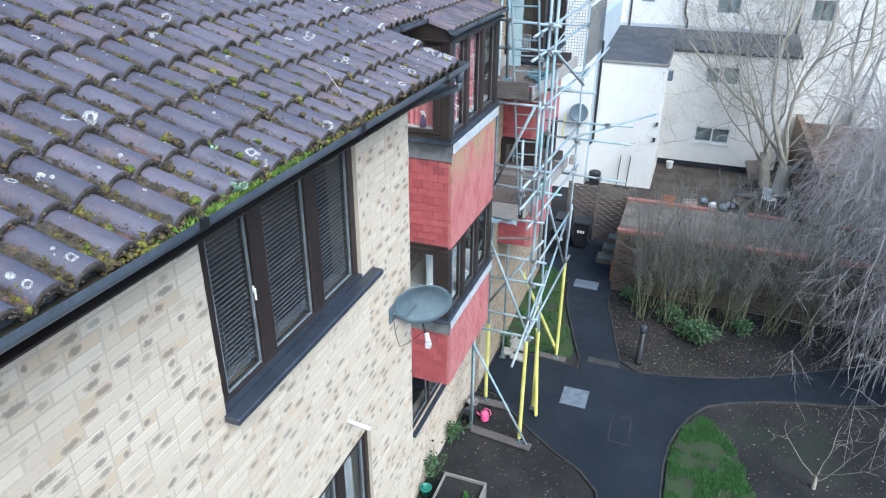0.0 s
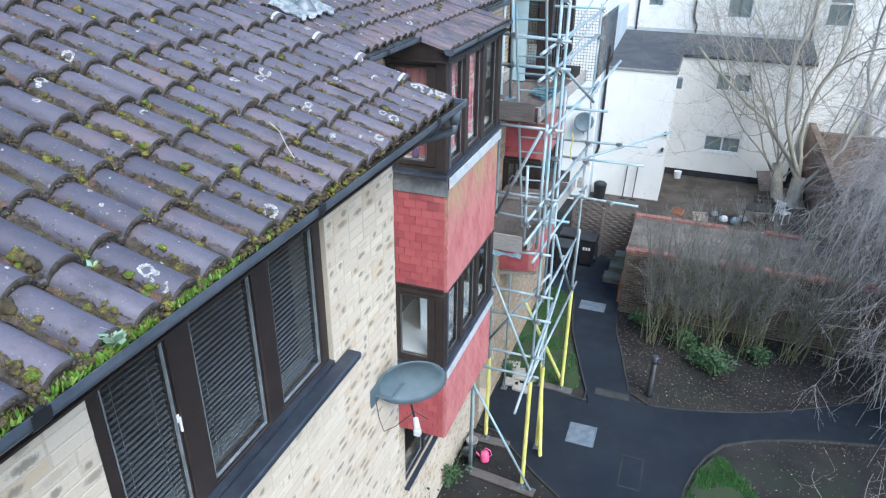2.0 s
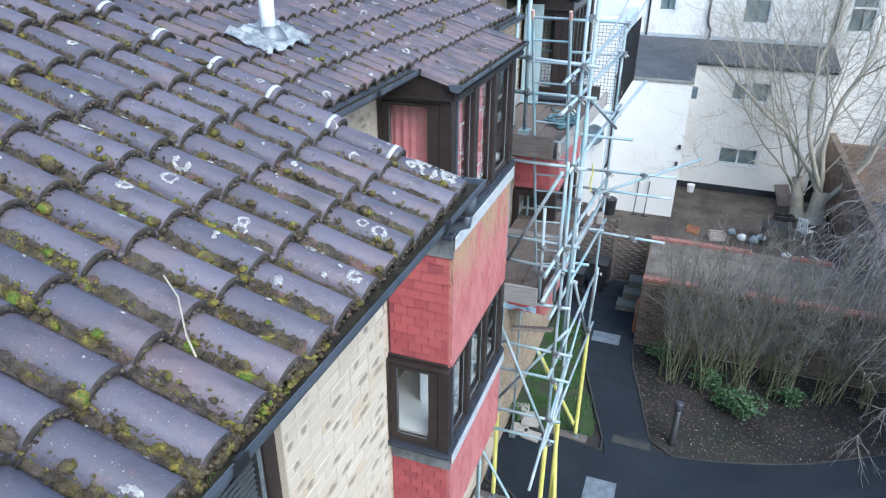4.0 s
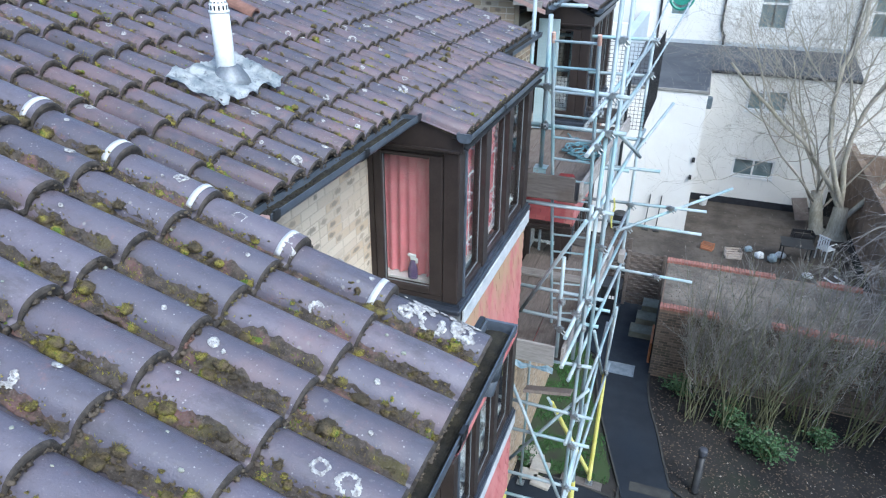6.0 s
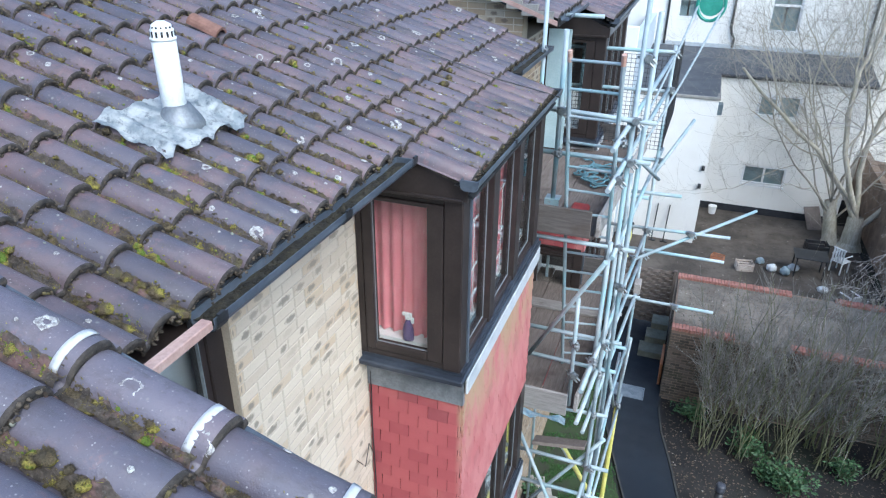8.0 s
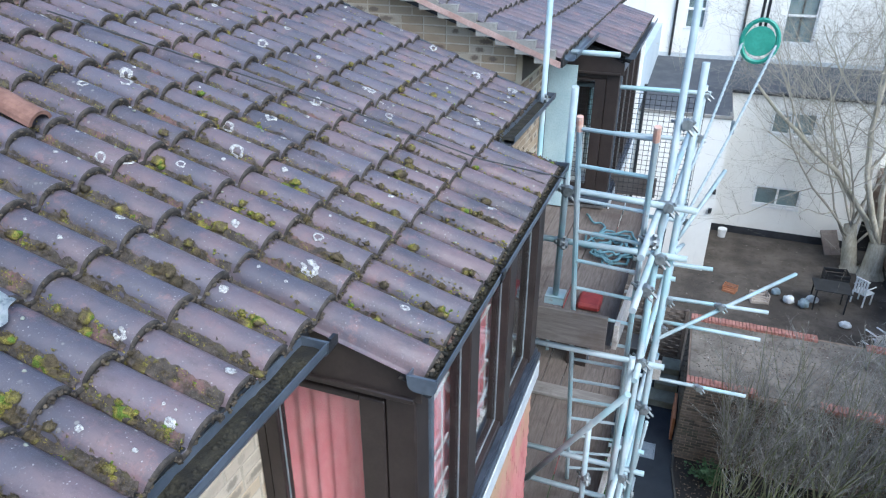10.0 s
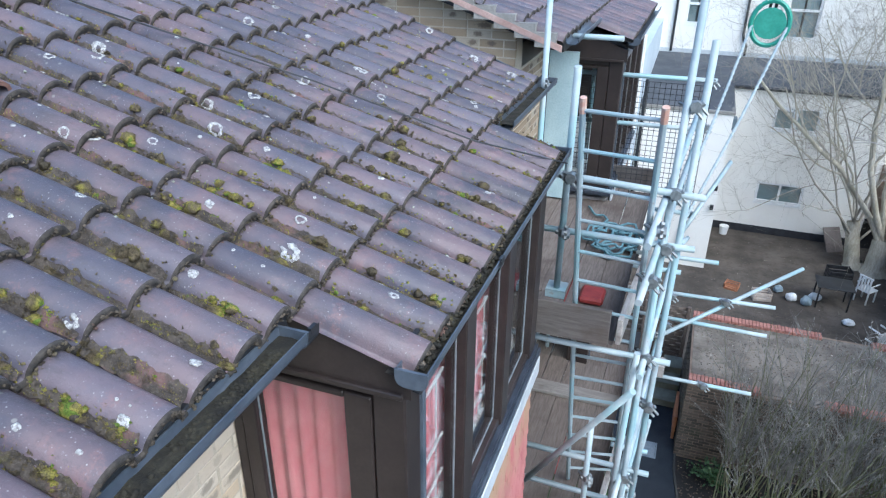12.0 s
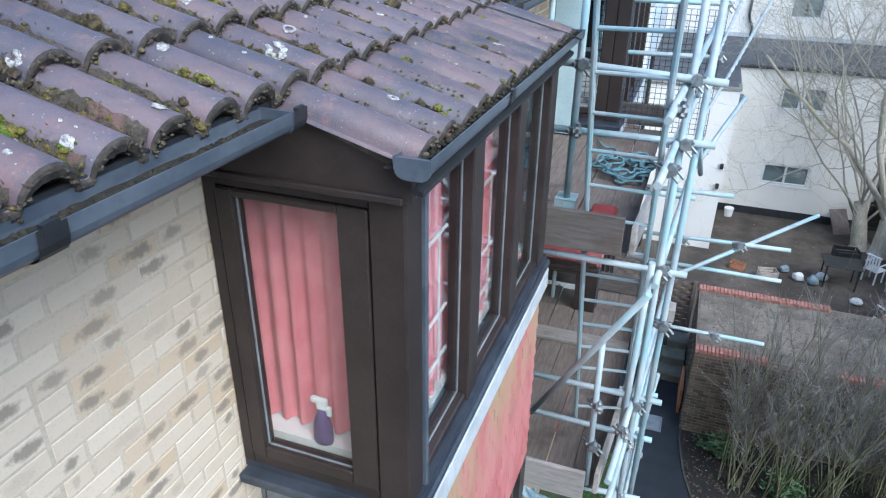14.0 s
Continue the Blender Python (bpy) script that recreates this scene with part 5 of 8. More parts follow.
CLAMPS = [
    (0.79, 2.52, 8.94), (0.79, 2.56, 8.52), (0.10, 2.55, 8.53), (0.12, 2.42, 9.0), (0.78, 2.58, 7.6), (0.77, 2.6, 6.38), (0.77, 2.6, 5.98), (0.77, 2.6, 5.4), (0.78, 2.6, 4.58), (0.78, 2.6, 4.07), (0.78, 2.6, 3.28),
    (0.78, 2.6, 2.83), (0.96, 5.5, 9.05), (0.96, 5.5, 8.58), (0.96, 5.52, 7.6), (0.95, 5.6, 6.5), (0.95, 5.6, 6.1), (0.94, 5.7, 5.4), (0.92, 5.85, 3.05), (-0.33, 3.6, 9.3), (-0.34, 3.66, 7.6), (0.5, 2.45, 6.4),
    (0.5, 2.45, 6.0), (1.55, 5.62, 6.53), (1.5, 5.64, 5.3), (0.85, 4.82, 6.4), (0.73, 2.2, 6.4), (0.74, 2.1, 8.85), (0.74, 2.1, 8.5), (0.86, 2.66, 7.1), (0.82, 2.6, 9.5), (-0.18, 2.68, 8.53),
]
for c in CLAMPS:
    clamp(c)
    clamp((c[0] + 0.03, c[1] - 0.045, c[2] + 0.01), (1, 0.1, 0) if c[2] % 0.02 < 0.01 else (0, 1, 0))
bm = bmesh.new()
box(bm, -0.005, 0.145, 2.63, 2.78, 7.985, 7.997)
box(bm, -0.005, 0.145, 2.63, 2.645, 7.93, 7.99)
part("base_plate", bm, TUBE, scaffold)

rng = random.Random(31)


def plank(x0, x1, y0, y1, z0, z1, material=BOARD, tilt=0.0, label=""):
    bm = bmesh.new()
    box(bm, x0, x1, y0, y1, z0, z1, bevel=0.004)
    if x1 - x0 > y1 - y0:
        material = CROSSBOARD if material is BOARD else PALECROSS
    if tilt:
        c = Vector(((x0 + x1) / 2, (y0 + y1) / 2, (z0 + z1) / 2))
        bmesh.ops.rotate(bm, verts=bm.verts, cent=c, matrix=Matrix.Rotation(tilt, 3, "Z"))
    return part("board", bm, material, scaffold, label)


for zt, x0, n, ya, yb in ((7.68, -0.62, 5, 2.56, 5.9), (5.50, -0.58, 5, 2.42, 5.85)):
    for i in range(n):
        a = x0 + i * 0.236
        plank(a, a + 0.2315, ya + rng.uniform(0, 0.1), yb + rng.uniform(-0.15, 0.15), zt - 0.038, zt + rng.uniform(-0.004, 0.004), BOARD, rng.uniform(-0.006, 0.006))
# toe boards, end boards and loose boards
plank(-0.22, 0.52, 2.47, 2.51, 7.69, 7.985, BOARD, 0.0, "grey-brown toe board on edge")
plank(-0.52, 0.50, 2.30, 2.34, 5.51, 5.80, PALEBOARD, 0.0, "pale toe board on edge")
plank(0.66, 0.70, 2.5, 5.6, 7.70, 7.92, PALEBOARD, -0.06, "pale outer toe board")
plank(0.66, 0.70, 2.4, 5.6, 5.52, 5.74, PALEBOARD, -0.06, "pale outer toe board")
plank(-0.62, 0.62, 5.86, 5.90, 7.69, 7.93, BOARD)
plank(-0.6, 0.62, 5.86, 5.9, 5.52, 5.76, BOARD)
plank(-0.6, 0.60, 4.52, 4.74, 5.505, 5.545, PALEBOARD)
plank(-0.60, 0.1, 5.3, 5.52, 7.685, 7.72, PALEBOARD, 0.05)
plank(-0.66, -0.62, 2.6, 5.6, 7.70, 7.92, PALEBOARD)
bm = bmesh.new()
box(bm, 0.18, 0.78, 2.10, 2.34, 5.16, 5.20, bevel=0.004)
bmesh.ops.rotate(bm, verts=bm.verts, cent=(0.48, 2.22, 5.18), matrix=Matrix.Rotation(radians(-22), 3, "X") @ Matrix.Rotation(radians(-8), 3, "Y"))
part("board", bm, BOARD, scaffold, "knotty board end below the lift")
plank(0.93, 1.02, 4.9, 5.1, 5.80, 5.95, PALEBOARD)
plank(-0.30, -0.05, 2.55, 2.8, 7.985, 8.0, BOARD, 0.3)
# sole boards on the ground
for x0, x1, y0, y1, tl in ((-0.35, 1.05, 2.5, 2.72, -0.1), (0.3, 1.15, 5.98, 6.2, -0.05), (-0.75, 0.2, 3.6, 3.82, 0.0)):
    plank(x0, x1, y0, y1, 0.0, 0.035, BOARD, tl, "grey sole board on the ground")

# scrap of blue sheet caught under the lower lift
bm = bmesh.new()
rows = []
for i in range(13):
    rows.append([bm.verts.new((-0.45 + i * 0.08, 2.28 + 0.03 * math.sin(i * 1.3 + j), 5.49 - j * 0.035 - 0.015 * math.sin(i * 2.1))) for j in range(3)])
for a, b in zip(rows, rows[1:]):
    for j in range(2):
        bm.faces.new((a[j], a[j + 1], b[j + 1], b[j]))
bmesh.ops.solidify(bm, geom=bm.faces[:], thickness=0.003)
single("plastic_sheet", bm, plain("blue_sheet", (0.25, 0.45, 0.60), (0.55, 0.65, 0.70), 12.0, 0.4), "crumpled pale blue plastic sheet under the lower boards", "plastic sheet")


def ladder(foot_l, foot_r, top_l, top_r, rungs):
    t = thing("ladder", "aluminium ladder with worn orange tips through the boarded lifts", "ladder", at=foot_l)
    for a, b in ((foot_l, top_l), (foot_r, top_r)):
        bm = bmesh.new()
        tube(bm, a, b, 0.02, sides=8)
        part("stile", bm, TUBE, t)
        bm = bmesh.new()
        d = (Vector(b) - Vector(a)).normalized()
        tube(bm, Vector(b) - d * 0.1, Vector(b) + d * 0.004, 0.0225, sides=8)
        part("tip", bm, plain("worn_orange_tip", (0.50, 0.27, 0.20), (0.56, 0.42, 0.36), 20.0, 0.7), t, "worn orange ladder tip")
    for i in range(rungs):
        f = (i + 0.7) / rungs
        bm = bmesh.new()
        tube(bm, Vector(foot_l).lerp(Vector(top_l), f), Vector(foot_r).lerp(Vector(top_r), f), 0.014, sides=8)
        part("rung", bm, TUBE, t)


ladder((0.27, 3.25, 5.55), (0.68, 3.38, 5.55), (0.21, 2.15, 9.60), (0.69, 1.98, 9.63), 15)

# coil of rope on the upper lift
bm = bmesh.new()
pts = []
for i in range(150):
    a = i * 0.23
    r = 0.17 + 0.07 * math.sin(i * 0.37) + 0.03 * math.sin(i * 1.7)
    pts.append((0.33 + r * 1.1 * math.cos(a) + 0.06 * math.sin(i * 0.11), 4.25 + r * 1.5 * math.sin(a), 7.70 + 0.012 + 0.06 * (i / 150) + 0.012 * math.sin(i * 0.9)))
pts += [(0.2 - 0.03 * k, 4.75 + 0.03 * k + 0.05 * math.sin(k), 7.715) for k in range(9)]
path_tube(bm, pts, 0.013, 6)
single("rope_coil", bm, ROPE, "loose coil of teal rope lying on the boards", "rope", smooth=True)


def pulley_wheel():
    t = thing("gin_wheel", "green gin wheel hanging from a scaffold tube", "pulley", at=(1.28, 4.2, 9.75))
    bm = bmesh.new()
    c = Vector((1.30, 4.25, 9.80))
    for k in range(20):
        a0, a1 = 2 * math.pi * k / 20, 2 * math.pi * (k + 1) / 20
        tube(bm, c + Vector((0.14 * math.cos(a0), 0.0, 0.17 * math.sin(a0))), c + Vector((0.14 * math.cos(a1), 0.0, 0.17 * math.sin(a1))), 0.02, sides=6)
    part("rim", bm, GREENPLASTIC, t)
    bm = bmesh.new()
    lathe(bm, [(0.12, -0.01), (0.12, 0.01)], (0, 0, 0), 18)
    bmesh.ops.rotate(bm, verts=bm.verts, cent=(0, 0, 0), matrix=Matrix.Rotation(radians(90), 3, "X"))
    bmesh.ops.translate(bm, verts=bm.verts, vec=c)
    part("disc", bm, GREENPLASTIC, t)
    bm = bmesh.new()
    for dx in (-0.02, 0.02):
        tube(bm, c + Vector((dx, 0.03, -0.05)), c + Vector((dx, 0.0, 0.35)), 0.012, sides=6)
    part("strap", bm, BLACK, t)


pulley_wheel()
for dx, foot in ((-0.13, (0.84, 2.68, 8.80)), (0.13, (0.88, 2.70, 8.62))):
    bm = bmesh.new()
    a, b = Vector((1.30 + dx, 4.25, 9.78)), Vector(foot)
    for strand in range(2):
        pts = []
        for i in range(81):
            f = i / 80
            w = i * 1.3 + strand * math.pi
            sag = 0.05 * math.sin(math.pi * f)
            pts.append(a.lerp(b, f) + Vector((0.005 * math.cos(w), 0.0, 0.005 * math.sin(w) - sag)))
        path_tube(bm, pts, 0.0085, 6)
    single("hoist_rope", bm, ROPE2, "pale twisted rope running from the gin wheel to the scaffold", "rope", "hoist ropes", smooth=True)
# black mesh guards around the upper lift
def mesh_guard(p, q, z0, z1, name="mesh_guard"):
    bm = bmesh.new()
    p, q = Vector((*p, 0)), Vector((*q, 0))
    n = max(2, int((q - p).length / 0.055))
    for i in range(n + 1):
        c = p.lerp(q, i / n)
        tube(bm, c + Vector((0, 0, z0)), c + Vector((0, 0, z1)), 0.0035, sides=3, caps=False)
    m = int((z1 - z0) / 0.055)
    for j in range(m + 1):
        z = z0 + (z1 - z0) * j / m
        tube(bm, p + Vector((0, 0, z)), q + Vector((0, 0, z)), 0.0035, sides=3, caps=False)
    return single(name, bm, BLACK, "black welded mesh guard tied to the scaffold tubes", "mesh guard", "mesh guards")


mesh_guard((-0.35, 5.5), (1.0, 5.5), 7.75, 9.0)
mesh_guard((0.98, 5.5), (1.02, 7.6), 7.75, 8.9)
# pale blue board leaning by the farther bay
bm = bmesh.new()
box(bm, -0.62, -0.32, 5.2, 5.23, 7.7, 9.3)
single("insulation_sheet", bm, plain("pale_blue_board", (0.34, 0.46, 0.50), (0.42, 0.54, 0.57), 4.0, 0.7), "pale blue insulation board standing on the lift", "board")
# things left on the lower lift and hung on the tubes
bm = bmesh.new()
box(bm, 0.20, 0.40, 3.02, 3.26, 7.685, 7.75, bevel=0.02)
single("tool_tray", bm, plain("red_tray", (0.22, 0.03, 0.03), (0.30, 0.045, 0.04), 8.0, 0.5), "red plastic tray on the upper boards", "tray")
bm = bmesh.new()
path_tube(bm, [(0.78, 4.66, 6.95), (0.80, 4.68, 6.8), (0.77, 4.7, 6.6), (0.79, 4.72, 6.45)], 0.014, 6)
single("yellow_strap", bm, YELLOW, "yellow webbing strap hanging on the scaffold", "strap")

# ---- ground and paths ----


def ground_sheet():
    bm = bmesh.new()
    n = 60
    xs = [-300, -120, -50, -20] + [-12 + 44 * i / n for i in range(n + 1)] + [50, 120, 300]
    ys = [-300, -120, -50, -25] + [-14 + 52 * i / n for i in range(n + 1)] + [60, 140, 300]
    rows = []
    for x in xs:
        row = []
        for y in ys:
            h = -0.035
            if -8 < x < 30 and -12 < y < 36:
                h += 0.03 * noise.noise(Vector((x * 0.8, y * 0.8, 0)))
            row.append(bm.verts.new((x, y, h)))
        rows.append(row)
    for a, b in zip(rows, rows[1:]):
        for j in range(len(ys) - 1):
            bm.faces.new((a[j], a[j + 1], b[j + 1], b[j]))
    return single("ground", bm, SOIL, "dark bare garden soil with leaf litter", "ground", kind="structure")


ground_sheet()


def smooth_line(pts, closed=False, steps=6):
    """A rounded line through points."""
    out = []
    n = len(pts)
    for i in range(n if closed else n - 1):
        p = [Vector(pts[(i + k) % n] if closed else pts[min(max(i + k, 0), n - 1)]) for k in (-1, 0, 1, 2)]
        for s in range(steps):
            t = s / steps
            out.append(0.5 * ((2 * p[1]) + (p[2] - p[0]) * t + (2 * p[0] - 5 * p[1] + 4 * p[2] - p[3]) * t * t + (3 * p[1] - p[0] - 3 * p[2] + p[3]) * t ** 3))
    if not closed:
        out.append(Vector(pts[-1]))
    return out


# outer sides of the asphalt, as they bend round the beds
SIDE_GARDEN = smooth_line([(1.78, 14.0), (1.76, 11.5), (1.74, 9.7), (2.15, 8.0), (2.56, 6.40), (3.3, 6.28), (4.65, 6.62), (5.75, 7.03), (6.85, 7.65), (8.0, 8.3), (10.5, 9.6), (16.0, 12.0)])
SIDE_LAWN = smooth_line([(16.0, 10.4), (10.5, 7.9), (8.2, 6.75), (6.85, 6.38), (5.7, 5.98), (4.67, 5.42), (4.08, 4.36), (3.86, 3.4), (3.84, 2.1), (3.9, 0.0), (4.0, -3.0), (4.1, -9.0), (4.1, -40.0)])
SIDE_WALL = smooth_line([(2.75, -40.0), (2.75, -9.0), (2.8, -2.0), (2.78, 0.6), (2.66, 1.65), (2.25, 2.2), (1.56, 2.62), (0.61, 3.34), (0.0, 3.95), (-0.34, 4.2), (-0.66, 4.25), (-0.66, 5.95), (0.3, 6.0), (1.3, 5.95), (1.58, 5.86), (1.1, 7.4), (0.56, 9.2), (0.3, 10.8), (-0.6, 11.2), (-0.66, 14.0)])
bm = bmesh.new()
prism(bm, [(p.x, p.y) for p in SIDE_GARDEN + SIDE_LAWN + SIDE_WALL], -0.12, 0.0)
single("path", bm, ASPHALT, "asphalt path with patches, coloured dark and blue as in shade", "path", kind="structure")


def edging(line, label, width=0.04, h=0.022, length=0.6):
    """Edging stones along a line, each its own piece."""
    t = thing("edging", label, "edging", kind="structure")
    acc, start = 0.0, line[0]
    pts = [line[0]]
    for p, q in zip(line, line[1:]):
        pts.append(q)
        acc += (q - p).length
        if acc >= length or q is line[-1]:
            a, b = pts[0], pts[-1]
            d = (b - a)
            if d.length > 0.02:
                d.normalize()
                nrm = Vector((-d.y, d.x)) * width / 2
                bm = bmesh.new()
                a2, b2 = a + d * 0.006, b - d * 0.006
                prism(bm, [tuple(a2 + nrm), tuple(a2 - nrm), tuple(b2 - nrm), tuple(b2 + nrm)], -0.1, h + random.uniform(-0.008, 0.006))
                part("edging_stone", bm, EDGESTONE, t)
            pts, acc = [q], 0.0
    return t


edging(SIDE_GARDEN, "mossy concrete edging along the shrub bed")
edging(SIDE_LAWN, "mossy concrete edging along the lawn")
edging(SIDE_WALL, "low concrete edging beside the flats")

# concrete strip where the paths meet
single("path_strip", boxes((1.68, 2.5, 6.22, 6.48, -0.02, 0.006)), EDGESTONE, "pale concrete strip across the path", "path strip", kind="structure")


def cover(name, x0, x1, y0, y1, material, label, ribs, rim=STEEL):
    t = thing(name, label, "manhole cover", "covers in the path", at=((x0 + x1) / 2, (y0 + y1) / 2, 0))
    part("plate", boxes((x0, x1, y0, y1, 0.001, 0.010), bevel=0.002), material, t)
    for a, b, c, d in ((x0 - 0.03, x1 + 0.03, y0 - 0.03, y0 - 0.004), (x0 - 0.03, x1 + 0.03, y1 + 0.004, y1 + 0.03), (x0 - 0.03, x0 - 0.004, y0, y1), (x1 + 0.004, x1 + 0.03, y0, y1)):
        part("rim", boxes((a, b, c, d, 0.001, 0.009)), rim, t)
    for i in range(ribs):
        f = (i + 1) / (ribs + 1)
        bm = bmesh.new()
        tube(bm, (x0 + (x1 - x0) * f, y0 + 0.05, 0.010), (x1 - (x1 - x0) * f, y1 - 0.05, 0.010), 0.006, sides=4)
        part("rib", bm, material, t)
    return t


cover("manhole_cover", 1.36, 1.92, 4.33, 4.96, STEEL, "bright ribbed steel cover set in the asphalt", 4)
cover("inset_cover", 2.62, 3.03, 3.4, 4.3, ASPHALT, "asphalt-filled cover in the path", 0, EDGESTONE)
cover("drain_cover", 0.62, 1.31, 10.15, 10.6, STEEL, "worn steel cover on the path by the wall", 3)

# lawns
LAWN = smooth_line([(3.92, 2.0), (3.95, 3.4), (4.16, 4.3), (4.48, 4.95), (4.84, 4.84), (5.26, 4.1), (5.52, 3.2), (5.66, 2.5), (5.8, 1.0), (5.6, -4.0), (4.1, -4.0)], True, 5)
VERGE = smooth_line([(-0.6, 6.2), (0.4, 6.25), (1.25, 6.3), (0.95, 7.5), (0.45, 9.0), (0.2, 10.6), (-0.6, 10.8)], True, 5)


def inside(pt, poly):
    odd = False
    for a, b in zip(poly, poly[1:] + poly[:1]):
        if (a.y > pt[1]) != (b.y > pt[1]) and pt[0] < (b.x - a.x) * (pt[1] - a.y) / (b.y - a.y) + a.x:
            odd = not odd
    return odd


def lawn(name, poly, density, seed, label, hmax=0.07):
    bm = bmesh.new()
    prism(bm, [(p.x, p.y) for p in poly], -0.1, 0.012)
    single(name, bm, GRASSBASE, label, "lawn", kind="structure")
    r = random.Random(seed)
    xs, ys = [p.x for p in poly], [p.y for p in poly]
    verts, faces = [], []
    for _ in range(density):
        x, y = r.uniform(min(xs), max(xs)), r.uniform(min(ys), max(ys))
        if not inside((x + r.gauss(0, 0.05), y + r.gauss(0, 0.05)), poly) or noise.noise(Vector((x * 2.2, y * 2.2, 4))) < -0.25 + 0.4 * r.random():
            continue
        a, h, w = r.uniform(0, 6.283), r.uniform(0.3, 1.0) * hmax, r.uniform(0.005, 0.011)
        lean = r.uniform(0.2, 0.9) * h
        n = len(verts)
        c, s = math.cos(a), math.sin(a)
        b = r.uniform(0, 6.283)
        verts += [(x - c * w, y - s * w, 0.01), (x + c * w, y + s * w, 0.01), (x + math.cos(b) * lean, y + math.sin(b) * lean, 0.012 + h)]
        faces.append((n, n + 1, n + 2))
    me = bpy.data.meshes.new("grass")
    me.from_pydata(verts, [], faces)
    me.materials.append(GRASS)
    tagged(new("grass", me), "short bright green grass with bare patches", "grass", kind="stuff")


lawn("lawn_1", LAWN, 95000, 3, "patchy green lawn beside the path")
lawn("lawn_2", VERGE, 22000, 4, "strip of grass below the scaffold")


def litter(name, x0, x1, y0, y1, count, seed, avoid, label, up=0.0):
    """Fallen leaves and crumbs on the beds."""
    r = random.Random(seed)
    verts, faces = [], []
    for _ in range(count):
        x, y = r.uniform(x0, x1), r.uniform(y0, y1)
        if any(inside((x, y), p) for p in avoid):
            continue
        a, s, t = r.uniform(0, 6.283), r.uniform(0.012, 0.035), r.uniform(-0.01, 0.02)
        n = len(verts)
        for k in range(4):
            q = a + k * 1.5708
            rr = s * (1.0 if k % 2 else 0.55)
            verts.append((x + rr * math.cos(q), y + rr * math.sin(q), up + (t if k % 2 else 0.012)))
        faces.append((n, n + 1, n + 2, n + 3))
    me = bpy.data.meshes.new(name)
    me.from_pydata(verts, [], faces)
    k = Mat("dead_leaf", 0.8)
    rr = k.rand()
    k.colour(k.mix(k.ramp(rr, 0.93, 0.99), k.mix(rr, (0.040, 0.032, 0.026), (0.15, 0.112, 0.080)), (0.36, 0.33, 0.29)))
    me.materials.append(k.m)
    tagged(new(name, me), label, "leaf litter", kind="stuff")


PATHPOLY = SIDE_GARDEN + SIDE_LAWN + SIDE_WALL
litter("leaf_litter", 1.8, 14.0, 5.9, 10.3, 9000, 5, [PATHPOLY], "brown fallen leaves and crumbs on the shrub bed")
litter("leaf_litter", -0.7, 12.0, -3.0, 6.2, 4200, 6, [PATHPOLY, LAWN], "brown fallen leaves on the bare soil")
litter("leaf_litter", 1.5, 9.0, 13.5, 23.0, 3000, 7, [], "brown fallen leaves in the walled garden")
litter("leaf_litter", 1.8, 10.0, 10.55, 13.05, 2600, 8, [], "brown leaf litter lying on the flat roof", 1.972)

# ---- garden outbuilding and walled garden ----


def rough_bricks(wall, m, u1, z0, z1, seed, material, w=0.2145):
    rng = random.Random(seed)
    verts, faces = [], []
    row, z = 0, z0
    while z + 0.065 <= z1:
        u = -0.1125 * (row % 2)
        while u < u1 - 0.02:
            a, b = max(u, 0.0), min(u + w, u1)
            u += w + 0.0105
            if b - a < 0.03:
                continue
            o1, e, n = rng.uniform(-0.003, 0.006), 0.007, len(verts)
            for o, y, zz in ((-0.02, 0, 0), (-0.02, b - a, 0), (-0.02, b - a, 0.065), (-0.02, 0, 0.065), (0, e, e), (0, b - a - e, e), (0, b - a - e, 0.065 - e), (0, e, 0.065 - e)):
                verts.append(m @ Vector((o + o1, a + y, z + zz)))
            faces += [[n + i for i in q] for q in ((0, 1, 5, 4), (1, 2, 6, 5), (2, 3, 7, 6), (3, 0, 4, 7), (4, 5, 6, 7))]
        z += 0.0755
        row += 1
    me = bpy.data.meshes.new("brickwork")
    me.from_pydata(verts, [], faces)
    me.materials.append(material)
    return tagged(child("brickwork", me, wall), kind="stuff")


def old_brick_material():
    k = Mat("weathered_wall_brick", 0.95, 0.0, 0.15)
    r = k.rand()
    c = k.mix(r, (0.060, 0.053, 0.048), (0.130, 0.108, 0.090))
    c = k.mix(k.ramp(k.noise(1.6, 5.0), 0.48, 0.7, 0.0, 0.75), c, (0.055, 0.06, 0.042))
    k.colour(k.mix(k.ramp(k.noise(50.0, 3.0), 0.5, 0.8, 0.0, 0.4), c, (0.26, 0.23, 0.19)))
    k.bump(k.noise(60.0, 4.0), 0.5, 0.008)
    return k.m


WALLBRICK = old_brick_material()
HY_YARD = 23.28
GX0, GX1, GY0, GY1, GZ = 1.69, 13.0, 10.42, 13.2, 1.95
shed = thing("outbuilding", "low dark brick outbuilding with flat mossy roof and red coping", "outbuilding", at=(GX0, GY0, 0))
part("wall", boxes((GX0 + 0.01, GX1, GY0 + 0.01, GY0 + 0.22, -0.1, GZ)), OLDBRICK, shed)
part("wall", boxes((GX0 + 0.01, GX0 + 0.22, GY0 + 0.22, GY1 - 0.22, -0.1, GZ)), OLDBRICK, shed)
part("wall", boxes((GX0 + 0.01, GX1, GY1 - 0.22, GY1, -0.1, GZ)), OLDBRICK, shed)
w_front = part("wall_face", boxes((GX0 + 0.02, GX1, GY0 + 0.006, GY0 + 0.012, -0.1, 0.0)), OLDBRICK, shed)
rough_bricks(w_front, against_y(GY0, GX0), GX1 - GX0, 0.0, GZ, 21, WALLBRICK)
w_side = part("wall_face", boxes((GX0 + 0.004, GX0 + 0.012, GY0 + 0.2, GY1, -0.1, 0.0)), OLDBRICK, shed)
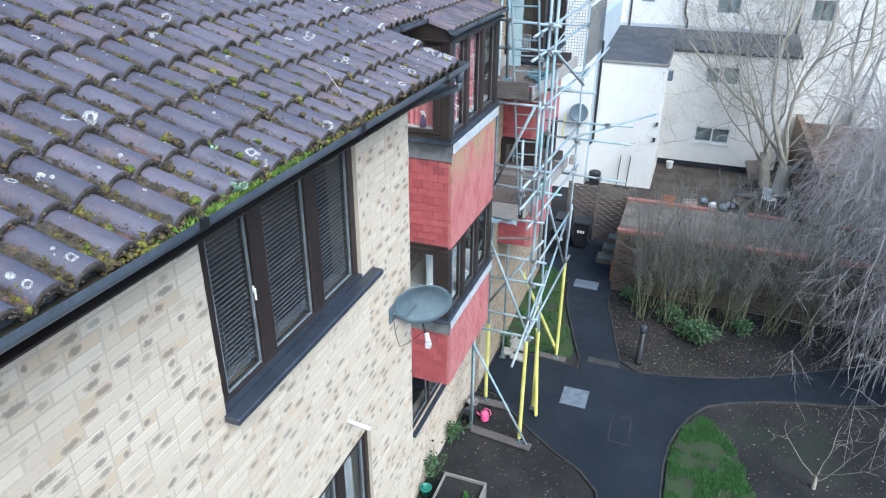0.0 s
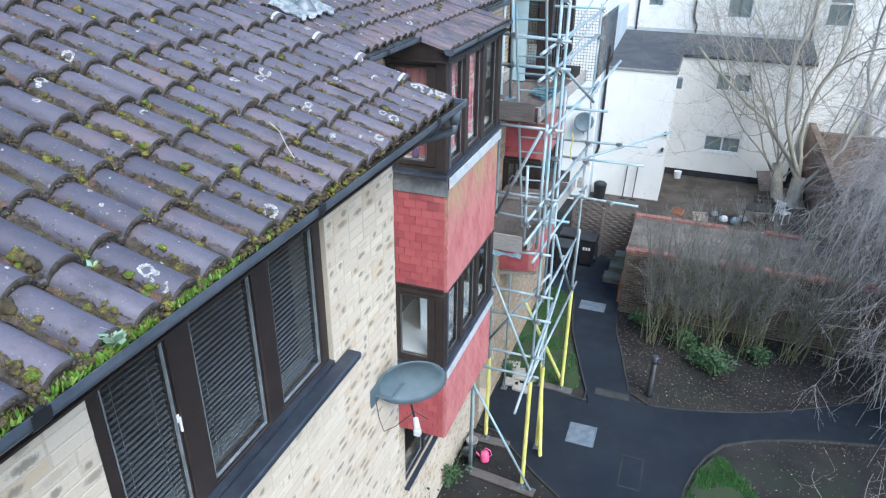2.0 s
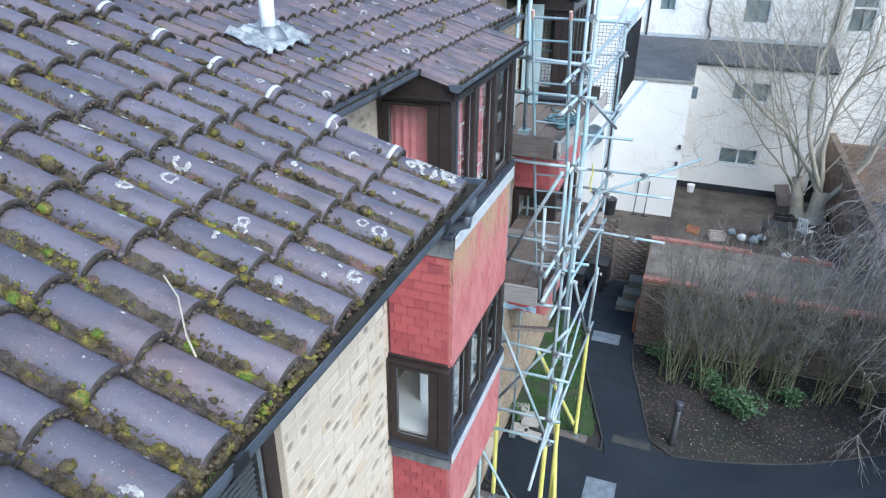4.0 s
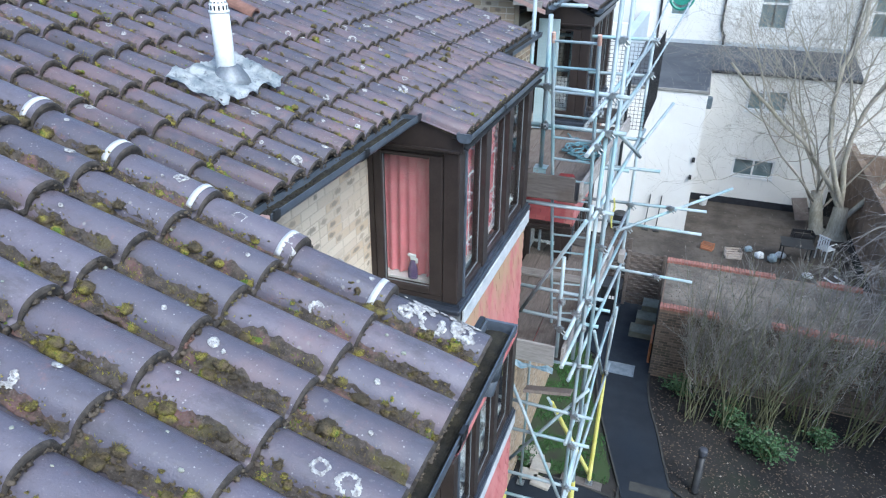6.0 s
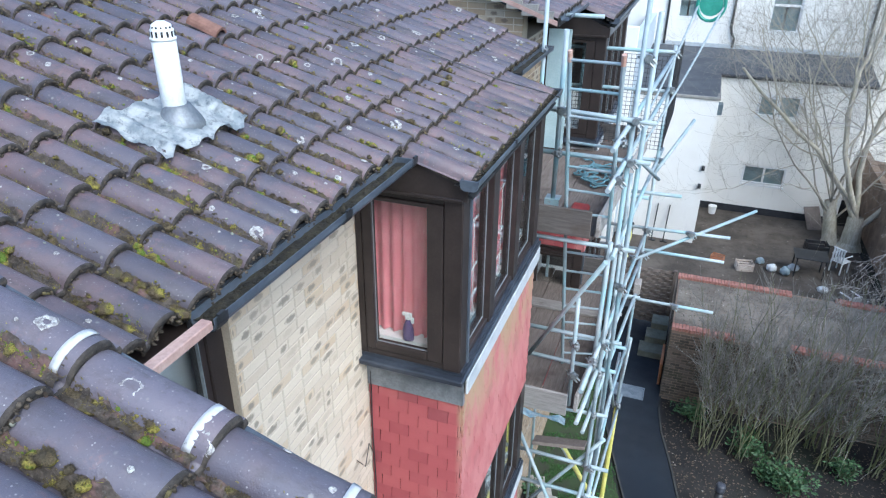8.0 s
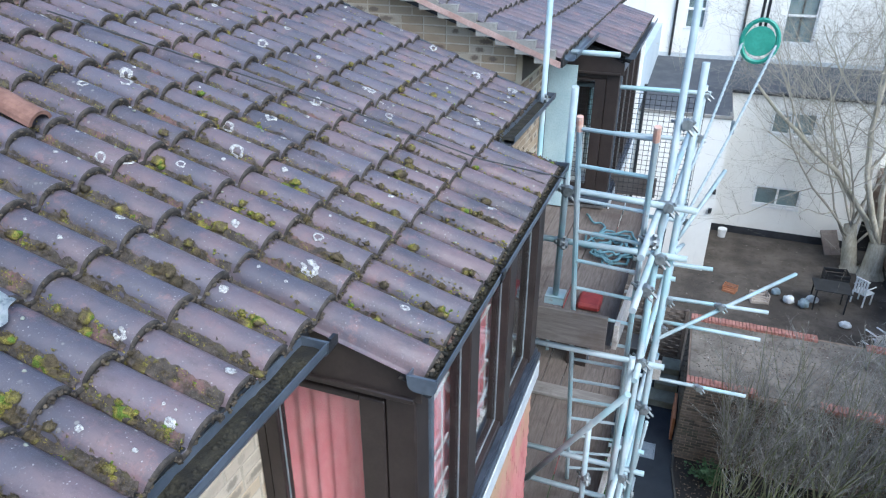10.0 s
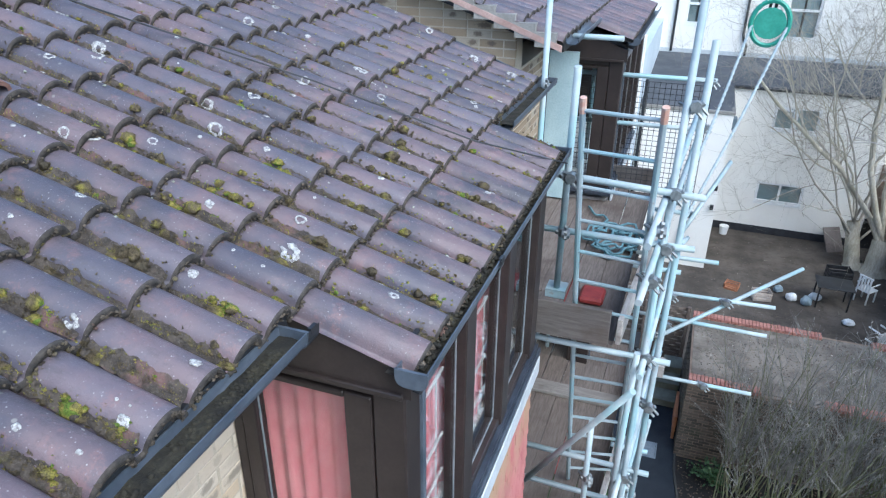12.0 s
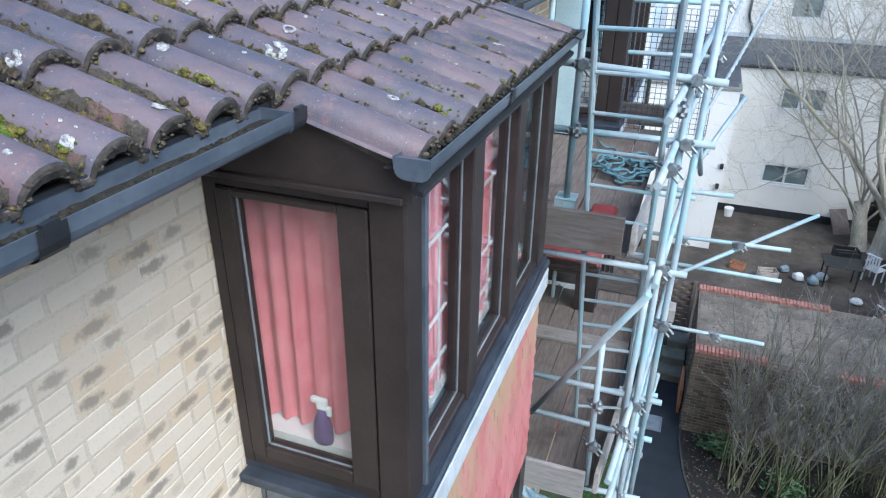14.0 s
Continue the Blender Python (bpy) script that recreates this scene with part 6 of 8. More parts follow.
rough_bricks(w_side, Matrix(((-1, 0, 0, GX0), (0, -1, 0, GY1), (0, 0, 1, 0), (0, 0, 0, 1))), GY1 - GY0, 0.0, GZ, 22, WALLBRICK)
k = Mat("mossy_flat_roof", 0.95, 0.0, 0.15)
c = k.mix(k.ramp(k.noise(1.4, 6.0, 0.7), 0.35, 0.65), (0.115, 0.101, 0.088), (0.205, 0.181, 0.157))
k.colour(k.mix(k.ramp(k.noise(5.0, 6.0, 0.7), 0.5, 0.7, 0.0, 0.7), c, (0.07, 0.07, 0.045)))
k.bump(k.noise(30.0, 5.0), 0.6, 0.02)
part("flat_roof", boxes((GX0 + 0.05, GX1, GY0 + 0.1, GY1 - 0.1, GZ - 0.1, GZ + 0.02)), k.m, shed, "mossy grey-brown flat roof")
cop = bmesh.new()
box(cop, 0, 0.068, 0, 0.225, 0, 0.085, bevel=0.008)
cop_me = mesh_of(cop, "coping_brick", REDBRICK)
r = random.Random(9)
for i in range(150):
    x = GX0 + 0.0765 * i
    gap = noise.noise(Vector((x * 0.7, 0, 2)))
    if gap > -0.12:
        child("coping_brick", cop_me, shed, Matrix.Translation((x - GX0 + GX0 - shed.location.x, GY0 - 0.02 - shed.location.y, GZ + r.uniform(0, 0.012))))
    if noise.noise(Vector((x * 0.5, 5, 2))) > -0.1:
        child("coping_brick", cop_me, shed, Matrix.Translation((x - shed.location.x, GY1 - 0.2 - shed.location.y, GZ + r.uniform(0, 0.012))))
yard = Mat("garden_yard", 0.95, 0.0, 0.2)
c = yard.mix(yard.ramp(yard.noise(0.8, 5.0), 0.35, 0.68), (0.062, 0.053, 0.046), (0.125, 0.108, 0.092))
yard.colour(yard.mix(yard.ramp(yard.noise(5.0, 6.0, 0.7), 0.5, 0.72, 0.0, 0.7), c, (0.040, 0.034, 0.030)))
yard.bump(yard.noise(14.0, 6.0, 0.75), 0.8, 0.04)
single("garden_paving", boxes((-0.6, 7.6, 14.7, HY_YARD, -0.06, 0.006), (1.7, 7.6, 13.22, 14.7, -0.06, 0.006)), yard.m, "worn grey-brown yard behind the outbuilding", "paving", kind="structure")
# orange board and steps by the outbuilding
single("door_board", boxes((1.60, 1.66, 10.9, 11.85, 0.0, 0.62), bevel=0.006), TERRACOTTA, "orange timber board standing against the brick side", "board")
for i, (x0, x1, y0, y1, h) in enumerate(((1.0, 1.62, 12.0, 12.5, 0.18), (1.12, 1.66, 12.45, 12.95, 0.36), (1.22, 1.66, 12.9, 13.4, 0.54))):
    single("garden_step", boxes((x0, x1, y0, y1, -0.05, h), bevel=0.015), plain("mossy_step_%d" % i, (0.13, 0.135, 0.11), (0.20, 0.21, 0.17), 4.0, 0.95), "mossy stone step beside the outbuilding", "step", "garden steps", "structure")


def woven_fence(x0, x1, y, z1):
    t = thing("woven_fence", "dark woven timber fence panel", "fence", at=(x0, y, 0))
    for x in (x0, x1):
        part("post", boxes((x - 0.045, x + 0.045, y - 0.045, y + 0.045, -0.1, z1 + 0.05), bevel=0.006), BOARD, t)
    n = int(z1 / 0.095)
    for i in range(n):
        bm = bmesh.new()
        z = 0.06 + i * 0.095
        m = 12
        rows = []
        for j in range(m + 1):
            x = x0 + (x1 - x0) * j / m
            o = 0.022 * math.sin(j * math.pi / 2 + (i % 2) * math.pi)
            rows.append([bm.verts.new((x, y + o - 0.005, z)), bm.verts.new((x, y + o + 0.005, z)), bm.verts.new((x, y + o + 0.005, z + 0.088)), bm.verts.new((x, y + o - 0.005, z + 0.088))])
        for a, b in zip(rows, rows[1:]):
            for q in range(4):
                bm.faces.new((a[q], a[(q + 1) % 4], b[(q + 1) % 4], b[q]))
        part("slat", bm, BOARD, t)


woven_fence(0.62, 1.62, 13.75, 1.75)
woven_fence(-0.5, 0.58, 14.6, 1.75)


def wheelie_bin(x, y, label):
    t = thing("wheelie_bin", label, "bin", "bins by the fence", at=(x, y, 0))
    bm = bmesh.new()
    lo = [(x - 0.2, y - 0.24), (x + 0.2, y - 0.24), (x + 0.2, y + 0.24), (x - 0.2, y + 0.24)]
    hi = [(x - 0.27, y - 0.32), (x + 0.27, y - 0.32), (x + 0.27, y + 0.3), (x - 0.27, y + 0.3)]
    a = [bm.verts.new((*p, 0.06)) for p in lo]
    b = [bm.verts.new((*p, 0.96)) for p in hi]
    bm.faces.new(a[::-1])
    bm.faces.new(b)
    for i in range(4):
        bm.faces.new((a[i], a[(i + 1) % 4], b[(i + 1) % 4], b[i]))
    part("body", bm, BLACK, t)
    bm = bmesh.new()
    box(bm, x - 0.29, x + 0.29, y - 0.36, y + 0.32, 0.965, 1.03, bevel=0.02)
    part("lid", bm, BLACK, t)
    bm = bmesh.new()
    tube(bm, (x - 0.27, y + 0.36, 0.97), (x + 0.27, y + 0.36, 0.97), 0.018, sides=8)
    part("handle", bm, BLACK, t)
    for sx in (-0.25, 0.25):
        bm = bmesh.new()
        tube(bm, (x + sx - 0.03, y + 0.22, 0.1), (x + sx + 0.03, y + 0.22, 0.1), 0.1, sides=14)
        part("wheel", bm, BLACK, t)
    bm = bmesh.new()
    for i in range(3):
        box(bm, x - 0.12 + 0.09 * i, x - 0.06 + 0.09 * i, y - 0.305, y - 0.296, 0.62, 0.72)
    part("number_mark", bm, WHITEPVC, t, "worn pale marks")


for x, y in ((-0.35, 13.2), (0.3, 13.1), (-0.3, 12.3)):
    wheelie_bin(x, y, "black plastic wheelie bin with pale marks")


def bollard(x, y):
    t = thing("bollard", "black round bollard with a collar and flat cap", "bollard", at=(x, y, 0))
    bm = bmesh.new()
    lathe(bm, [(0.088, -0.03), (0.088, 0.04), (0.078, 0.06), (0.078, 0.93)], (x, y, 0), 20)
    part("post", bm, BLACK, t, "", True)
    bm = bmesh.new()
    lathe(bm, [(0.064, 0.93), (0.064, 0.985), (0.066, 0.99)], (x, y, 0), 20)
    part("neck", bm, BLACK, t)
    bm = bmesh.new()
    lathe(bm, [(0.088, 0.985), (0.092, 1.0), (0.092, 1.09), (0.083, 1.12), (0.05, 1.135)], (x, y, 0), 20)
    part("cap", bm, plain("grey_cap", (0.03, 0.034, 0.045), (0.07, 0.075, 0.09), 8.0, 0.5), t, "", True)


bollard(2.95, 6.68)


def planter(x0, x1, y0, y1, h):
    t = thing("planter", "grey square planter with dark soil and a small seedling", "planter", at=((x0 + x1) / 2, (y0 + y1) / 2, 0))
    w = 0.035
    for a, b, c, d in ((x0, x1, y0, y0 + w), (x0, x1, y1 - w, y1), (x0, x0 + w, y0 + w, y1 - w), (x1 - w, x1, y0 + w, y1 - w)):
        part("side", boxes((a, b, c, d, 0.0, h), bevel=0.006), CONCRETE, t)
    part("soil", boxes((x0 + w, x1 - w, y0 + w, y1 - w, h - 0.12, h - 0.07)), SOIL, t, "dark potting soil")
    verts, faces = [], []
    r = random.Random(8)
    for _ in range(40):
        a, hgt = r.uniform(0, 6.283), r.uniform(0.08, 0.22)
        cx, cy = x1 - 0.22 + r.uniform(-0.05, 0.05), y0 + 0.25 + r.uniform(-0.06, 0.06)
        n = len(verts)
        verts += [(cx, cy, h - 0.07), (cx + 0.05 * math.cos(a), cy + 0.05 * math.sin(a), h - 0.07 + hgt), (cx + 0.07 * math.cos(a + 0.5), cy + 0.07 * math.sin(a + 0.5), h - 0.07 + hgt * 0.9)]
        faces.append((n, n + 1, n + 2))
    me = bpy.data.meshes.new("seedling")
    me.from_pydata(verts, [], faces)
    me.materials.append(GRASS)
    o = new("seedling", me)
    o.parent = t
    o.matrix_parent_inverse = t.matrix_world.inverted()


planter(-0.33, 0.55, 0.05, 0.83, 0.42)


def watering_can(x, y):
    t = thing("watering_can", "pink plastic watering can on the ground", "watering can", at=(x, y, 0))
    bm = bmesh.new()
    lathe(bm, [(0.10, 0.0), (0.105, 0.03), (0.09, 0.2), (0.06, 0.24)], (x, y, 0.0), 14)
    part("body", bm, PINK, t, "", True)
    bm = bmesh.new()
    path_tube(bm, [(x - 0.08, y, 0.06), (x - 0.17, y - 0.02, 0.16), (x - 0.24, y - 0.03, 0.27)], [0.026, 0.018, 0.014], 8)
    part("spout", bm, PINK, t, "", True)
    bm = bmesh.new()
    path_tube(bm, [(x + 0.08, y, 0.1), (x + 0.15, y, 0.18), (x + 0.12, y, 0.3), (x + 0.02, y, 0.34), (x - 0.04, y, 0.25)], 0.012, 6)
    part("handle", bm, PINK, t, "", True)


watering_can(-0.18, 3.1)


def pot(x, y, r0, h, material, label):
    bm = bmesh.new()
    lathe(bm, [(r0 * 0.7, 0), (r0 * 0.95, h * 0.85), (r0 * 1.05, h * 0.86), (r0 * 1.05, h), (r0 * 0.9, h), (r0 * 0.85, h * 0.85)], (x, y, 0), 16)
    single("plant_pot", bm, material, label, "plant pot", "plant pots", smooth=True)


pot(-0.5, 2.95, 0.16, 0.28, BLACK, "black plastic plant pot by the wall")
pot(-0.55, 3.35, 0.13, 0.24, CONCRETE, "grey plant pot by the wall")
pot(-0.62, 0.5, 0.12, 0.2, GREENPLASTIC, "green plastic plant pot by the planter")
for i, (x, y, a, z) in enumerate(((-0.35, 5.9, 0.1, 0.0), (-0.05, 5.75, -0.15, 0.0), (-0.3, 6.35, 0.3, 0.0), (-0.15, 6.1, 0.0, 0.085), (-0.5, 6.6, 0.2, 0.0))):
    bm = bmesh.new()
    box(bm, x - 0.2, x + 0.2, y - 0.14, y + 0.14, z, z + 0.08, bevel=0.012)
    bmesh.ops.rotate(bm, verts=bm.verts, cent=(x, y, 0), matrix=Matrix.Rotation(a, 3, "Z"))
    single("paving_slab", bm, plain("pale_slab_%d" % i, (0.30, 0.28, 0.25), (0.42, 0.40, 0.36), 5.0, 0.9), "loose pale paving slab lying by the wall", "slab", "loose slabs")


def garden_chair(x, y, a, tilt, lift):
    t = thing("garden_chair", "white plastic garden chair beside the dark table", "chair", "garden chairs", at=(x, y, 0))
    m = Matrix.Translation((x, y, lift)) @ Matrix.Rotation(a, 4, "Z") @ Matrix.Rotation(tilt, 4, "X")

    def bit(nm, *d):
        bm = bmesh.new()
        box(bm, *d, bevel=0.008)
        bm.transform(m)
        part(nm, bm, WHITEPVC, t)

    bit("seat", -0.22, 0.22, -0.22, 0.22, 0.40, 0.43)
    for sx in (-0.21, 0.17):
        for sy in (-0.21, 0.17):
            bit("leg", sx, sx + 0.04, sy, sy + 0.04, 0.0, 0.4)
    for i in range(5):
        bit("back_slat", -0.2 + 0.085 * i, -0.14 + 0.085 * i, 0.19, 0.215, 0.43, 0.85)
    bit("back_rail", -0.22, 0.22, 0.185, 0.22, 0.85, 0.9)
    for sx in (-0.24, 0.2):
        bit("armrest", sx, sx + 0.04, -0.2, 0.2, 0.62, 0.65)


garden_chair(6.55, 17.0, 0.6 + radians(180), radians(-90), 0.225)
garden_chair(6.7, 19.2, 2.4, 0.0, 0.0)
tb = thing("garden_table", "dark square garden table among the chairs", "table", at=(5.7, 18.6, 0))
part("tabletop", boxes((5.2, 6.2, 18.2, 19.0, 0.70, 0.73), bevel=0.006), BLACK, tb)
for sx in (5.26, 6.1):
    for sy in (18.26, 18.9):
        part("leg", boxes((sx, sx + 0.04, sy, sy + 0.04, 0, 0.7)), BLACK, tb)
bm = bmesh.new()
lathe(bm, [(0.13, 0), (0.16, 0.3), (0.165, 0.3), (0.165, 0.32), (0.14, 0.32)], (2.7, 22.8, 0.0), 16)
single("bucket", bm, WHITEPVC, "white bucket by the house wall", "bucket")



def sack(x, y, w, d, h, seed, material, label):
    """A slumped filled bag."""
    r = random.Random(seed)
    bm = bmesh.new()
    bmesh.ops.create_icosphere(bm, subdivisions=3, radius=1.0)
    for v in bm.verts:
        k = 1 + 0.28 * noise.noise(v.co * 1.7 + Vector((seed, 0, 0))) + 0.10 * noise.noise(v.co * 5 + Vector((0, seed, 0)))
        v.co = Vector((x + v.co.x * w * k, y + v.co.y * d * k, max(0.005, h * 0.55 + v.co.z * h * 0.6 * k)))
    single("sack", bm, material, label, "sack", "sacks in the yard", smooth=True)


PALEBAG = plain("pale_plastic_bag", (0.55, 0.58, 0.60), (0.74, 0.76, 0.77), 7.0, 0.5, fine=30.0)
BLUEBAG = plain("blue_grey_bag", (0.16, 0.22, 0.26), (0.27, 0.33, 0.36), 7.0, 0.5, fine=30.0)
for i, (x, y, w, d, h, mt) in enumerate(((4.62, 18.45, 0.17, 0.13, 0.22, PALEBAG), (5.02, 18.3, 0.15, 0.15, 0.26, BLUEBAG), (5.32, 18.75, 0.18, 0.13, 0.2, PALEBAG), (4.3, 18.9, 0.14, 0.14, 0.18, BLUEBAG), (6.05, 17.5, 0.15, 0.12, 0.18, PALEBAG))):
    sack(x, y, w, d, h, 3 + i, mt, "pale slumped plastic sack on the yard" if mt is PALEBAG else "blue-grey slumped plastic sack on the yard")


def crate(x, y, w, d, h, a, material, label):
    """An open slatted box."""
    t = thing("crate", label, "crate", "crates in the yard", at=(x, y, 0))
    m = Matrix.Translation((x, y, 0)) @ Matrix.Rotation(a, 4, "Z")

    def bit(nm, *dims):
        bm = boxes(dims, bevel=0.006)
        bm.transform(m)
        part(nm, bm, material, t)

    bit("base", -w, w, -d, d, 0.0, 0.03)
    for sx in (-w, w - 0.025):
        for sy in (-d, d - 0.025):
            bit("corner_post", sx, sx + 0.025, sy, sy + 0.025, 0.03, h)
    for j in range(3):
        z = 0.04 + j * (h - 0.04) / 3
        z1 = z + (h - 0.04) / 3 - 0.02
        bit("slat", -w + 0.03, w - 0.03, -d - 0.012, -d, z, z1)
        bit("slat", -w + 0.03, w - 0.03, d, d + 0.012, z, z1)
        bit("slat", -w - 0.012, -w, -d + 0.03, d - 0.03, z, z1)
        bit("slat", w, w + 0.012, -d + 0.03, d - 0.03, z, z1)


crate(3.78, 18.25, 0.26, 0.18, 0.3, 0.2, plain("faded_pale_timber", (0.42, 0.35, 0.30), (0.56, 0.50, 0.45), 6.0, 0.85), "pale slatted crate standing on the yard")
crate(2.95, 18.6, 0.2, 0.15, 0.22, -0.3, TERRACOTTA, "orange-brown slatted crate on the yard")
crate(6.1, 20.2, 0.34, 0.26, 0.5, 0.1, BLACK, "dark slatted crate by the tree")
bm = boxes((-0.3, 0.3, -0.02, 0.02, 0.0, 0.9), bevel=0.006)
bm.transform(Matrix.Translation((6.35, 22.55, 0.0)) @ Matrix.Rotation(radians(24), 4, "Z") @ Matrix.Rotation(radians(-38), 4, "X"))
single("leaning_board", bm, BOARD, "grey-brown board leaning by the house wall", "board")

# ---- house beyond the garden ----
HY, HL, HU = 23.3, 19.7, 26.2


def sash(parent, x0, x1, y, z0, z1, split=True, ajar=False):
    """A white framed window that faces -y, under its wall."""
    w = part("window", boxes((x0 - 0.02, x1 + 0.02, y - 0.09, y - 0.012, z0 - 0.07, z0 - 0.0), bevel=0.006), WHITEPVC, parent, "white framed window")
    f = 0.08
    for a, b, c, d in ((x0, x1, z0, z0 + f), (x0, x1, z1 - f, z1), (x0, x0 + f, z0 + f, z1 - f), (x1 - f, x1, z0 + f, z1 - f)):
        part("window_frame", boxes((a, b, y - 0.03, y + 0.03, c, d), bevel=0.004), WHITEPVC, w)
    if split:
        mid = (x0 + x1) / 2
        part("mullion", boxes((mid - 0.035, mid + 0.035, y - 0.035, y + 0.03, z0 + f, z1 - f)), WHITEPVC, w)
    bm = bmesh.new()
    box(bm, x0 + f, x1 - f, y - 0.002, y + 0.004, z0 + f, z1 - f)
    pane = part("pane", bm, GLASS, w)
    pane.visible_shadow = False
    # added panels behind the pane; their teal imitates the reflected sky
    part("curtain", boxes(((x0 + x1) / 2 + 0.04, x1 - f, y + 0.07, y + 0.09, z0, z1), (x0 + f, (x0 + x1) / 2 - 0.02, y + 0.12, y + 0.14, z0, z1)), SKYPANEL, w)
    if ajar:
        bm = bmesh.new()
        ww = (x1 - x0) / 2 - 0.04
        for a, b, c, d in ((0, ww, z0 + 0.03, z0 + 0.09), (0, ww, z1 - 0.09, z1 - 0.03), (0, 0.06, z0 + 0.09, z1 - 0.09), (ww - 0.06, ww, z0 + 0.09, z1 - 0.09)):
            box(bm, a, b, -0.02, 0.02, c, d)
        bm.transform(Matrix.Translation((x0 + 0.03, y - 0.05, 0)) @ Matrix.Rotation(radians(-32), 4, "Z"))
        part("casement", bm, WHITEPVC, w, "window casement standing ajar")


house = thing("house", "white rendered house with grey felt roofs and white windows", "house", at=(4.0, HY, 0))
HH = [(3.55, 5.0, 3.85, 4.68), (3.52, 5.05, 1.22, 1.97)]
bm = bmesh.new()
wall_cells(bm, "y", HY, 0.25, 2.10, 7.1, 0.28, 5.22, HH)
part("wall", bm, RENDERWHITE, house)
# dark band along the foot of the front wall
part("base_band", boxes((1.9, 7.12, HY - 0.015, HY + 0.2, -0.2, 0.28)), plain("dark_base_band", (0.02, 0.021, 0.026), (0.04, 0.042, 0.05), 3.0, 0.8), house, "dark band along the foot of the wall")
part("side_wall", boxes((6.85, 7.1, HY + 0.25, HU, -0.1, 5.22)), RENDERWHITE, house)
sash(house, 3.55, 5.0, HY + 0.06, 3.85, 4.68, True, True)
sash(house, 3.52, 5.05, HY + 0.06, 1.22, 1.97)
part("room", boxes((2.2, 6.8, HY + 1.6, HY + 1.7, 0.0, 5.1), (2.2, 6.8, HY + 0.3, HY + 1.6, 2.6, 2.75), (2.2, 2.3, HY + 0.3, HY + 1.6, 0, 5.1), (6.7, 6.8, HY + 0.3, HY + 1.6, 0, 5.1), (2.2, 6.8, HY + 0.3, HY + 1.6, 5.05, 5.12)), ROOM, house)
part("gutter", boxes((2.05, 7.2, HY - 0.1, HY - 0.0, 5.17, 5.26), bevel=0.02), BLACK, house)
# nearer wing
for cell in ((-0.62, 2.10, HL, HL + 0.25, -0.1, 5.14), (1.85, 2.10, HL + 0.25, HY, -0.1, 5.14), (-0.62, -0.37, HL + 0.25, HU, -0.1, 5.14)):
    part("wing_wall", boxes(cell), RENDERWHITE, house)
part("wing_coping", boxes((-0.66, 2.14, HL - 0.04, HL + 0.06, 5.14, 5.24), (2.04, 2.14, HL, HY, 5.14, 5.24), bevel=0.01), CONCRETE, house)


def sloped(x0, x1, y0, y1, z0, z1, th=0.12):
    bm = bmesh.new()
    a = [bm.verts.new(p) for p in ((x0, y0, z0), (x1, y0, z0), (x1, y1, z1), (x0, y1, z1))]
    b = [bm.verts.new(p) for p in ((x0, y0, z0 - th), (x1, y0, z0 - th), (x1, y1, z1 - th), (x0, y1, z1 - th))]
    bm.faces.new(a)
    bm.faces.new(b[::-1])
    for i in range(4):
        bm.faces.new((a[i], a[(i + 1) % 4], b[(i + 1) % 4], b[i]))
    return bm


part("roof", sloped(2.1, 7.25, HY - 0.06, HU, 5.29, 5.72), FELT, house, "grey felt lean-to roof")
part("roof", sloped(-0.62, 2.1, HL + 0.05, HU, 5.2, 5.72), FELT, house, "grey felt lean-to roof")
part("flashing", boxes((-0.62, 7.25, HU - 0.06, HU - 0.02, 5.66, 5.86)), PALELEAD, house)
UH = [(3.55, 4.65, 6.42, 8.4), (0.15, 0.9, 6.75, 8.2), (7.5, 8.5, 6.3, 8.2)]
bm = bmesh.new()
wall_cells(bm, "y", HU, 0.3, -6.0, 13.0, 0.0, 11.5, UH)
part("upper_wall", bm, RENDERWHITE, house)
for x0, x1, z0, z1 in UH:
    sash(house, x0, x1, HU + 0.08, z0, z1, False)
    part("cross_rail", boxes((x0 + 0.05, x1 - 0.05, HU + 0.03, HU + 0.09, (z0 + z1) / 2 - 0.04, (z0 + z1) / 2 + 0.04)), WHITEPVC, house)
part("upper_room", boxes((-5.5, 12.5, HU + 2.5, HU + 2.6, 5.0, 11.0), (-5.5, 12.5, HU + 0.35, HU + 2.5, 6.0, 6.1)), ROOM, house)
part("upper_roof", sloped(-6.2, 13.2, HU - 0.3, HU + 5.0, 11.4, 13.5), FELT, house)
bm = bmesh.new()
path_tube(bm, [(2.25, HU - 0.06, 11.0), (2.25, HU - 0.06, 6.5), (2.3, HU - 0.06, 6.3), (2.42, HU - 0.06, 6.1), (2.42, HU - 0.06, 5.75)], 0.045, 8)
part("downpipe", bm, BLACK, house)
bm = bmesh.new()
path_tube(bm, [(-0.2, HU - 0.06, 11.0), (-0.2, HU - 0.06, 5.75)], 0.045, 8)
part("downpipe", bm, BLACK, house)
bm = bmesh.new()
path_tube(bm, [(7.1, HU - 0.06, 11.0), (7.1, HU - 0.06, 5.75)], 0.045, 8)
part("downpipe", bm, BLACK, house)
bm = bmesh.new()
path_tube(bm, [(-0.50, HL - 0.06, 6.0), (-0.50, HL - 0.06, 2.0), (-0.55, HL - 0.1, 1.8), (-0.85, HL - 0.12, 1.5)], 0.05, 8)
part("downpipe", bm, BLACK, house)
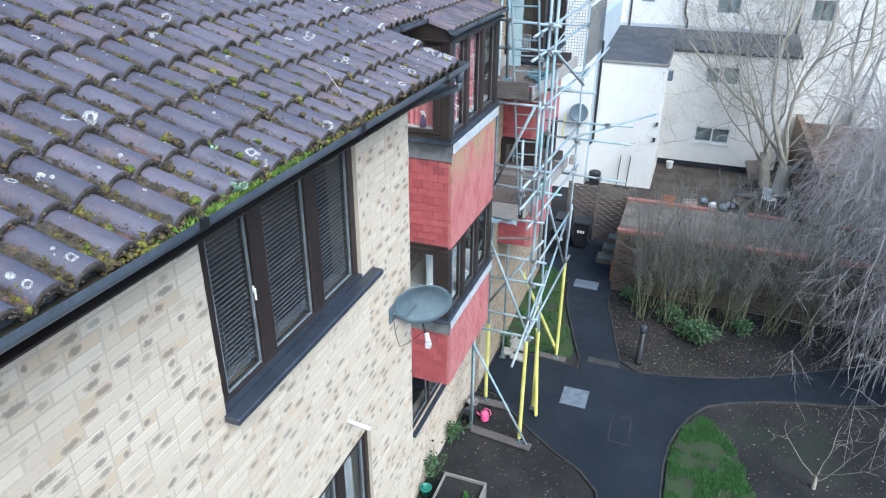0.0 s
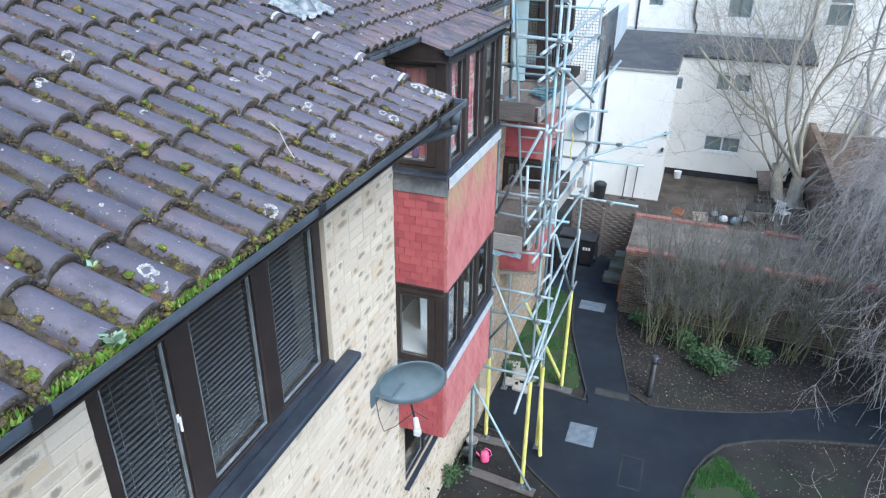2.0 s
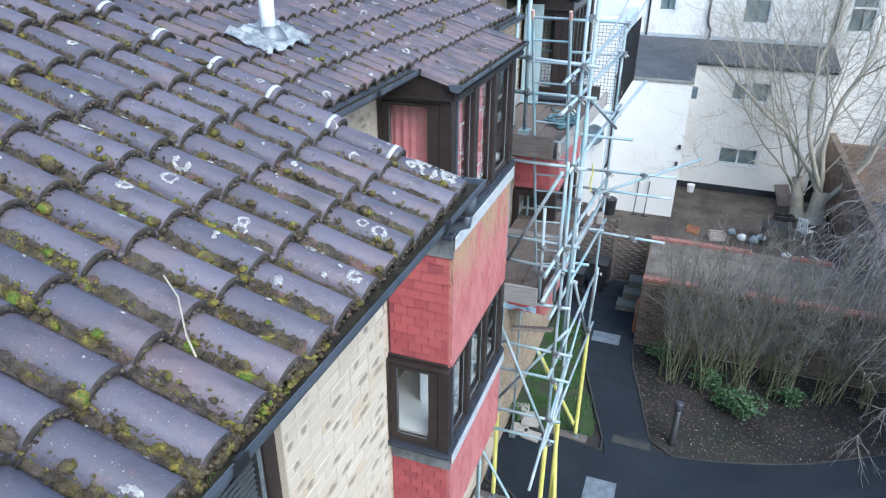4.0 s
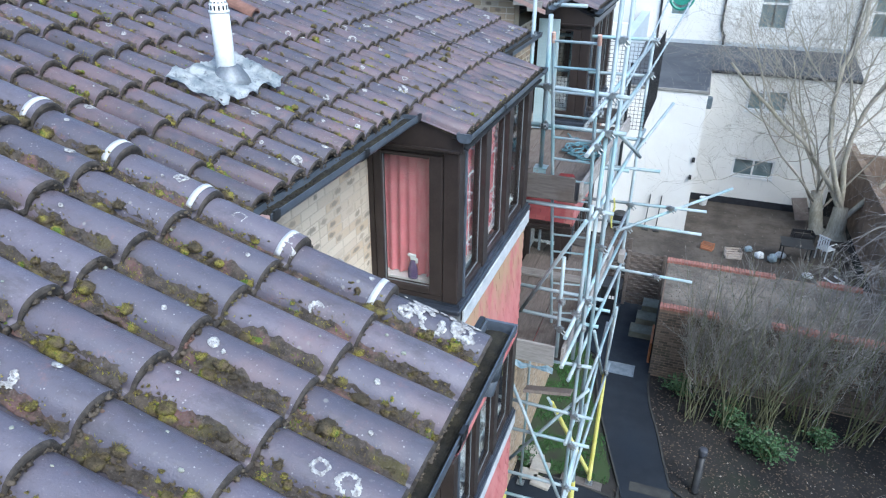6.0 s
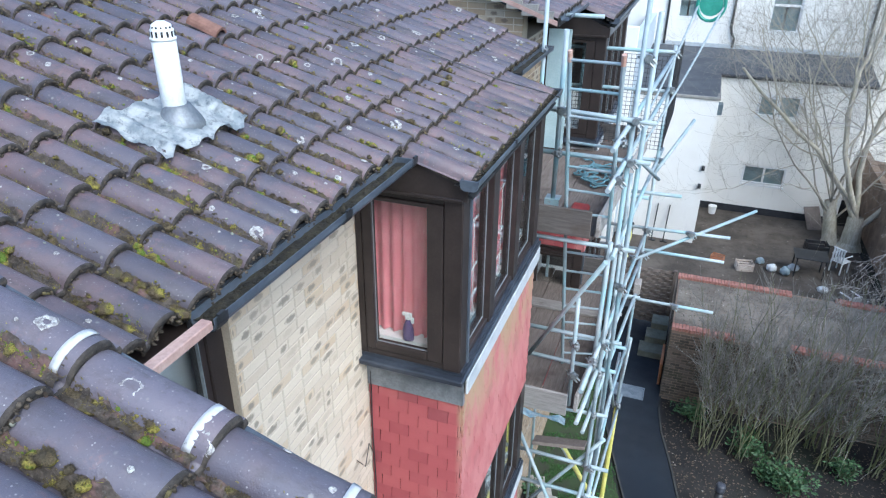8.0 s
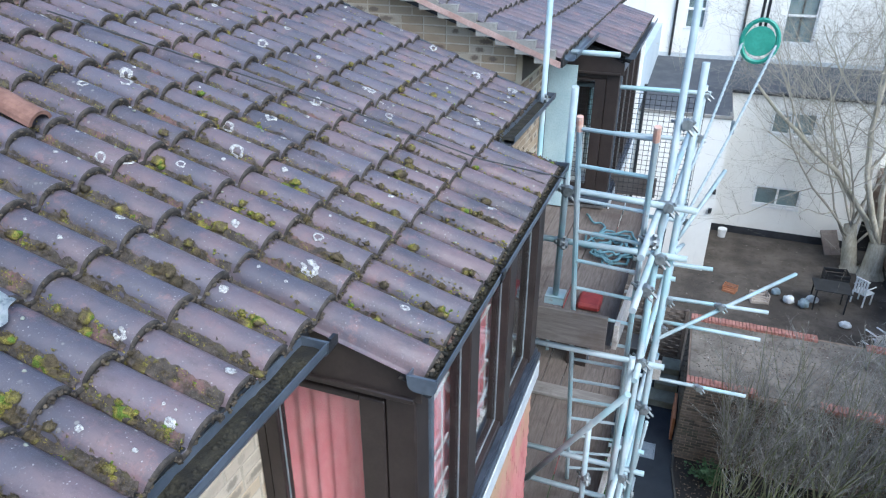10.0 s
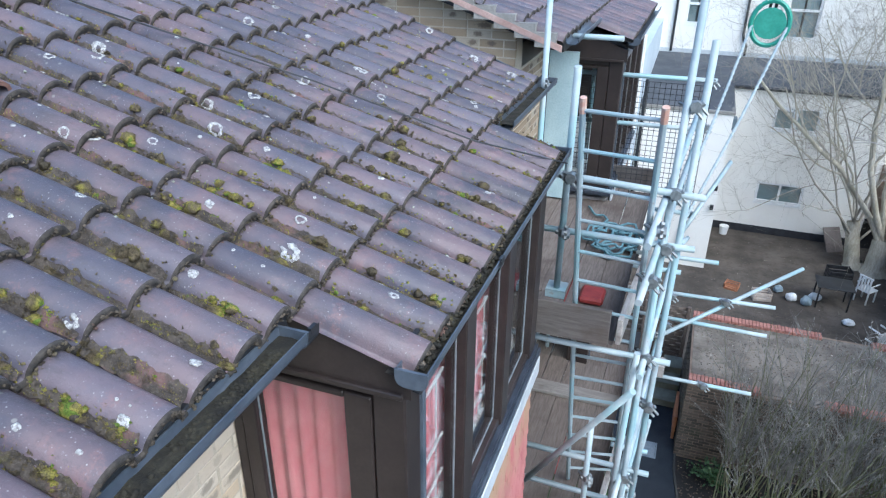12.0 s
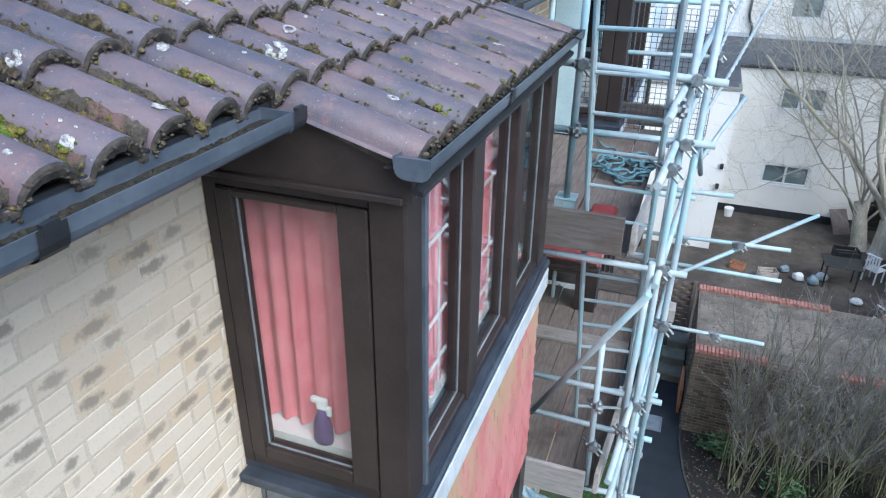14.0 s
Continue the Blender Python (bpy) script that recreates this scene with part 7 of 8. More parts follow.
# side of the upper house and its boundary
part("side_wall", boxes((-6.0, -0.62, 18.6, 18.9, 0, 7.4)), RENDERWHITE, house)
part("side_wall", boxes((-0.92, -0.62, 18.904, HU, 0, 6.9)), RENDERSHADE, house, "white rendered side wall, coloured blue-grey as in shade")
part("vent_hood", boxes((1.98, 2.3, HL + 1.2, HL + 1.5, 4.35, 4.75), bevel=0.03), GREYMETAL, house)
for nm, x, z in (("wall_lamp", 1.95, 2.75), ("wall_lamp", 1.93, 2.1)):
    part("wall_lamp", boxes((x, x + 0.1, HL - 0.1, HL, z, z + 0.16), bevel=0.01), BLACK, house)
bm = bmesh.new()
for x in (0.75, 1.15):
    tube(bm, (x, HL - 0.05, 1.35), (x - 0.05, HL - 0.25, 0.0), 0.02, sides=6)
    box(bm, x - 0.14, x + 0.1, HL - 0.32, HL - 0.2, 0.0, 0.04)
single("broom", bm, BLACK, "two garden brooms leaning on the white wall", "broom")
bm = bmesh.new()
lathe(bm, [(0.22, 0), (0.26, 0.6), (0.27, 0.62), (0.2, 0.68)], (-0.2, HL - 0.5, 0.0), 14)
single("water_butt", bm, BLACK, "black plastic water butt by the house", "water butt")
far_dish, _ = satellite_dish("satellite_dish", (-1.0, 18.3, 3.35), radians(-70), radians(-8), 0.38, 0.38, GREYMETAL, "dark round satellite dish on the side wall")
bm = bmesh.new()
path_tube(bm, [(-1.0, 18.61, 3.1), (-1.0, 18.5, 3.1), (-1.02, 18.38, 3.3)], 0.02, 6)
part("wall_bracket", bm, BLACK, far_dish)
single("meter_box", boxes((-0.95, -0.6, 11.02, 11.14, 3.6, 4.3), bevel=0.01), BLACK, "black meter box on the end of the flats", "meter box")
# tall brick boundary behind the tree
single("boundary_wall", boxes((7.9, 8.15, 13.2, 30.0, -0.1, 2.2), (8.15, 30.0, 24.5, 24.8, -0.1, 2.2)), OLDBRICK, "dark brick boundary wall", "wall", kind="structure")
single("terrace_far", boxes((9.75, 30.0, 32.0, 40.0, 0.0, 9.0)), render_material("far_brick", (0.34, 0.285, 0.24), (0.44, 0.38, 0.325), (0.28, 0.22, 0.18)), "distant brown brick building behind the trees", "building", kind="structure")


def parked_car(x, y, z):
    t = thing("parked_car", "small blue car parked beyond the boundary", "car", at=(x, y, z))
    blue = plain("blue_car_paint", (0.03, 0.09, 0.16), (0.05, 0.12, 0.20), 3.0, 0.3, bump=0.0)
    part("body", boxes((x - 1.9, x + 1.9, y - 0.8, y + 0.8, z + 0.3, z + 0.85), bevel=0.12), blue, t)
    part("cabin", boxes((x - 1.0, x + 1.2, y - 0.7, y + 0.7, z + 0.85, z + 1.4), bevel=0.18), blue, t)
    part("windscreen", boxes((x - 0.8, x + 1.0, y - 0.72, y - 0.69, z + 0.92, z + 1.28)), BLACK, t)
    for sx in (-1.2, 1.2):
        bm = bmesh.new()
        tube(bm, (x + sx, y - 0.84, z + 0.31), (x + sx, y - 0.66, z + 0.31), 0.31, sides=16)
        part("wheel", bm, BLACK, t)


parked_car(10.2, 26.5, 0.0)

# ---- trees and shrubs ----


class Limbs:
    """Collects tapered branches into one mesh."""

    def __init__(self, seed):
        self.r = random.Random(seed)
        self.v, self.f = [], []

    def limb(self, pts, r0, r1, sides=4):
        prev, a, n = None, None, len(pts)
        for i, p in enumerate(pts):
            d = (pts[min(i + 1, n - 1)] - pts[max(i - 1, 0)])
            if d.length < 1e-6:
                continue
            d.normalize()
            a = d.orthogonal().normalized() if a is None else (a - d * a.dot(d))
            if a.length < 1e-5:
                a = d.orthogonal()
            a.normalize()
            b = d.cross(a)
            rr = r0 + (r1 - r0) * i / (n - 1)
            k0 = len(self.v)
            for k in range(sides):
                t = 2 * math.pi * k / sides
                self.v.append(p + (a * math.cos(t) + b * math.sin(t)) * rr)
            if prev is not None:
                for k in range(sides):
                    self.f.append((prev + k, prev + (k + 1) % sides, k0 + (k + 1) % sides, k0 + k))
            prev = k0

    def walk_out(self, p, d, length, steps, wob, up=0.0):
        pts = [p.copy()]
        for i in range(steps):
            d = (d + Vector((self.r.gauss(0, wob), self.r.gauss(0, wob), self.r.gauss(0, wob) + up))).normalized()
            p = p + d * (length / steps)
            pts.append(p.copy())
        return pts, d

    def grow(self, p, d, length, r, level, kids, wob=0.16, up=0.05, spread=0.8, shrink=0.62):
        steps = 7 if level > 1 else 5
        pts, _ = self.walk_out(p, d, length, steps, wob, up)
        self.limb(pts, r, r * 0.45 if level else r * 0.3, 6 if r > 0.05 else (4 if r > 0.012 else 3))
        if level == 0:
            return
        for _ in range(kids[level]):
            f = self.r.uniform(0.25, 1.0)
            i = min(int(f * steps), steps - 1)
            q = pts[i].lerp(pts[i + 1], f * steps - i)
            ax = (pts[i + 1] - pts[i]).normalized()
            side = Vector((self.r.gauss(0, 1), self.r.gauss(0, 1), self.r.gauss(0.15, 0.8))).normalized()
            side = (side - ax * side.dot(ax)).normalized()
            nd = (ax * (1 - spread * 0.55) + side * spread).normalized()
            self.grow(q, nd, length * shrink * self.r.uniform(0.6, 1.15), max(r * (1 - 0.5 * f) * 0.5, 0.0032), level - 1, kids, wob, up, spread, shrink)

    def mesh(self, name, material):
        me = bpy.data.meshes.new(name)
        me.from_pydata(self.v, [], self.f)
        me.materials.append(material)
        for p in me.polygons:
            p.use_smooth = True
        return me


def bare_tree(name, label, x, y, height, r0, stems, seed, kids, bark, twig, lean=(0, 0), up=0.05, spread=0.8, hub=0.25, thick=0.30):
    t = thing(name, label, "tree", "bare trees", at=(x, y, 0))
    trunk, crown = Limbs(seed), Limbs(seed + 1)
    base = Vector((x, y, -0.1))
    pts, d = trunk.walk_out(base, Vector((lean[0], lean[1], 1)).normalized(), height * hub, 6, 0.05, 0.05)
    trunk.limb(pts, r0, r0 * 0.72, 12)
    trunk.limb([pts[0] - Vector((0, 0, 0.1)), pts[0] + Vector((0, 0, 0.35))], r0 * 1.5, r0 * 0.95, 12)
    for i in range(stems):
        a = 6.283 * i / stems + crown.r.uniform(-0.4, 0.4)
        dd = Vector((math.cos(a) * 0.55 + lean[0], math.sin(a) * 0.55 + lean[1], 1.0)).normalized()
        k = 3 + i % 4
        crown.grow(pts[min(k, len(pts) - 1)], dd, height * crown.r.uniform(0.55, 0.8), r0 * thick, 3, kids, 0.19, up, spread)
    for nm, lb, mt in (("trunk", trunk, bark), ("crown", crown, twig)):
        ob = new(nm, lb.mesh(nm, mt))
        ob.parent = t
        ob.matrix_parent_inverse = t.matrix_world.inverted()
    return t


bare_tree("tree", "bare grey-barked tree with fine winter twigs in the walled garden", 6.75, 21.6, 10.5, 0.26, 8, 40, {3: 8, 2: 8, 1: 9}, BARK, BROWNTWIG, (-0.16, -0.05), 0.06, 0.88, 0.16, 0.18)
bare_tree("tree", "bare tree of tall upright grey stems beside the boundary wall", 7.3, 21.3, 12.5, 0.34, 4, 44, {3: 6, 2: 5, 1: 5}, BARK, BARK, (0.03, 0.0), 0.10, 0.5, 0.10, 0.3)
bare_tree("tree", "tall bare tree behind the brick boundary", 10.2, 25.8, 12.0, 0.24, 5, 52, {3: 5, 2: 5, 1: 5}, BARK, TWIG, (0, 0), 0.04, 0.7)
bare_tree("tree", "tall bare tree beyond the weeping shrub", 11.2, 18.5, 9.0, 0.20, 5, 57, {3: 6, 2: 7, 1: 6}, BARK, TWIG, (-0.1, 0), 0.02, 0.9, 0.12)


def weeping_shrub(name, label, x, y, height, reach, arcs, seed):
    """Many stems that rise, arch over and hang down with side twigs."""
    t = thing(name, label, "shrub", "weeping shrubs", at=(x, y, 0))
    lb, tws = Limbs(seed), Limbs(seed + 1)
    r = lb.r
    for _ in range(arcs):
        a = r.uniform(0, 6.283)
        rad, top = reach * r.uniform(0.35, 1.0), height * r.uniform(0.55, 1.0)
        sx, sy = x + r.gauss(0, 0.8), y + r.gauss(0, 0.8)
        end = top * r.uniform(-0.05, 0.55)
        pts = []
        n = 12
        bend = r.uniform(-1.5, 1.5)
        for i in range(n + 1):
            f = i / n
            h = top * (1 - (1 - min(f / 0.5, 1)) ** 2) if f < 0.5 else top - (top - end) * ((f - 0.5) / 0.5) ** 1.6
            rr = rad * f ** 1.5
            aa = a + bend * f
            pts.append(Vector((sx + rr * math.cos(aa) + r.gauss(0, 0.05), sy + rr * math.sin(aa) + r.gauss(0, 0.05), max(h, 0.03))))
        lb.limb(pts, r.uniform(0.006, 0.016), 0.003, 4)
        for _ in range(r.randint(12, 17)):
            i = r.randint(4, n - 1)
            d = (pts[i + 1] - pts[i]).normalized() + Vector((r.gauss(0, 1.0), r.gauss(0, 1.0), r.gauss(-0.05, 0.7)))
            tw, _d = tws.walk_out(pts[i], d.normalized(), r.uniform(0.4, 1.3), 5, 0.2, -0.06)
            tws.limb(tw, 0.0052, 0.0022, 3)
            for _ in range(3):
                j = r.randint(1, 4)
                d2 = (tw[j] - tw[j - 1]).normalized() + Vector((r.gauss(0, 0.6), r.gauss(0, 0.6), r.gauss(-0.2, 0.3)))
                t2, _d = tws.walk_out(tw[j], d2.normalized(), r.uniform(0.2, 0.55), 3, 0.15, -0.1)
                tws.limb(t2, 0.0034, 0.0016, 3)
    for nm, limbs in (("stem_clump", lb), ("twig_spray", tws)):
        ob = tagged(new(nm, limbs.mesh(nm, TWIG)), kind="stuff")
        ob.parent = t
        ob.matrix_parent_inverse = t.matrix_world.inverted()
    return t


weeping_shrub("weeping_shrub", "large tangle of bare grey arching branches", 9.4, 11.6, 6.6, 4.2, 230, 61)
weeping_shrub("weeping_shrub", "tangle of bare grey branches hanging towards the path", 10.2, 7.6, 5.0, 3.6, 150, 62)
weeping_shrub("weeping_shrub", "tangle of bare grey branches by the outbuilding", 10.4, 15.6, 6.0, 3.2, 75, 63)


CATKIN = plain("catkin", (0.23, 0.225, 0.20), (0.34, 0.33, 0.30), 30.0, 0.9)


def stool_shrub(x, y, height, stems, seed, catkins):
    """Upright olive stems in a clump, with fine twigs and pale catkins at the tips."""
    t = thing("stool_shrub", "bare shrub of upright olive stems with pale buds", "shrub", "shrubs along the bed", at=(x, y, 0))
    lb = Limbs(seed)
    tw = Limbs(seed + 500)
    buds = bmesh.new()
    r = lb.r
    for _ in range(stems):
        a, k = r.uniform(0, 6.283), r.uniform(0.05, 0.38)
        d = Vector((math.cos(a) * k, math.sin(a) * k, 1)).normalized()
        p = Vector((x + r.gauss(0, 0.16), y + r.gauss(0, 0.14), 0))
        h = height * r.uniform(0.55, 1.05)
        pts, dd = lb.walk_out(p, d, h, 8, 0.05, 0.02)
        lb.limb(pts, r.uniform(0.009, 0.02), 0.004, 4)
        for _ in range(12):
            i = r.randint(3, 7)
            d2 = (pts[i + 1] - pts[i]).normalized() + Vector((r.gauss(0, 0.35), r.gauss(0, 0.35), r.gauss(0, 0.2)))
            t2, d3 = tw.walk_out(pts[i], d2.normalized(), r.uniform(0.35, 0.95), 4, 0.1, 0.03)
            tw.limb(t2, 0.006, 0.002, 3)
            for _ in range(3):
                j = r.randint(1, 3)
                d4 = (t2[j + 1] - t2[j]).normalized() + Vector((r.gauss(0, 0.45), r.gauss(0, 0.45), 0.1))
                t3, _d = tw.walk_out(t2[j], d4.normalized(), r.uniform(0.15, 0.4), 3, 0.1, 0.03)
                tw.limb(t3, 0.0035, 0.0015, 3)
            if catkins and r.random() < 0.45:
                q = t2[-1]
                tube(buds, q, q + Vector((r.gauss(0, 0.01), r.gauss(0, 0.01), 0.035)), 0.009, 0.004, 4)
    for nm, lim, mt in (("stem_clump", lb, WILLOW), ("twig_spray", tw, THINTWIG)):
        ob = new(nm, lim.mesh(nm, mt))
        ob.parent = t
        ob.matrix_parent_inverse = t.matrix_world.inverted()
        tagged(ob, kind="stuff")
    if len(buds.verts):
        tagged(part("catkin_spray", buds, CATKIN, t, "pale grey catkins"), kind="stuff")
    else:
        buds.free()


for i, (x, y, h, n, ck) in enumerate(((2.75, 9.0, 4.1, 18, True), (3.5, 9.1, 4.4, 22, True), (4.35, 9.2, 4.5, 22, True), (5.3, 9.3, 4.4, 20, True), (6.3, 9.4, 4.3, 18, True), (3.1, 9.7, 3.2, 14, True), (4.9, 9.8, 3.2, 14, True), (7.2, 9.6, 4.2, 18, False))):
    stool_shrub(x, y, h, n, 70 + i, ck)


def leafy_shrub(x, y, rx, ry, h, leaves, seed, label="low evergreen shrub with glossy green leaves"):
    t = thing("leafy_shrub", label, "shrub", "evergreen shrubs", at=(x, y, 0))
    r = random.Random(seed)
    lb = Limbs(seed)
    verts, faces = [], []
    tips = []
    for _ in range(16):
        a, k = r.uniform(0, 6.283), r.uniform(0.2, 0.9)
        pts, _d = lb.walk_out(Vector((x, y, 0)), Vector((math.cos(a) * k * rx / h, math.sin(a) * k * ry / h, 1)).normalized(), h * r.uniform(0.6, 1.0), 5, 0.15)
        lb.limb(pts, 0.012, 0.004, 4)
        tips += pts[2:]
    for _ in range(leaves):
        c = r.choice(tips) + Vector((r.gauss(0, rx * 0.2), r.gauss(0, ry * 0.2), r.gauss(0, h * 0.1)))
        if c.z < 0.03:
            continue
        u = Vector((r.gauss(0, 1), r.gauss(0, 1), r.gauss(0.2, 0.6))).normalized()
        w = u.orthogonal().normalized()
        s = r.uniform(0.025, 0.06)
        n = len(verts)
        verts += [c, c + u * s + w * s * 0.45, c + u * s * 2, c + u * s - w * s * 0.45]
        faces.append((n, n + 1, n + 2, n + 3))
    me = bpy.data.meshes.new("leaves")
    me.from_pydata(verts, [], faces)
    me.materials.append(SHRUB)
    for nm, data in (("stem_clump", lb.mesh("stem_clump", WILLOW)), ("leaves", me)):
        ob = new(nm, data)
        ob.parent = t
        ob.matrix_parent_inverse = t.matrix_world.inverted()
    tagged(ob, kind="stuff")


for i, (x, y, rx, ry, h, n) in enumerate(((3.65, 8.95, 0.45, 0.35, 0.7, 500), (4.35, 8.1, 0.6, 0.4, 0.75, 750), (2.5, 9.75, 0.5, 0.3, 0.55, 450), (5.5, 9.0, 0.45, 0.35, 0.55, 350), (4.0, 8.4, 0.35, 0.3, 0.5, 300), (-0.62, 2.2, 0.2, 0.5, 0.7, 220), (-0.5, 6.2, 0.25, 0.3, 0.5, 200), (-0.6, 0.9, 0.2, 0.5, 0.8, 260), (12.0, 14.5, 2.2, 1.8, 2.4, 2500))):
    leafy_shrub(x, y, rx, ry, h, n, 90 + i)
bare_tree("sapling", "small bare sapling on the dark soil", 6.8, 3.5, 2.3, 0.035, 4, 33, {3: 2, 2: 2, 1: 2}, BROWNTWIG, BROWNTWIG, (0, 0), 0.05, 0.7, 0.2)

# ---- moss and lichen on the roofs ----


def blob_set(name, seats, seed, label, level=1, material=MOSS, lumps=1.6, rough=0.12, blades=0):
    """Small cushions of moss, each a lumpy dome with a nap of tiny leaves, in one mesh."""
    r = random.Random(seed)
    src = bmesh.new()
    bmesh.ops.create_icosphere(src, subdivisions=level, radius=1.0)
    base = [v.co.copy() for v in src.verts]
    idx = [[v.index for v in f.verts] for f in src.faces]
    src.free()
    verts, faces, soft = [], [], []
    for x, y, z, s in seats:
        n = len(verts)
        sx, sy, sz = s * r.uniform(0.85, 1.45), s * r.uniform(0.8, 1.15), s * r.uniform(0.65, 1.0)
        o = Vector((r.random(), r.random(), r.random())) * 50
        for c in base:
            k = 1 + noise.noise(c * lumps + o) * 0.5 + r.uniform(-rough, rough)
            verts.append((x + c.x * sx * k, y + c.y * sy * k, z + c.z * sz * k))
        faces += [[n + i for i in f] for f in idx]
        soft += [True] * len(idx)
        for _ in range(blades):
            a, up = r.uniform(0, 6.283), r.uniform(-0.1, 1.0)
            h = math.sqrt(max(0.0, 1 - up * up))
            u = Vector((h * math.cos(a), h * math.sin(a), up))
            k = 0.9 + noise.noise(u * lumps + o) * 0.5
            p = Vector((x + u.x * sx * k, y + u.y * sy * k, z + u.z * sz * k))
            side = Vector((-math.sin(a + r.uniform(-1, 1)), math.cos(a), r.uniform(-0.5, 0.5))) * (0.0012 + s * 0.07)
            tip = p + (u + Vector((r.gauss(0, 0.35), r.gauss(0, 0.35), r.gauss(0.15, 0.3)))) * (0.0025 + s * r.uniform(0.12, 0.34))
            m = len(verts)
            verts += [p - side, p + side, tip]
            faces.append((m, m + 1, m + 2))
            soft.append(False)
    me = bpy.data.meshes.new(name)
    me.from_pydata(verts, [], faces)
    me.materials.append(material)
    me.polygons.foreach_set("use_smooth", soft)
    return tagged(new(name, me), label, "moss", kind="stuff")


def flank(e):
    """Height of the tile's surface above its pan, e from the middle of the valley."""
    e = abs(e) - (PITCH_Y / 2 - TILE_R)
    if e <= 0:
        return 0.0
    return BASE + ROLL * max(0.0, 1 - (1 - min(e / TILE_R, 1)) ** 2) ** (ROUND / 2)


def valley_bed(name, d, eave, gauge, y_first, count, rows, seed, label):
    """Lumpy beds of grit and moss lying along the valleys, thin where a valley is clean, with a nap of tiny leaves."""
    r = random.Random(seed + 70)
    verts, faces, slots = [], [], []
    steps = 26
    across = (-1.0, -0.6, -0.2, 0.2, 0.6, 1.0)

    def grown(x, yv):
        return max(0.0, min(1.0, 0.52 + 0.95 * noise.noise(Vector((x * 4.2, yv * 9, seed)))))

    def height(x, yv, y, x0):
        full = grown(x, yv)
        lump = 0.5 + 0.8 * noise.noise(Vector((x * 30, (yv + y) * 30, seed + 4.0)))
        fill = (0.008 + 0.031 * full * (0.45 + 0.55 * lump)) * (1 - ((y - 0.012) / 0.05) ** 2 * 0.7)
        return d - 0.364 * x - SEAT + STEP * (1 - (x0 - x) / 0.43) + 1.064 * max(flank(y) + 0.0015, fill) + 0.004 * noise.noise(Vector((x * 95, (yv + y) * 95, 1.0)))

    for k in range(count):
        yv = y_first + PITCH_Y * k + PITCH_Y / 2
        for row in range(rows):
            x0 = eave - gauge * row
            prev = None
            for i in range(steps + 1):
                x = x0 - 0.002 - i / steps * (gauge - 0.006)
                w = noise.noise(Vector((x * 9, yv * 9, seed))) + noise.noise(Vector((x * 33, yv * 31, seed))) * 0.9
                w = max(0.005, 0.013 + 0.012 * w + 0.011 * grown(x, yv))
                n = len(verts)
                for a in across:
                    y = 0.015 + a * (w + 0.002) * (1 + 0.25 * noise.noise(Vector((x * 50, yv + a * 3, seed))))
                    verts.append((x, yv + y, height(x, yv, y, x0) - 0.008 * (abs(a) == 1.0)))
                if prev is not None:
                    for q in range(5):
                        faces.append((prev + q, prev + q + 1, n + q + 1, n + q))
                        slots.append(0)
                prev = n
            for _ in range(230):
                x, y = x0 - r.random() * gauge * 0.98, r.gauss(0.014, 0.011)
                if r.random() > grown(x, yv) + 0.12:
                    continue
                p = Vector((x, yv + y, height(x, yv, y, x0) - 0.001))
                a = r.uniform(0, 3.1416)
                side = Vector((math.cos(a), math.sin(a), 0)) * r.uniform(0.0015, 0.004)
                tip = p + Vector((r.gauss(0, 0.004), r.gauss(-0.001, 0.004), r.uniform(0.004, 0.013)))
                n = len(verts)
                verts += [p - side, p + side, tip]
                faces.append((n, n + 1, n + 2))
                slots.append(1)
    me = bpy.data.meshes.new(name)
    me.from_pydata(verts, [], faces)
    me.materials.append(VALLEY)
    me.materials.append(MOSS)
    me.polygons.foreach_set("material_index", slots)
    me.polygons.foreach_set("use_smooth", [q == 0 for q in slots])
    return tagged(new(name, me), label, "moss", kind="stuff")


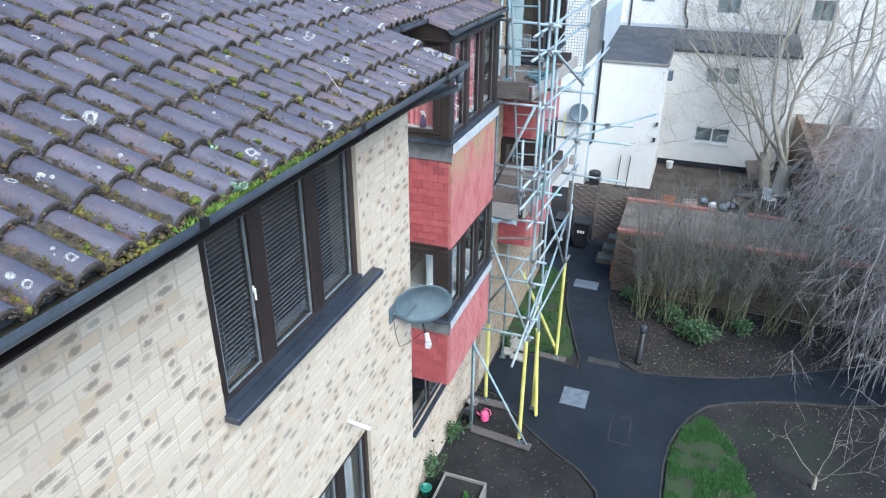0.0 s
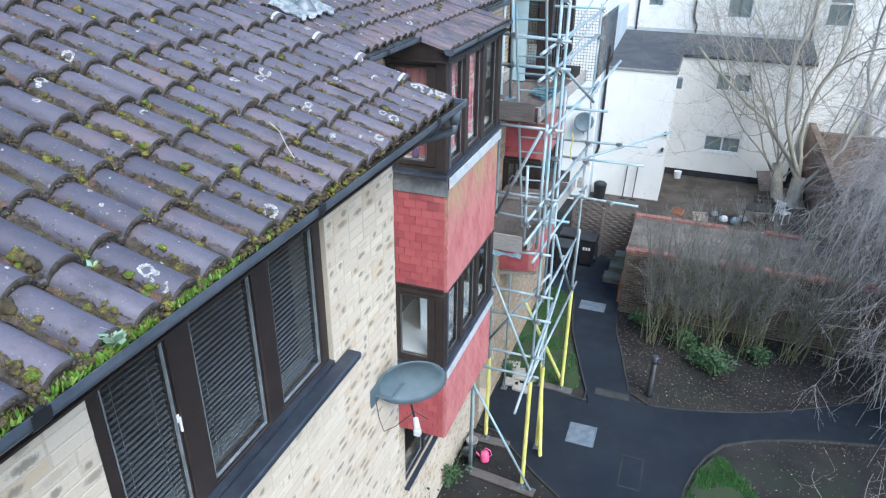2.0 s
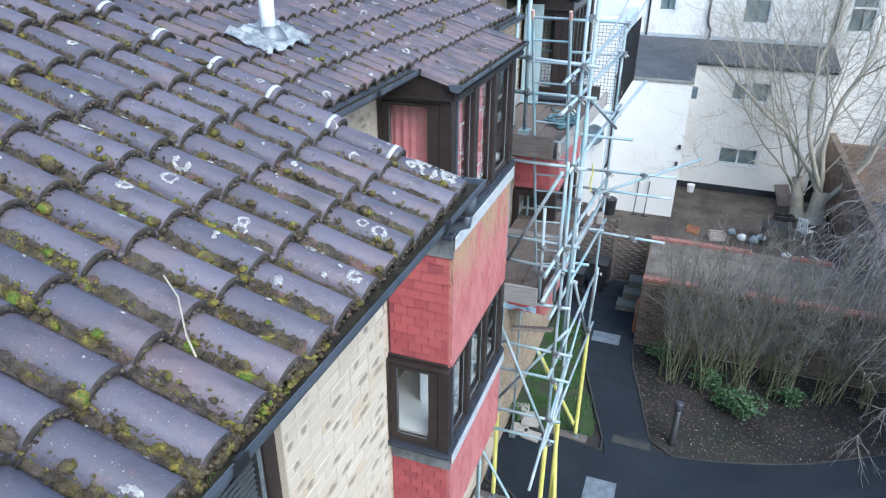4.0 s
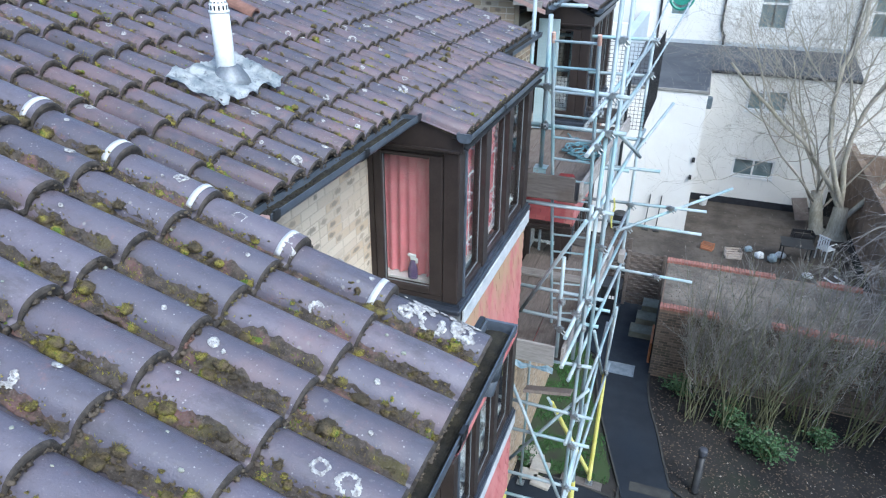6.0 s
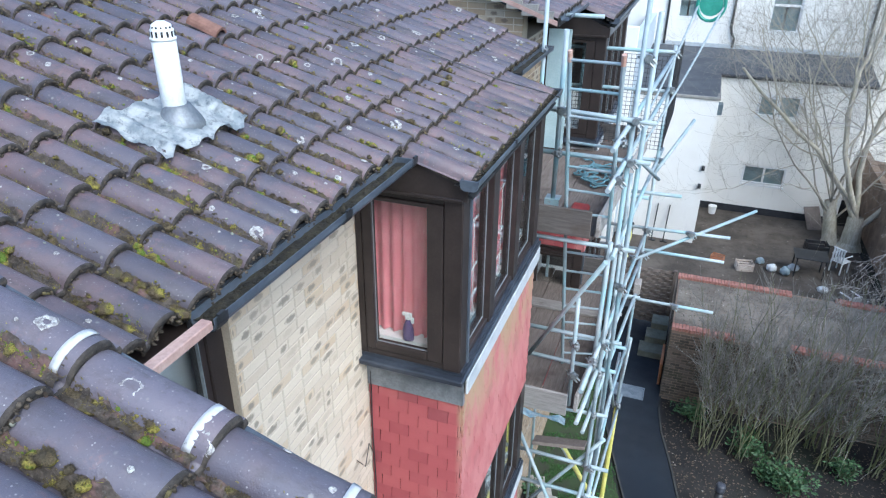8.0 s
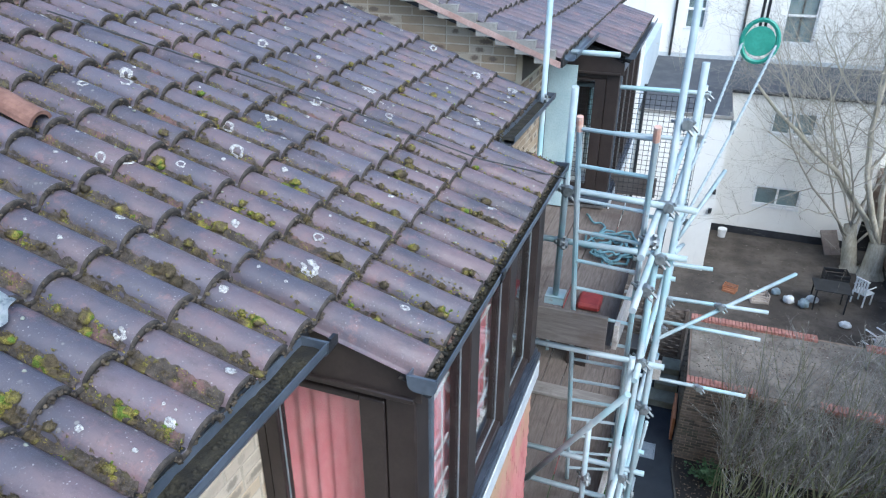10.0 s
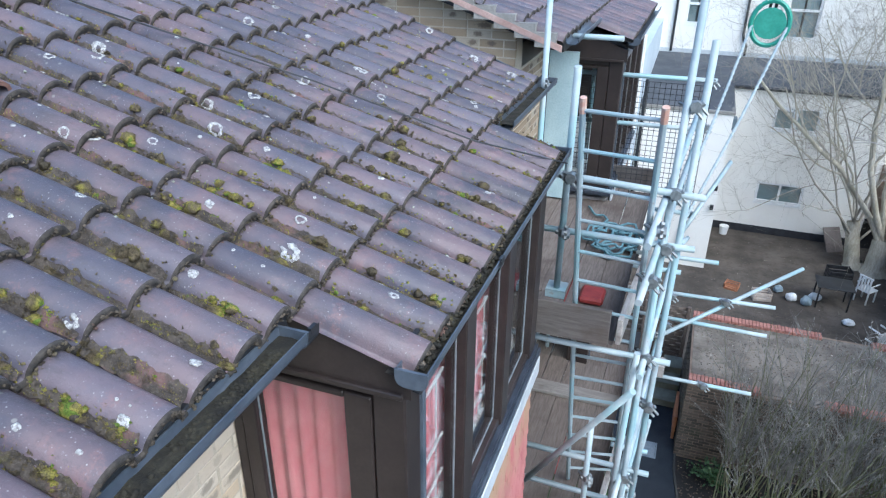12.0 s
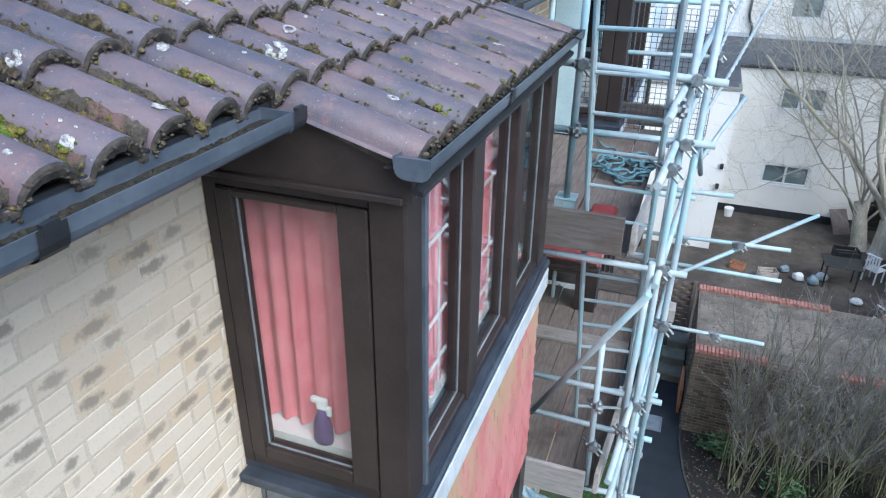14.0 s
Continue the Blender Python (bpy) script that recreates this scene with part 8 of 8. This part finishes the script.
def moss_on(name, d, eave, gauge, y_first, count, rows, seed, eave_bias, label):
    r = random.Random(seed)
    cushions, tufts, edge, buttons = [], [], [], []

    def seat(x0, x, yv, y, up, s):
        return (x, yv + y, d - 0.364 * x - SEAT + 1.064 * flank(y) + up + STEP * (1 - (x0 - x) / 0.43), s)

    for row in range(rows):
        x0 = eave - gauge * row
        for k in range(count):
            yv = y_first + PITCH_Y * k + PITCH_Y / 2
            wet = 0.55 + 0.8 * noise.noise(Vector((x0 * 0.9, yv * 0.55, seed))) + eave_bias(x0, yv)
            wet = max(wet, 0.16)
            # domed cushions in small families along the valley, leaning on its lower flank
            for _ in range(int((1.0 + r.random() * 4.4) * wet + 0.6)):
                cx = x0 - r.random() * gauge * 0.97
                big = r.uniform(0.7, 1.15)
                for _ in range(r.randint(3, 7)):
                    x, y = min(cx + r.gauss(0, 0.034), x0 + 0.004), r.gauss(0.014, 0.007)
                    s = big * r.choice((0.008, 0.010, 0.012, 0.015, 0.019, 0.024)) * r.uniform(0.8, 1.15)
                    cushions.append(seat(x0, x, yv, y, 0.009 + s * 0.25, s))
                for _ in range(int(12 * (0.5 + wet))):
                    x, y = min(cx + r.gauss(0, 0.05), x0 + 0.006), r.gauss(0.015, 0.010)
                    tufts.append(seat(x0, x, yv, y, 0.005, r.uniform(0.003, 0.007)))
            for _ in range(int(16 * (0.4 + wet))):
                tufts.append(seat(x0, x0 - r.random() * gauge * 0.97, yv, r.gauss(0.014, 0.011), 0.005, r.uniform(0.0025, 0.0055)))
            # ragged crust along the front edge of each roll
            for _ in range(int(r.uniform(20, 40) * (0.6 + 0.5 * wet))):
                a = r.uniform(-0.1, math.pi + 0.1)
                y = yv - PITCH_Y / 2 + (TILE_R - 0.002) * math.cos(a)
                h = BASE + ROLL * max(0, math.sin(a)) ** ROUND + r.uniform(-0.004, 0.036)
                edge.append((x0 + 0.342 * h + r.uniform(-0.008, 0.006), y, d - 0.364 * x0 - SEAT + 0.94 * h, r.uniform(0.003, 0.0085)))
            # grey-green buttons on the rolls
            for _ in range(r.choice((0, 0, 0, 1, 1, 2))):
                side = r.choice((-1, 1)) * r.uniform(0.03, PITCH_Y / 2)
                s = r.uniform(0.003, 0.0075)
                buttons.append(seat(x0, x0 - r.uniform(0.01, 0.95) * gauge, yv, side, s * 0.1, s))
    blob_set("edge_crust", edge, seed + 40, "brown crust along the front edges of the tiles", 1, CRUST, blades=7)
    blob_set("moss_tufts", tufts, seed + 50, "small brown and olive tufts of moss between the rolls", blades=6)
    blob_set("lichen_buttons", buttons, seed + 60, "grey-green buttons of lichen on the tile rolls", 2, BUTTON)
    blob_set(name, cushions, seed, label, 2, MOSS, 2.2, 0.08, 46)
    valley_bed("valley_crust", d, eave, gauge, y_first, count, rows, seed, "brown and reddish crust of grit between the tile rolls")


moss_on("moss", D1, EAVE1, GAUGE, VERGE1 - PITCH_Y * 27, 27, 11, 11, lambda x, y: 0.45 if (x > 0.75 and y < -4.6) else (0.12 if x > 0.3 else -0.08), "moss cushions in the valleys of the near roof")
moss_on("moss", D2, EAVE2, GAUGE2, ROLL2 - PITCH_Y * 14, 35, 9, 12, lambda x, y: 0.1 if x > -0.8 else -0.15, "moss cushions in the valleys of the lower roof")
moss_on("moss", D2, 0.065, 0.44, BAYROLL, 13, 1, 13, lambda x, y: 0.8, "moss on the bay roof")
r = random.Random(17)
seats = [(0.077 + r.uniform(-0.032, 0.028), r.uniform(-0.15, 2.3), 9.185 + r.uniform(-0.012, 0.022), r.uniform(0.006, 0.013)) for _ in range(1300)]
seats += [(LIP2 - 0.060 + r.uniform(-0.03, 0.026), r.uniform(-2.2, -0.3), 9.293 + r.uniform(-0.012, 0.012), r.uniform(0.006, 0.012)) for _ in range(1500)]


def gutter_fill(x, z, y0, y1, seed):
    """A bed of silt and dead moss lying in a gutter, dark enough to paint the shade there."""
    verts, faces = [], []
    n = int((y1 - y0) / 0.03)
    for i in range(n + 1):
        y = y0 + (y1 - y0) * i / n
        h = noise.noise(Vector((y * 5, seed, 0))) * 0.012 + noise.noise(Vector((y * 23, seed, 5))) * 0.008
        verts += [(x - 0.108, y, z - 0.034 + h), (x - 0.058, y, z - 0.030 + h * 1.4), (x - 0.014, y, z - 0.036 + h * 0.5)]
        if i:
            k = len(verts) - 6
            faces += [(k, k + 1, k + 4, k + 3), (k + 1, k + 2, k + 5, k + 4)]
    me = bpy.data.meshes.new("gutter_silt")
    me.from_pydata(verts, [], faces)
    me.materials.append(DEBRIS)
    tagged(new("gutter_silt", me), "silt and dead moss in the gutter, coloured dark as in shade", "silt", kind="stuff")


gutter_fill(LIP1, 9.335, -16.9, -2.76, 1)
gutter_fill(LIP2, 9.335, -2.19, -0.28, 2)
gutter_fill(LIP2, 9.335, 2.43, 3.78, 3)
gutter_fill(0.135, 9.215, -0.19, 2.35, 4)
blob_set("gutter_moss", seats, 18, "dark moss filling the gutter", 1, DEBRIS)
seats = [(LIP1 - 0.062 + r.uniform(-0.04, 0.022), r.uniform(-7.2, -4.4), 9.325 + r.uniform(-0.02, 0.025), r.uniform(0.008, 0.018)) for _ in range(900)]
blob_set("gutter_moss", seats, 19, "bright green and brown moss along the gutter edge")


def rosette(name, x, y, z, s, n, colour):
    """A small leafy weed."""
    rr = random.Random(int(abs(y) * 1000))
    verts, faces = [], []
    for i in range(n):
        a, up = rr.uniform(0, 6.283), rr.uniform(0.2, 1.2)
        d = Vector((math.cos(a), math.sin(a), up)).normalized()
        w = d.orthogonal().normalized()
        c = Vector((x, y, z))
        k = len(verts)
        L = s * rr.uniform(0.6, 1.2)
        verts += [c, c + d * L * 0.6 + w * L * 0.22, c + d * L, c + d * L * 0.6 - w * L * 0.22]
        faces.append((k, k + 1, k + 2, k + 3))
    me = bpy.data.meshes.new(name)
    me.from_pydata(verts, [], faces)
    me.materials.append(colour)
    tagged(new(name, me), "small leafy weed growing from the gutter edge", "weed", "roof weeds")


BRIGHTWEED = leaf_material("bright_moss_leaf", (0.065, 0.15, 0.018), (0.17, 0.27, 0.045))
PALEWEED = leaf_material("pale_weed_leaf", (0.20, 0.31, 0.22), (0.32, 0.44, 0.33))
rosette("weed", LIP1 - 0.025, -6.32, 9.36, 0.06, 36, PALEWEED)
rosette("weed", EAVE1 - 0.30, -6.05, 9.44, 0.04, 12, PALEWEED)
rosette("weed", EAVE2 - 0.42, -1.45, D2 + 0.364 * 0.71 - 0.05, 0.05, 22, PALEWEED)


def gutter_moss(x, y, z, spread, count, seed):
    """A ragged strip of bright moss and fine grass growing out of the gutter, in one mesh."""
    rr = random.Random(seed)
    verts, faces = [], []
    for _ in range(count):
        yy = rr.gauss(y, spread)
        if noise.noise(Vector((yy * 7, 3.0, 1.0))) < rr.uniform(-0.5, 0.15):
            continue
        p = Vector((x + rr.uniform(-0.06, 0.012), yy, z + rr.uniform(-0.01, 0.004)))
        tall = rr.uniform(0.012, 0.034)
        a = rr.uniform(0, 3.1416)
        side = Vector((math.cos(a), math.sin(a), 0)) * tall * rr.uniform(0.12, 0.24)
        tip = p + Vector((rr.gauss(0, 0.4), rr.gauss(0, 0.4), 1.0)) * tall
        n = len(verts)
        verts += [p - side, p + side, p.lerp(tip, 0.6) + side * 0.9, tip, p.lerp(tip, 0.6) - side * 0.9]
        faces.append((n, n + 1, n + 2, n + 3, n + 4))
    me = bpy.data.meshes.new("gutter_moss")
    me.from_pydata(verts, [], faces)
    me.materials.append(BRIGHTWEED)
    tagged(new("gutter_moss", me), "bright green moss and fine grass growing along the gutter edge", "moss", kind="stuff")


gutter_moss(LIP1 - 0.035, -6.15, 9.325, 0.31, 2600, 8)


def lichen_on(d, eave, gauge, y_first, count, rows, seed, n, sizes=(0.004, 0.005, 0.006, 0.008, 0.010, 0.013, 0.017, 0.024), known=()):
    """Pale ragged rings and blotches lying on the crowns of the rolls: known ones (x, y, radius) and n scattered ones."""
    r = random.Random(seed)
    verts, faces = [], []
    spots = []
    for x, y, s in known:
        row = max(0, int((eave - x) / gauge))
        k = round((y - y_first) / PITCH_Y)
        off = (y - y_first - PITCH_Y * k) / TILE_R
        spots.append((row, k, eave - gauge * row - x, math.asin(max(-0.8, min(0.8, off))), s * 0.82))
    for _ in range(n):
        spots.append((r.randint(0, rows - 1), r.randint(0, count - 1), r.uniform(0.05, 0.85) * gauge, r.uniform(-0.6, 0.9), r.choice(sizes) * r.uniform(0.8, 1.15)))
    for row, k, u, a0, s in spots:
        x0, yc = eave - gauge * row, y_first + PITCH_Y * k
        ring = s > 0.022
        start, stop = r.uniform(0, 6.283), 6.283 * (r.choice((0.72, 0.9, 1.0, 1.0)) if ring else 1.0)
        hole = r.choice((0.35, 0.5, 0.6)) if ring else 0.0
        seg = 40 if ring else 16
        o = r.uniform(0, 99)
        loops = []
        for i in range(seg + 1):
            t = start + stop * i / seg
            c, sn = math.cos(t), math.sin(t)
            rag = 1 + 0.28 * noise.noise(Vector((c * 1.4 + o, sn * 1.4, 0))) + 0.24 * noise.noise(Vector((c * 5 + o, sn * 5, 3)))
            cut = hole * (1 + 0.35 * noise.noise(Vector((c * 2 + o, sn * 2, 9))) + r.uniform(-0.12, 0.12))
            loop = []
            for q, up in ((s * cut, 0.0006), (s * (cut + rag) * 0.5, 0.0045), (s * rag * 0.92, 0.0035), (s * rag, 0.0004)):
                x = x0 - u + q * c
                ang = max(-1.45, min(1.45, a0 + q * sn * 0.92 / TILE_R))
                lift = STEP * (1 - (x0 + 0.03 - x) / 0.43)
                loop.append((x, yc + (TILE_R + 0.001) * math.sin(ang), d - 0.364 * x - SEAT + 1.064 * (BASE + ROLL * math.cos(ang) ** ROUND + lift) + up))
            loops.append(loop)
        m = len(verts)
        for loop in loops:
            verts += loop
        for i in range(seg):
            for q in range(3):
                faces.append((m + 4 * i + q, m + 4 * i + q + 1, m + 4 * i + q + 5, m + 4 * i + q + 4))
    me = bpy.data.meshes.new("lichen")
    me.from_pydata(verts, [], faces)
    me.materials.append(LICHEN)
    me.polygons.foreach_set("use_smooth", [True] * len(faces))
    tagged(new("lichen", me), "white lichen rings and spots on the tile rolls", "lichen", kind="stuff")


RINGS1 = (
    (0.154, -3.938, 0.052), (0.156, -4.256, 0.039), (0.561, -4.108, 0.031), (0.865, -4.421, 0.013), (1.03, -4.10, 0.041), (0.96, -3.729, 0.043), (0.587, -3.205, 0.043),
    (0.545, -4.25, 0.018), (0.702, -4.226, 0.021), (0.898, -2.996, 0.050), (1.00, -2.971, 0.050), (0.80, -2.99, 0.034), (0.919, -4.158, 0.016), (0.224, -4.092, 0.045), (0.28, -6.486, 0.052), (0.289, -6.376, 0.052),
    (-0.438, -4.879, 0.052), (-0.324, -5.449, 0.055), (0.556, -6.942, 0.05), (1.02, -7.269, 0.03), (1.03, -7.476, 0.028), (0.955, -7.476, 0.024), (1.02, -6.011, 0.05),
    (0.95, -5.98, 0.04), (1.015, -5.267, 0.05), (0.565, -4.139, 0.036), (-0.297, -5.198, 0.042), (0.36, -3.02, 0.04),
)
RINGS2 = (
    (-0.518, 0.052, 0.048), (-0.772, -0.716, 0.032), (-1.223, 0.594, 0.05), (-1.30, 1.035, 0.041), (-1.408, 0.795, 0.041), (-1.896, 0.659, 0.047), (-1.428, 0.108, 0.036), (-1.248, 1.421, 0.033),
    (-1.507, 0.044, 0.031), (-0.41, -0.637, 0.022), (-0.596, 0.264, 0.03), (-0.44, -0.895, 0.026), (-0.87, 0.067, 0.024), (-1.059, 1.917, 0.036), (-1.261, 3.426, 0.038), (-0.823, 3.239, 0.045),
    (-0.522, 3.269, 0.05), (-1.915, 1.92, 0.047), (-1.975, 2.341, 0.034), (-0.451, -1.637, 0.043), (-2.015, 0.776, 0.05), (-1.30, 1.533, 0.034),
)
lichen_on(D1, EAVE1, GAUGE, VERGE1 - PITCH_Y * 27, 28, 9, 14, 220, known=RINGS1)
lichen_on(D2, EAVE2, GAUGE2, ROLL2 - PITCH_Y * 14, 36, 8, 15, 300, known=RINGS2)
lichen_on(D2, 0.065, GAUGE2, BAYROLL, 13, 1, 16, 16, (0.006, 0.010, 0.014, 0.018), ((-0.116, 0.10, 0.026), (-0.049, 0.566, 0.02)))
lichen_on(D1, EAVE1, GAUGE, VERGE1, 1, 1, 20, 46, (0.006, 0.009, 0.013, 0.019, 0.024))
# dead stalk lying on the near tiles and a thin wire across the lower roof
bm = bmesh.new()
path_tube(bm, [(0.62, -4.62, 9.60), (0.72, -4.68, 9.575), (0.84, -4.80, 9.535), (0.9, -4.84, 9.50)], 0.003, 5)
single("dry_stalk", bm, plain("straw", (0.40, 0.35, 0.27), (0.5, 0.45, 0.36), 20.0, 0.9), "thin dry stalk lying on the tiles", "stalk")
bm = bmesh.new()
path_tube(bm, [(-2.6, 0.9, D2 + 0.364 * 2.6 + 0.02), (-1.2, 1.45, D2 + 0.364 * 1.2 + 0.02), (-0.3, 1.7, D2 + 0.13), (0.1, 2.0, D2 - 0.03), (0.16, 2.1, 9.2)], 0.005, 5)
single("roof_wire", bm, BLACK, "thin black wire lying across the tiles", "wire")

# ---- bricks and hung tiles ----
lay_bricks(wall_1, along_y(W1, -9.0), 9.0 + END1, 0.0, 9.1, [(a + 9.0, b + 9.0, c, d) for a, b, c, d in HOLES1], lambda u, z: u > 1.9 and z > 7.55, 101)
lay_bricks(wall_2, along_y(W2, END1), END2 - END1, 0.0, 9.24, [(a - END1, b - END1, c, d) for a, b, c, d in HOLES2], lambda u, z: 1.3 < u < 2.95 and z > 6.6, 102)
lay_bricks(wall_3, along_y(W3, END2), 7.0, 0.0, 9.28, [(a - END2, b - END2, c, d) for a, b, c, d in HOLES3], lambda u, z: False, 103, TANBRICK)
UNDER3 = [((D3 - 0.21 - 8.6 - 0.0755 * i) / 0.364 + 5.4, 99.0, 8.6 + 0.0755 * i, 8.6 + 0.0755 * (i + 1)) for i in range(36)]
lay_bricks(wall_3_side, against_y(END2, -5.4), 5.4 + W3, 8.6, 11.3, UNDER3, lambda u, z: False, 104, TANBRICK)
for panels, near, dx, dy, wx in ((panels_2, True, 0.0, 0.0, W2), (panels_3, False, 0.1, 5.4, W3)):
    for core, z0, z1 in panels:
        dz = 0.0 if near else 0.18
        tile_hanging(core, dx, dy, dy + 2.3, wx, z0 + dz, z1 + dz - 0.01, near and z0 > 5, int(z0 * 10) + (0 if near else 7))
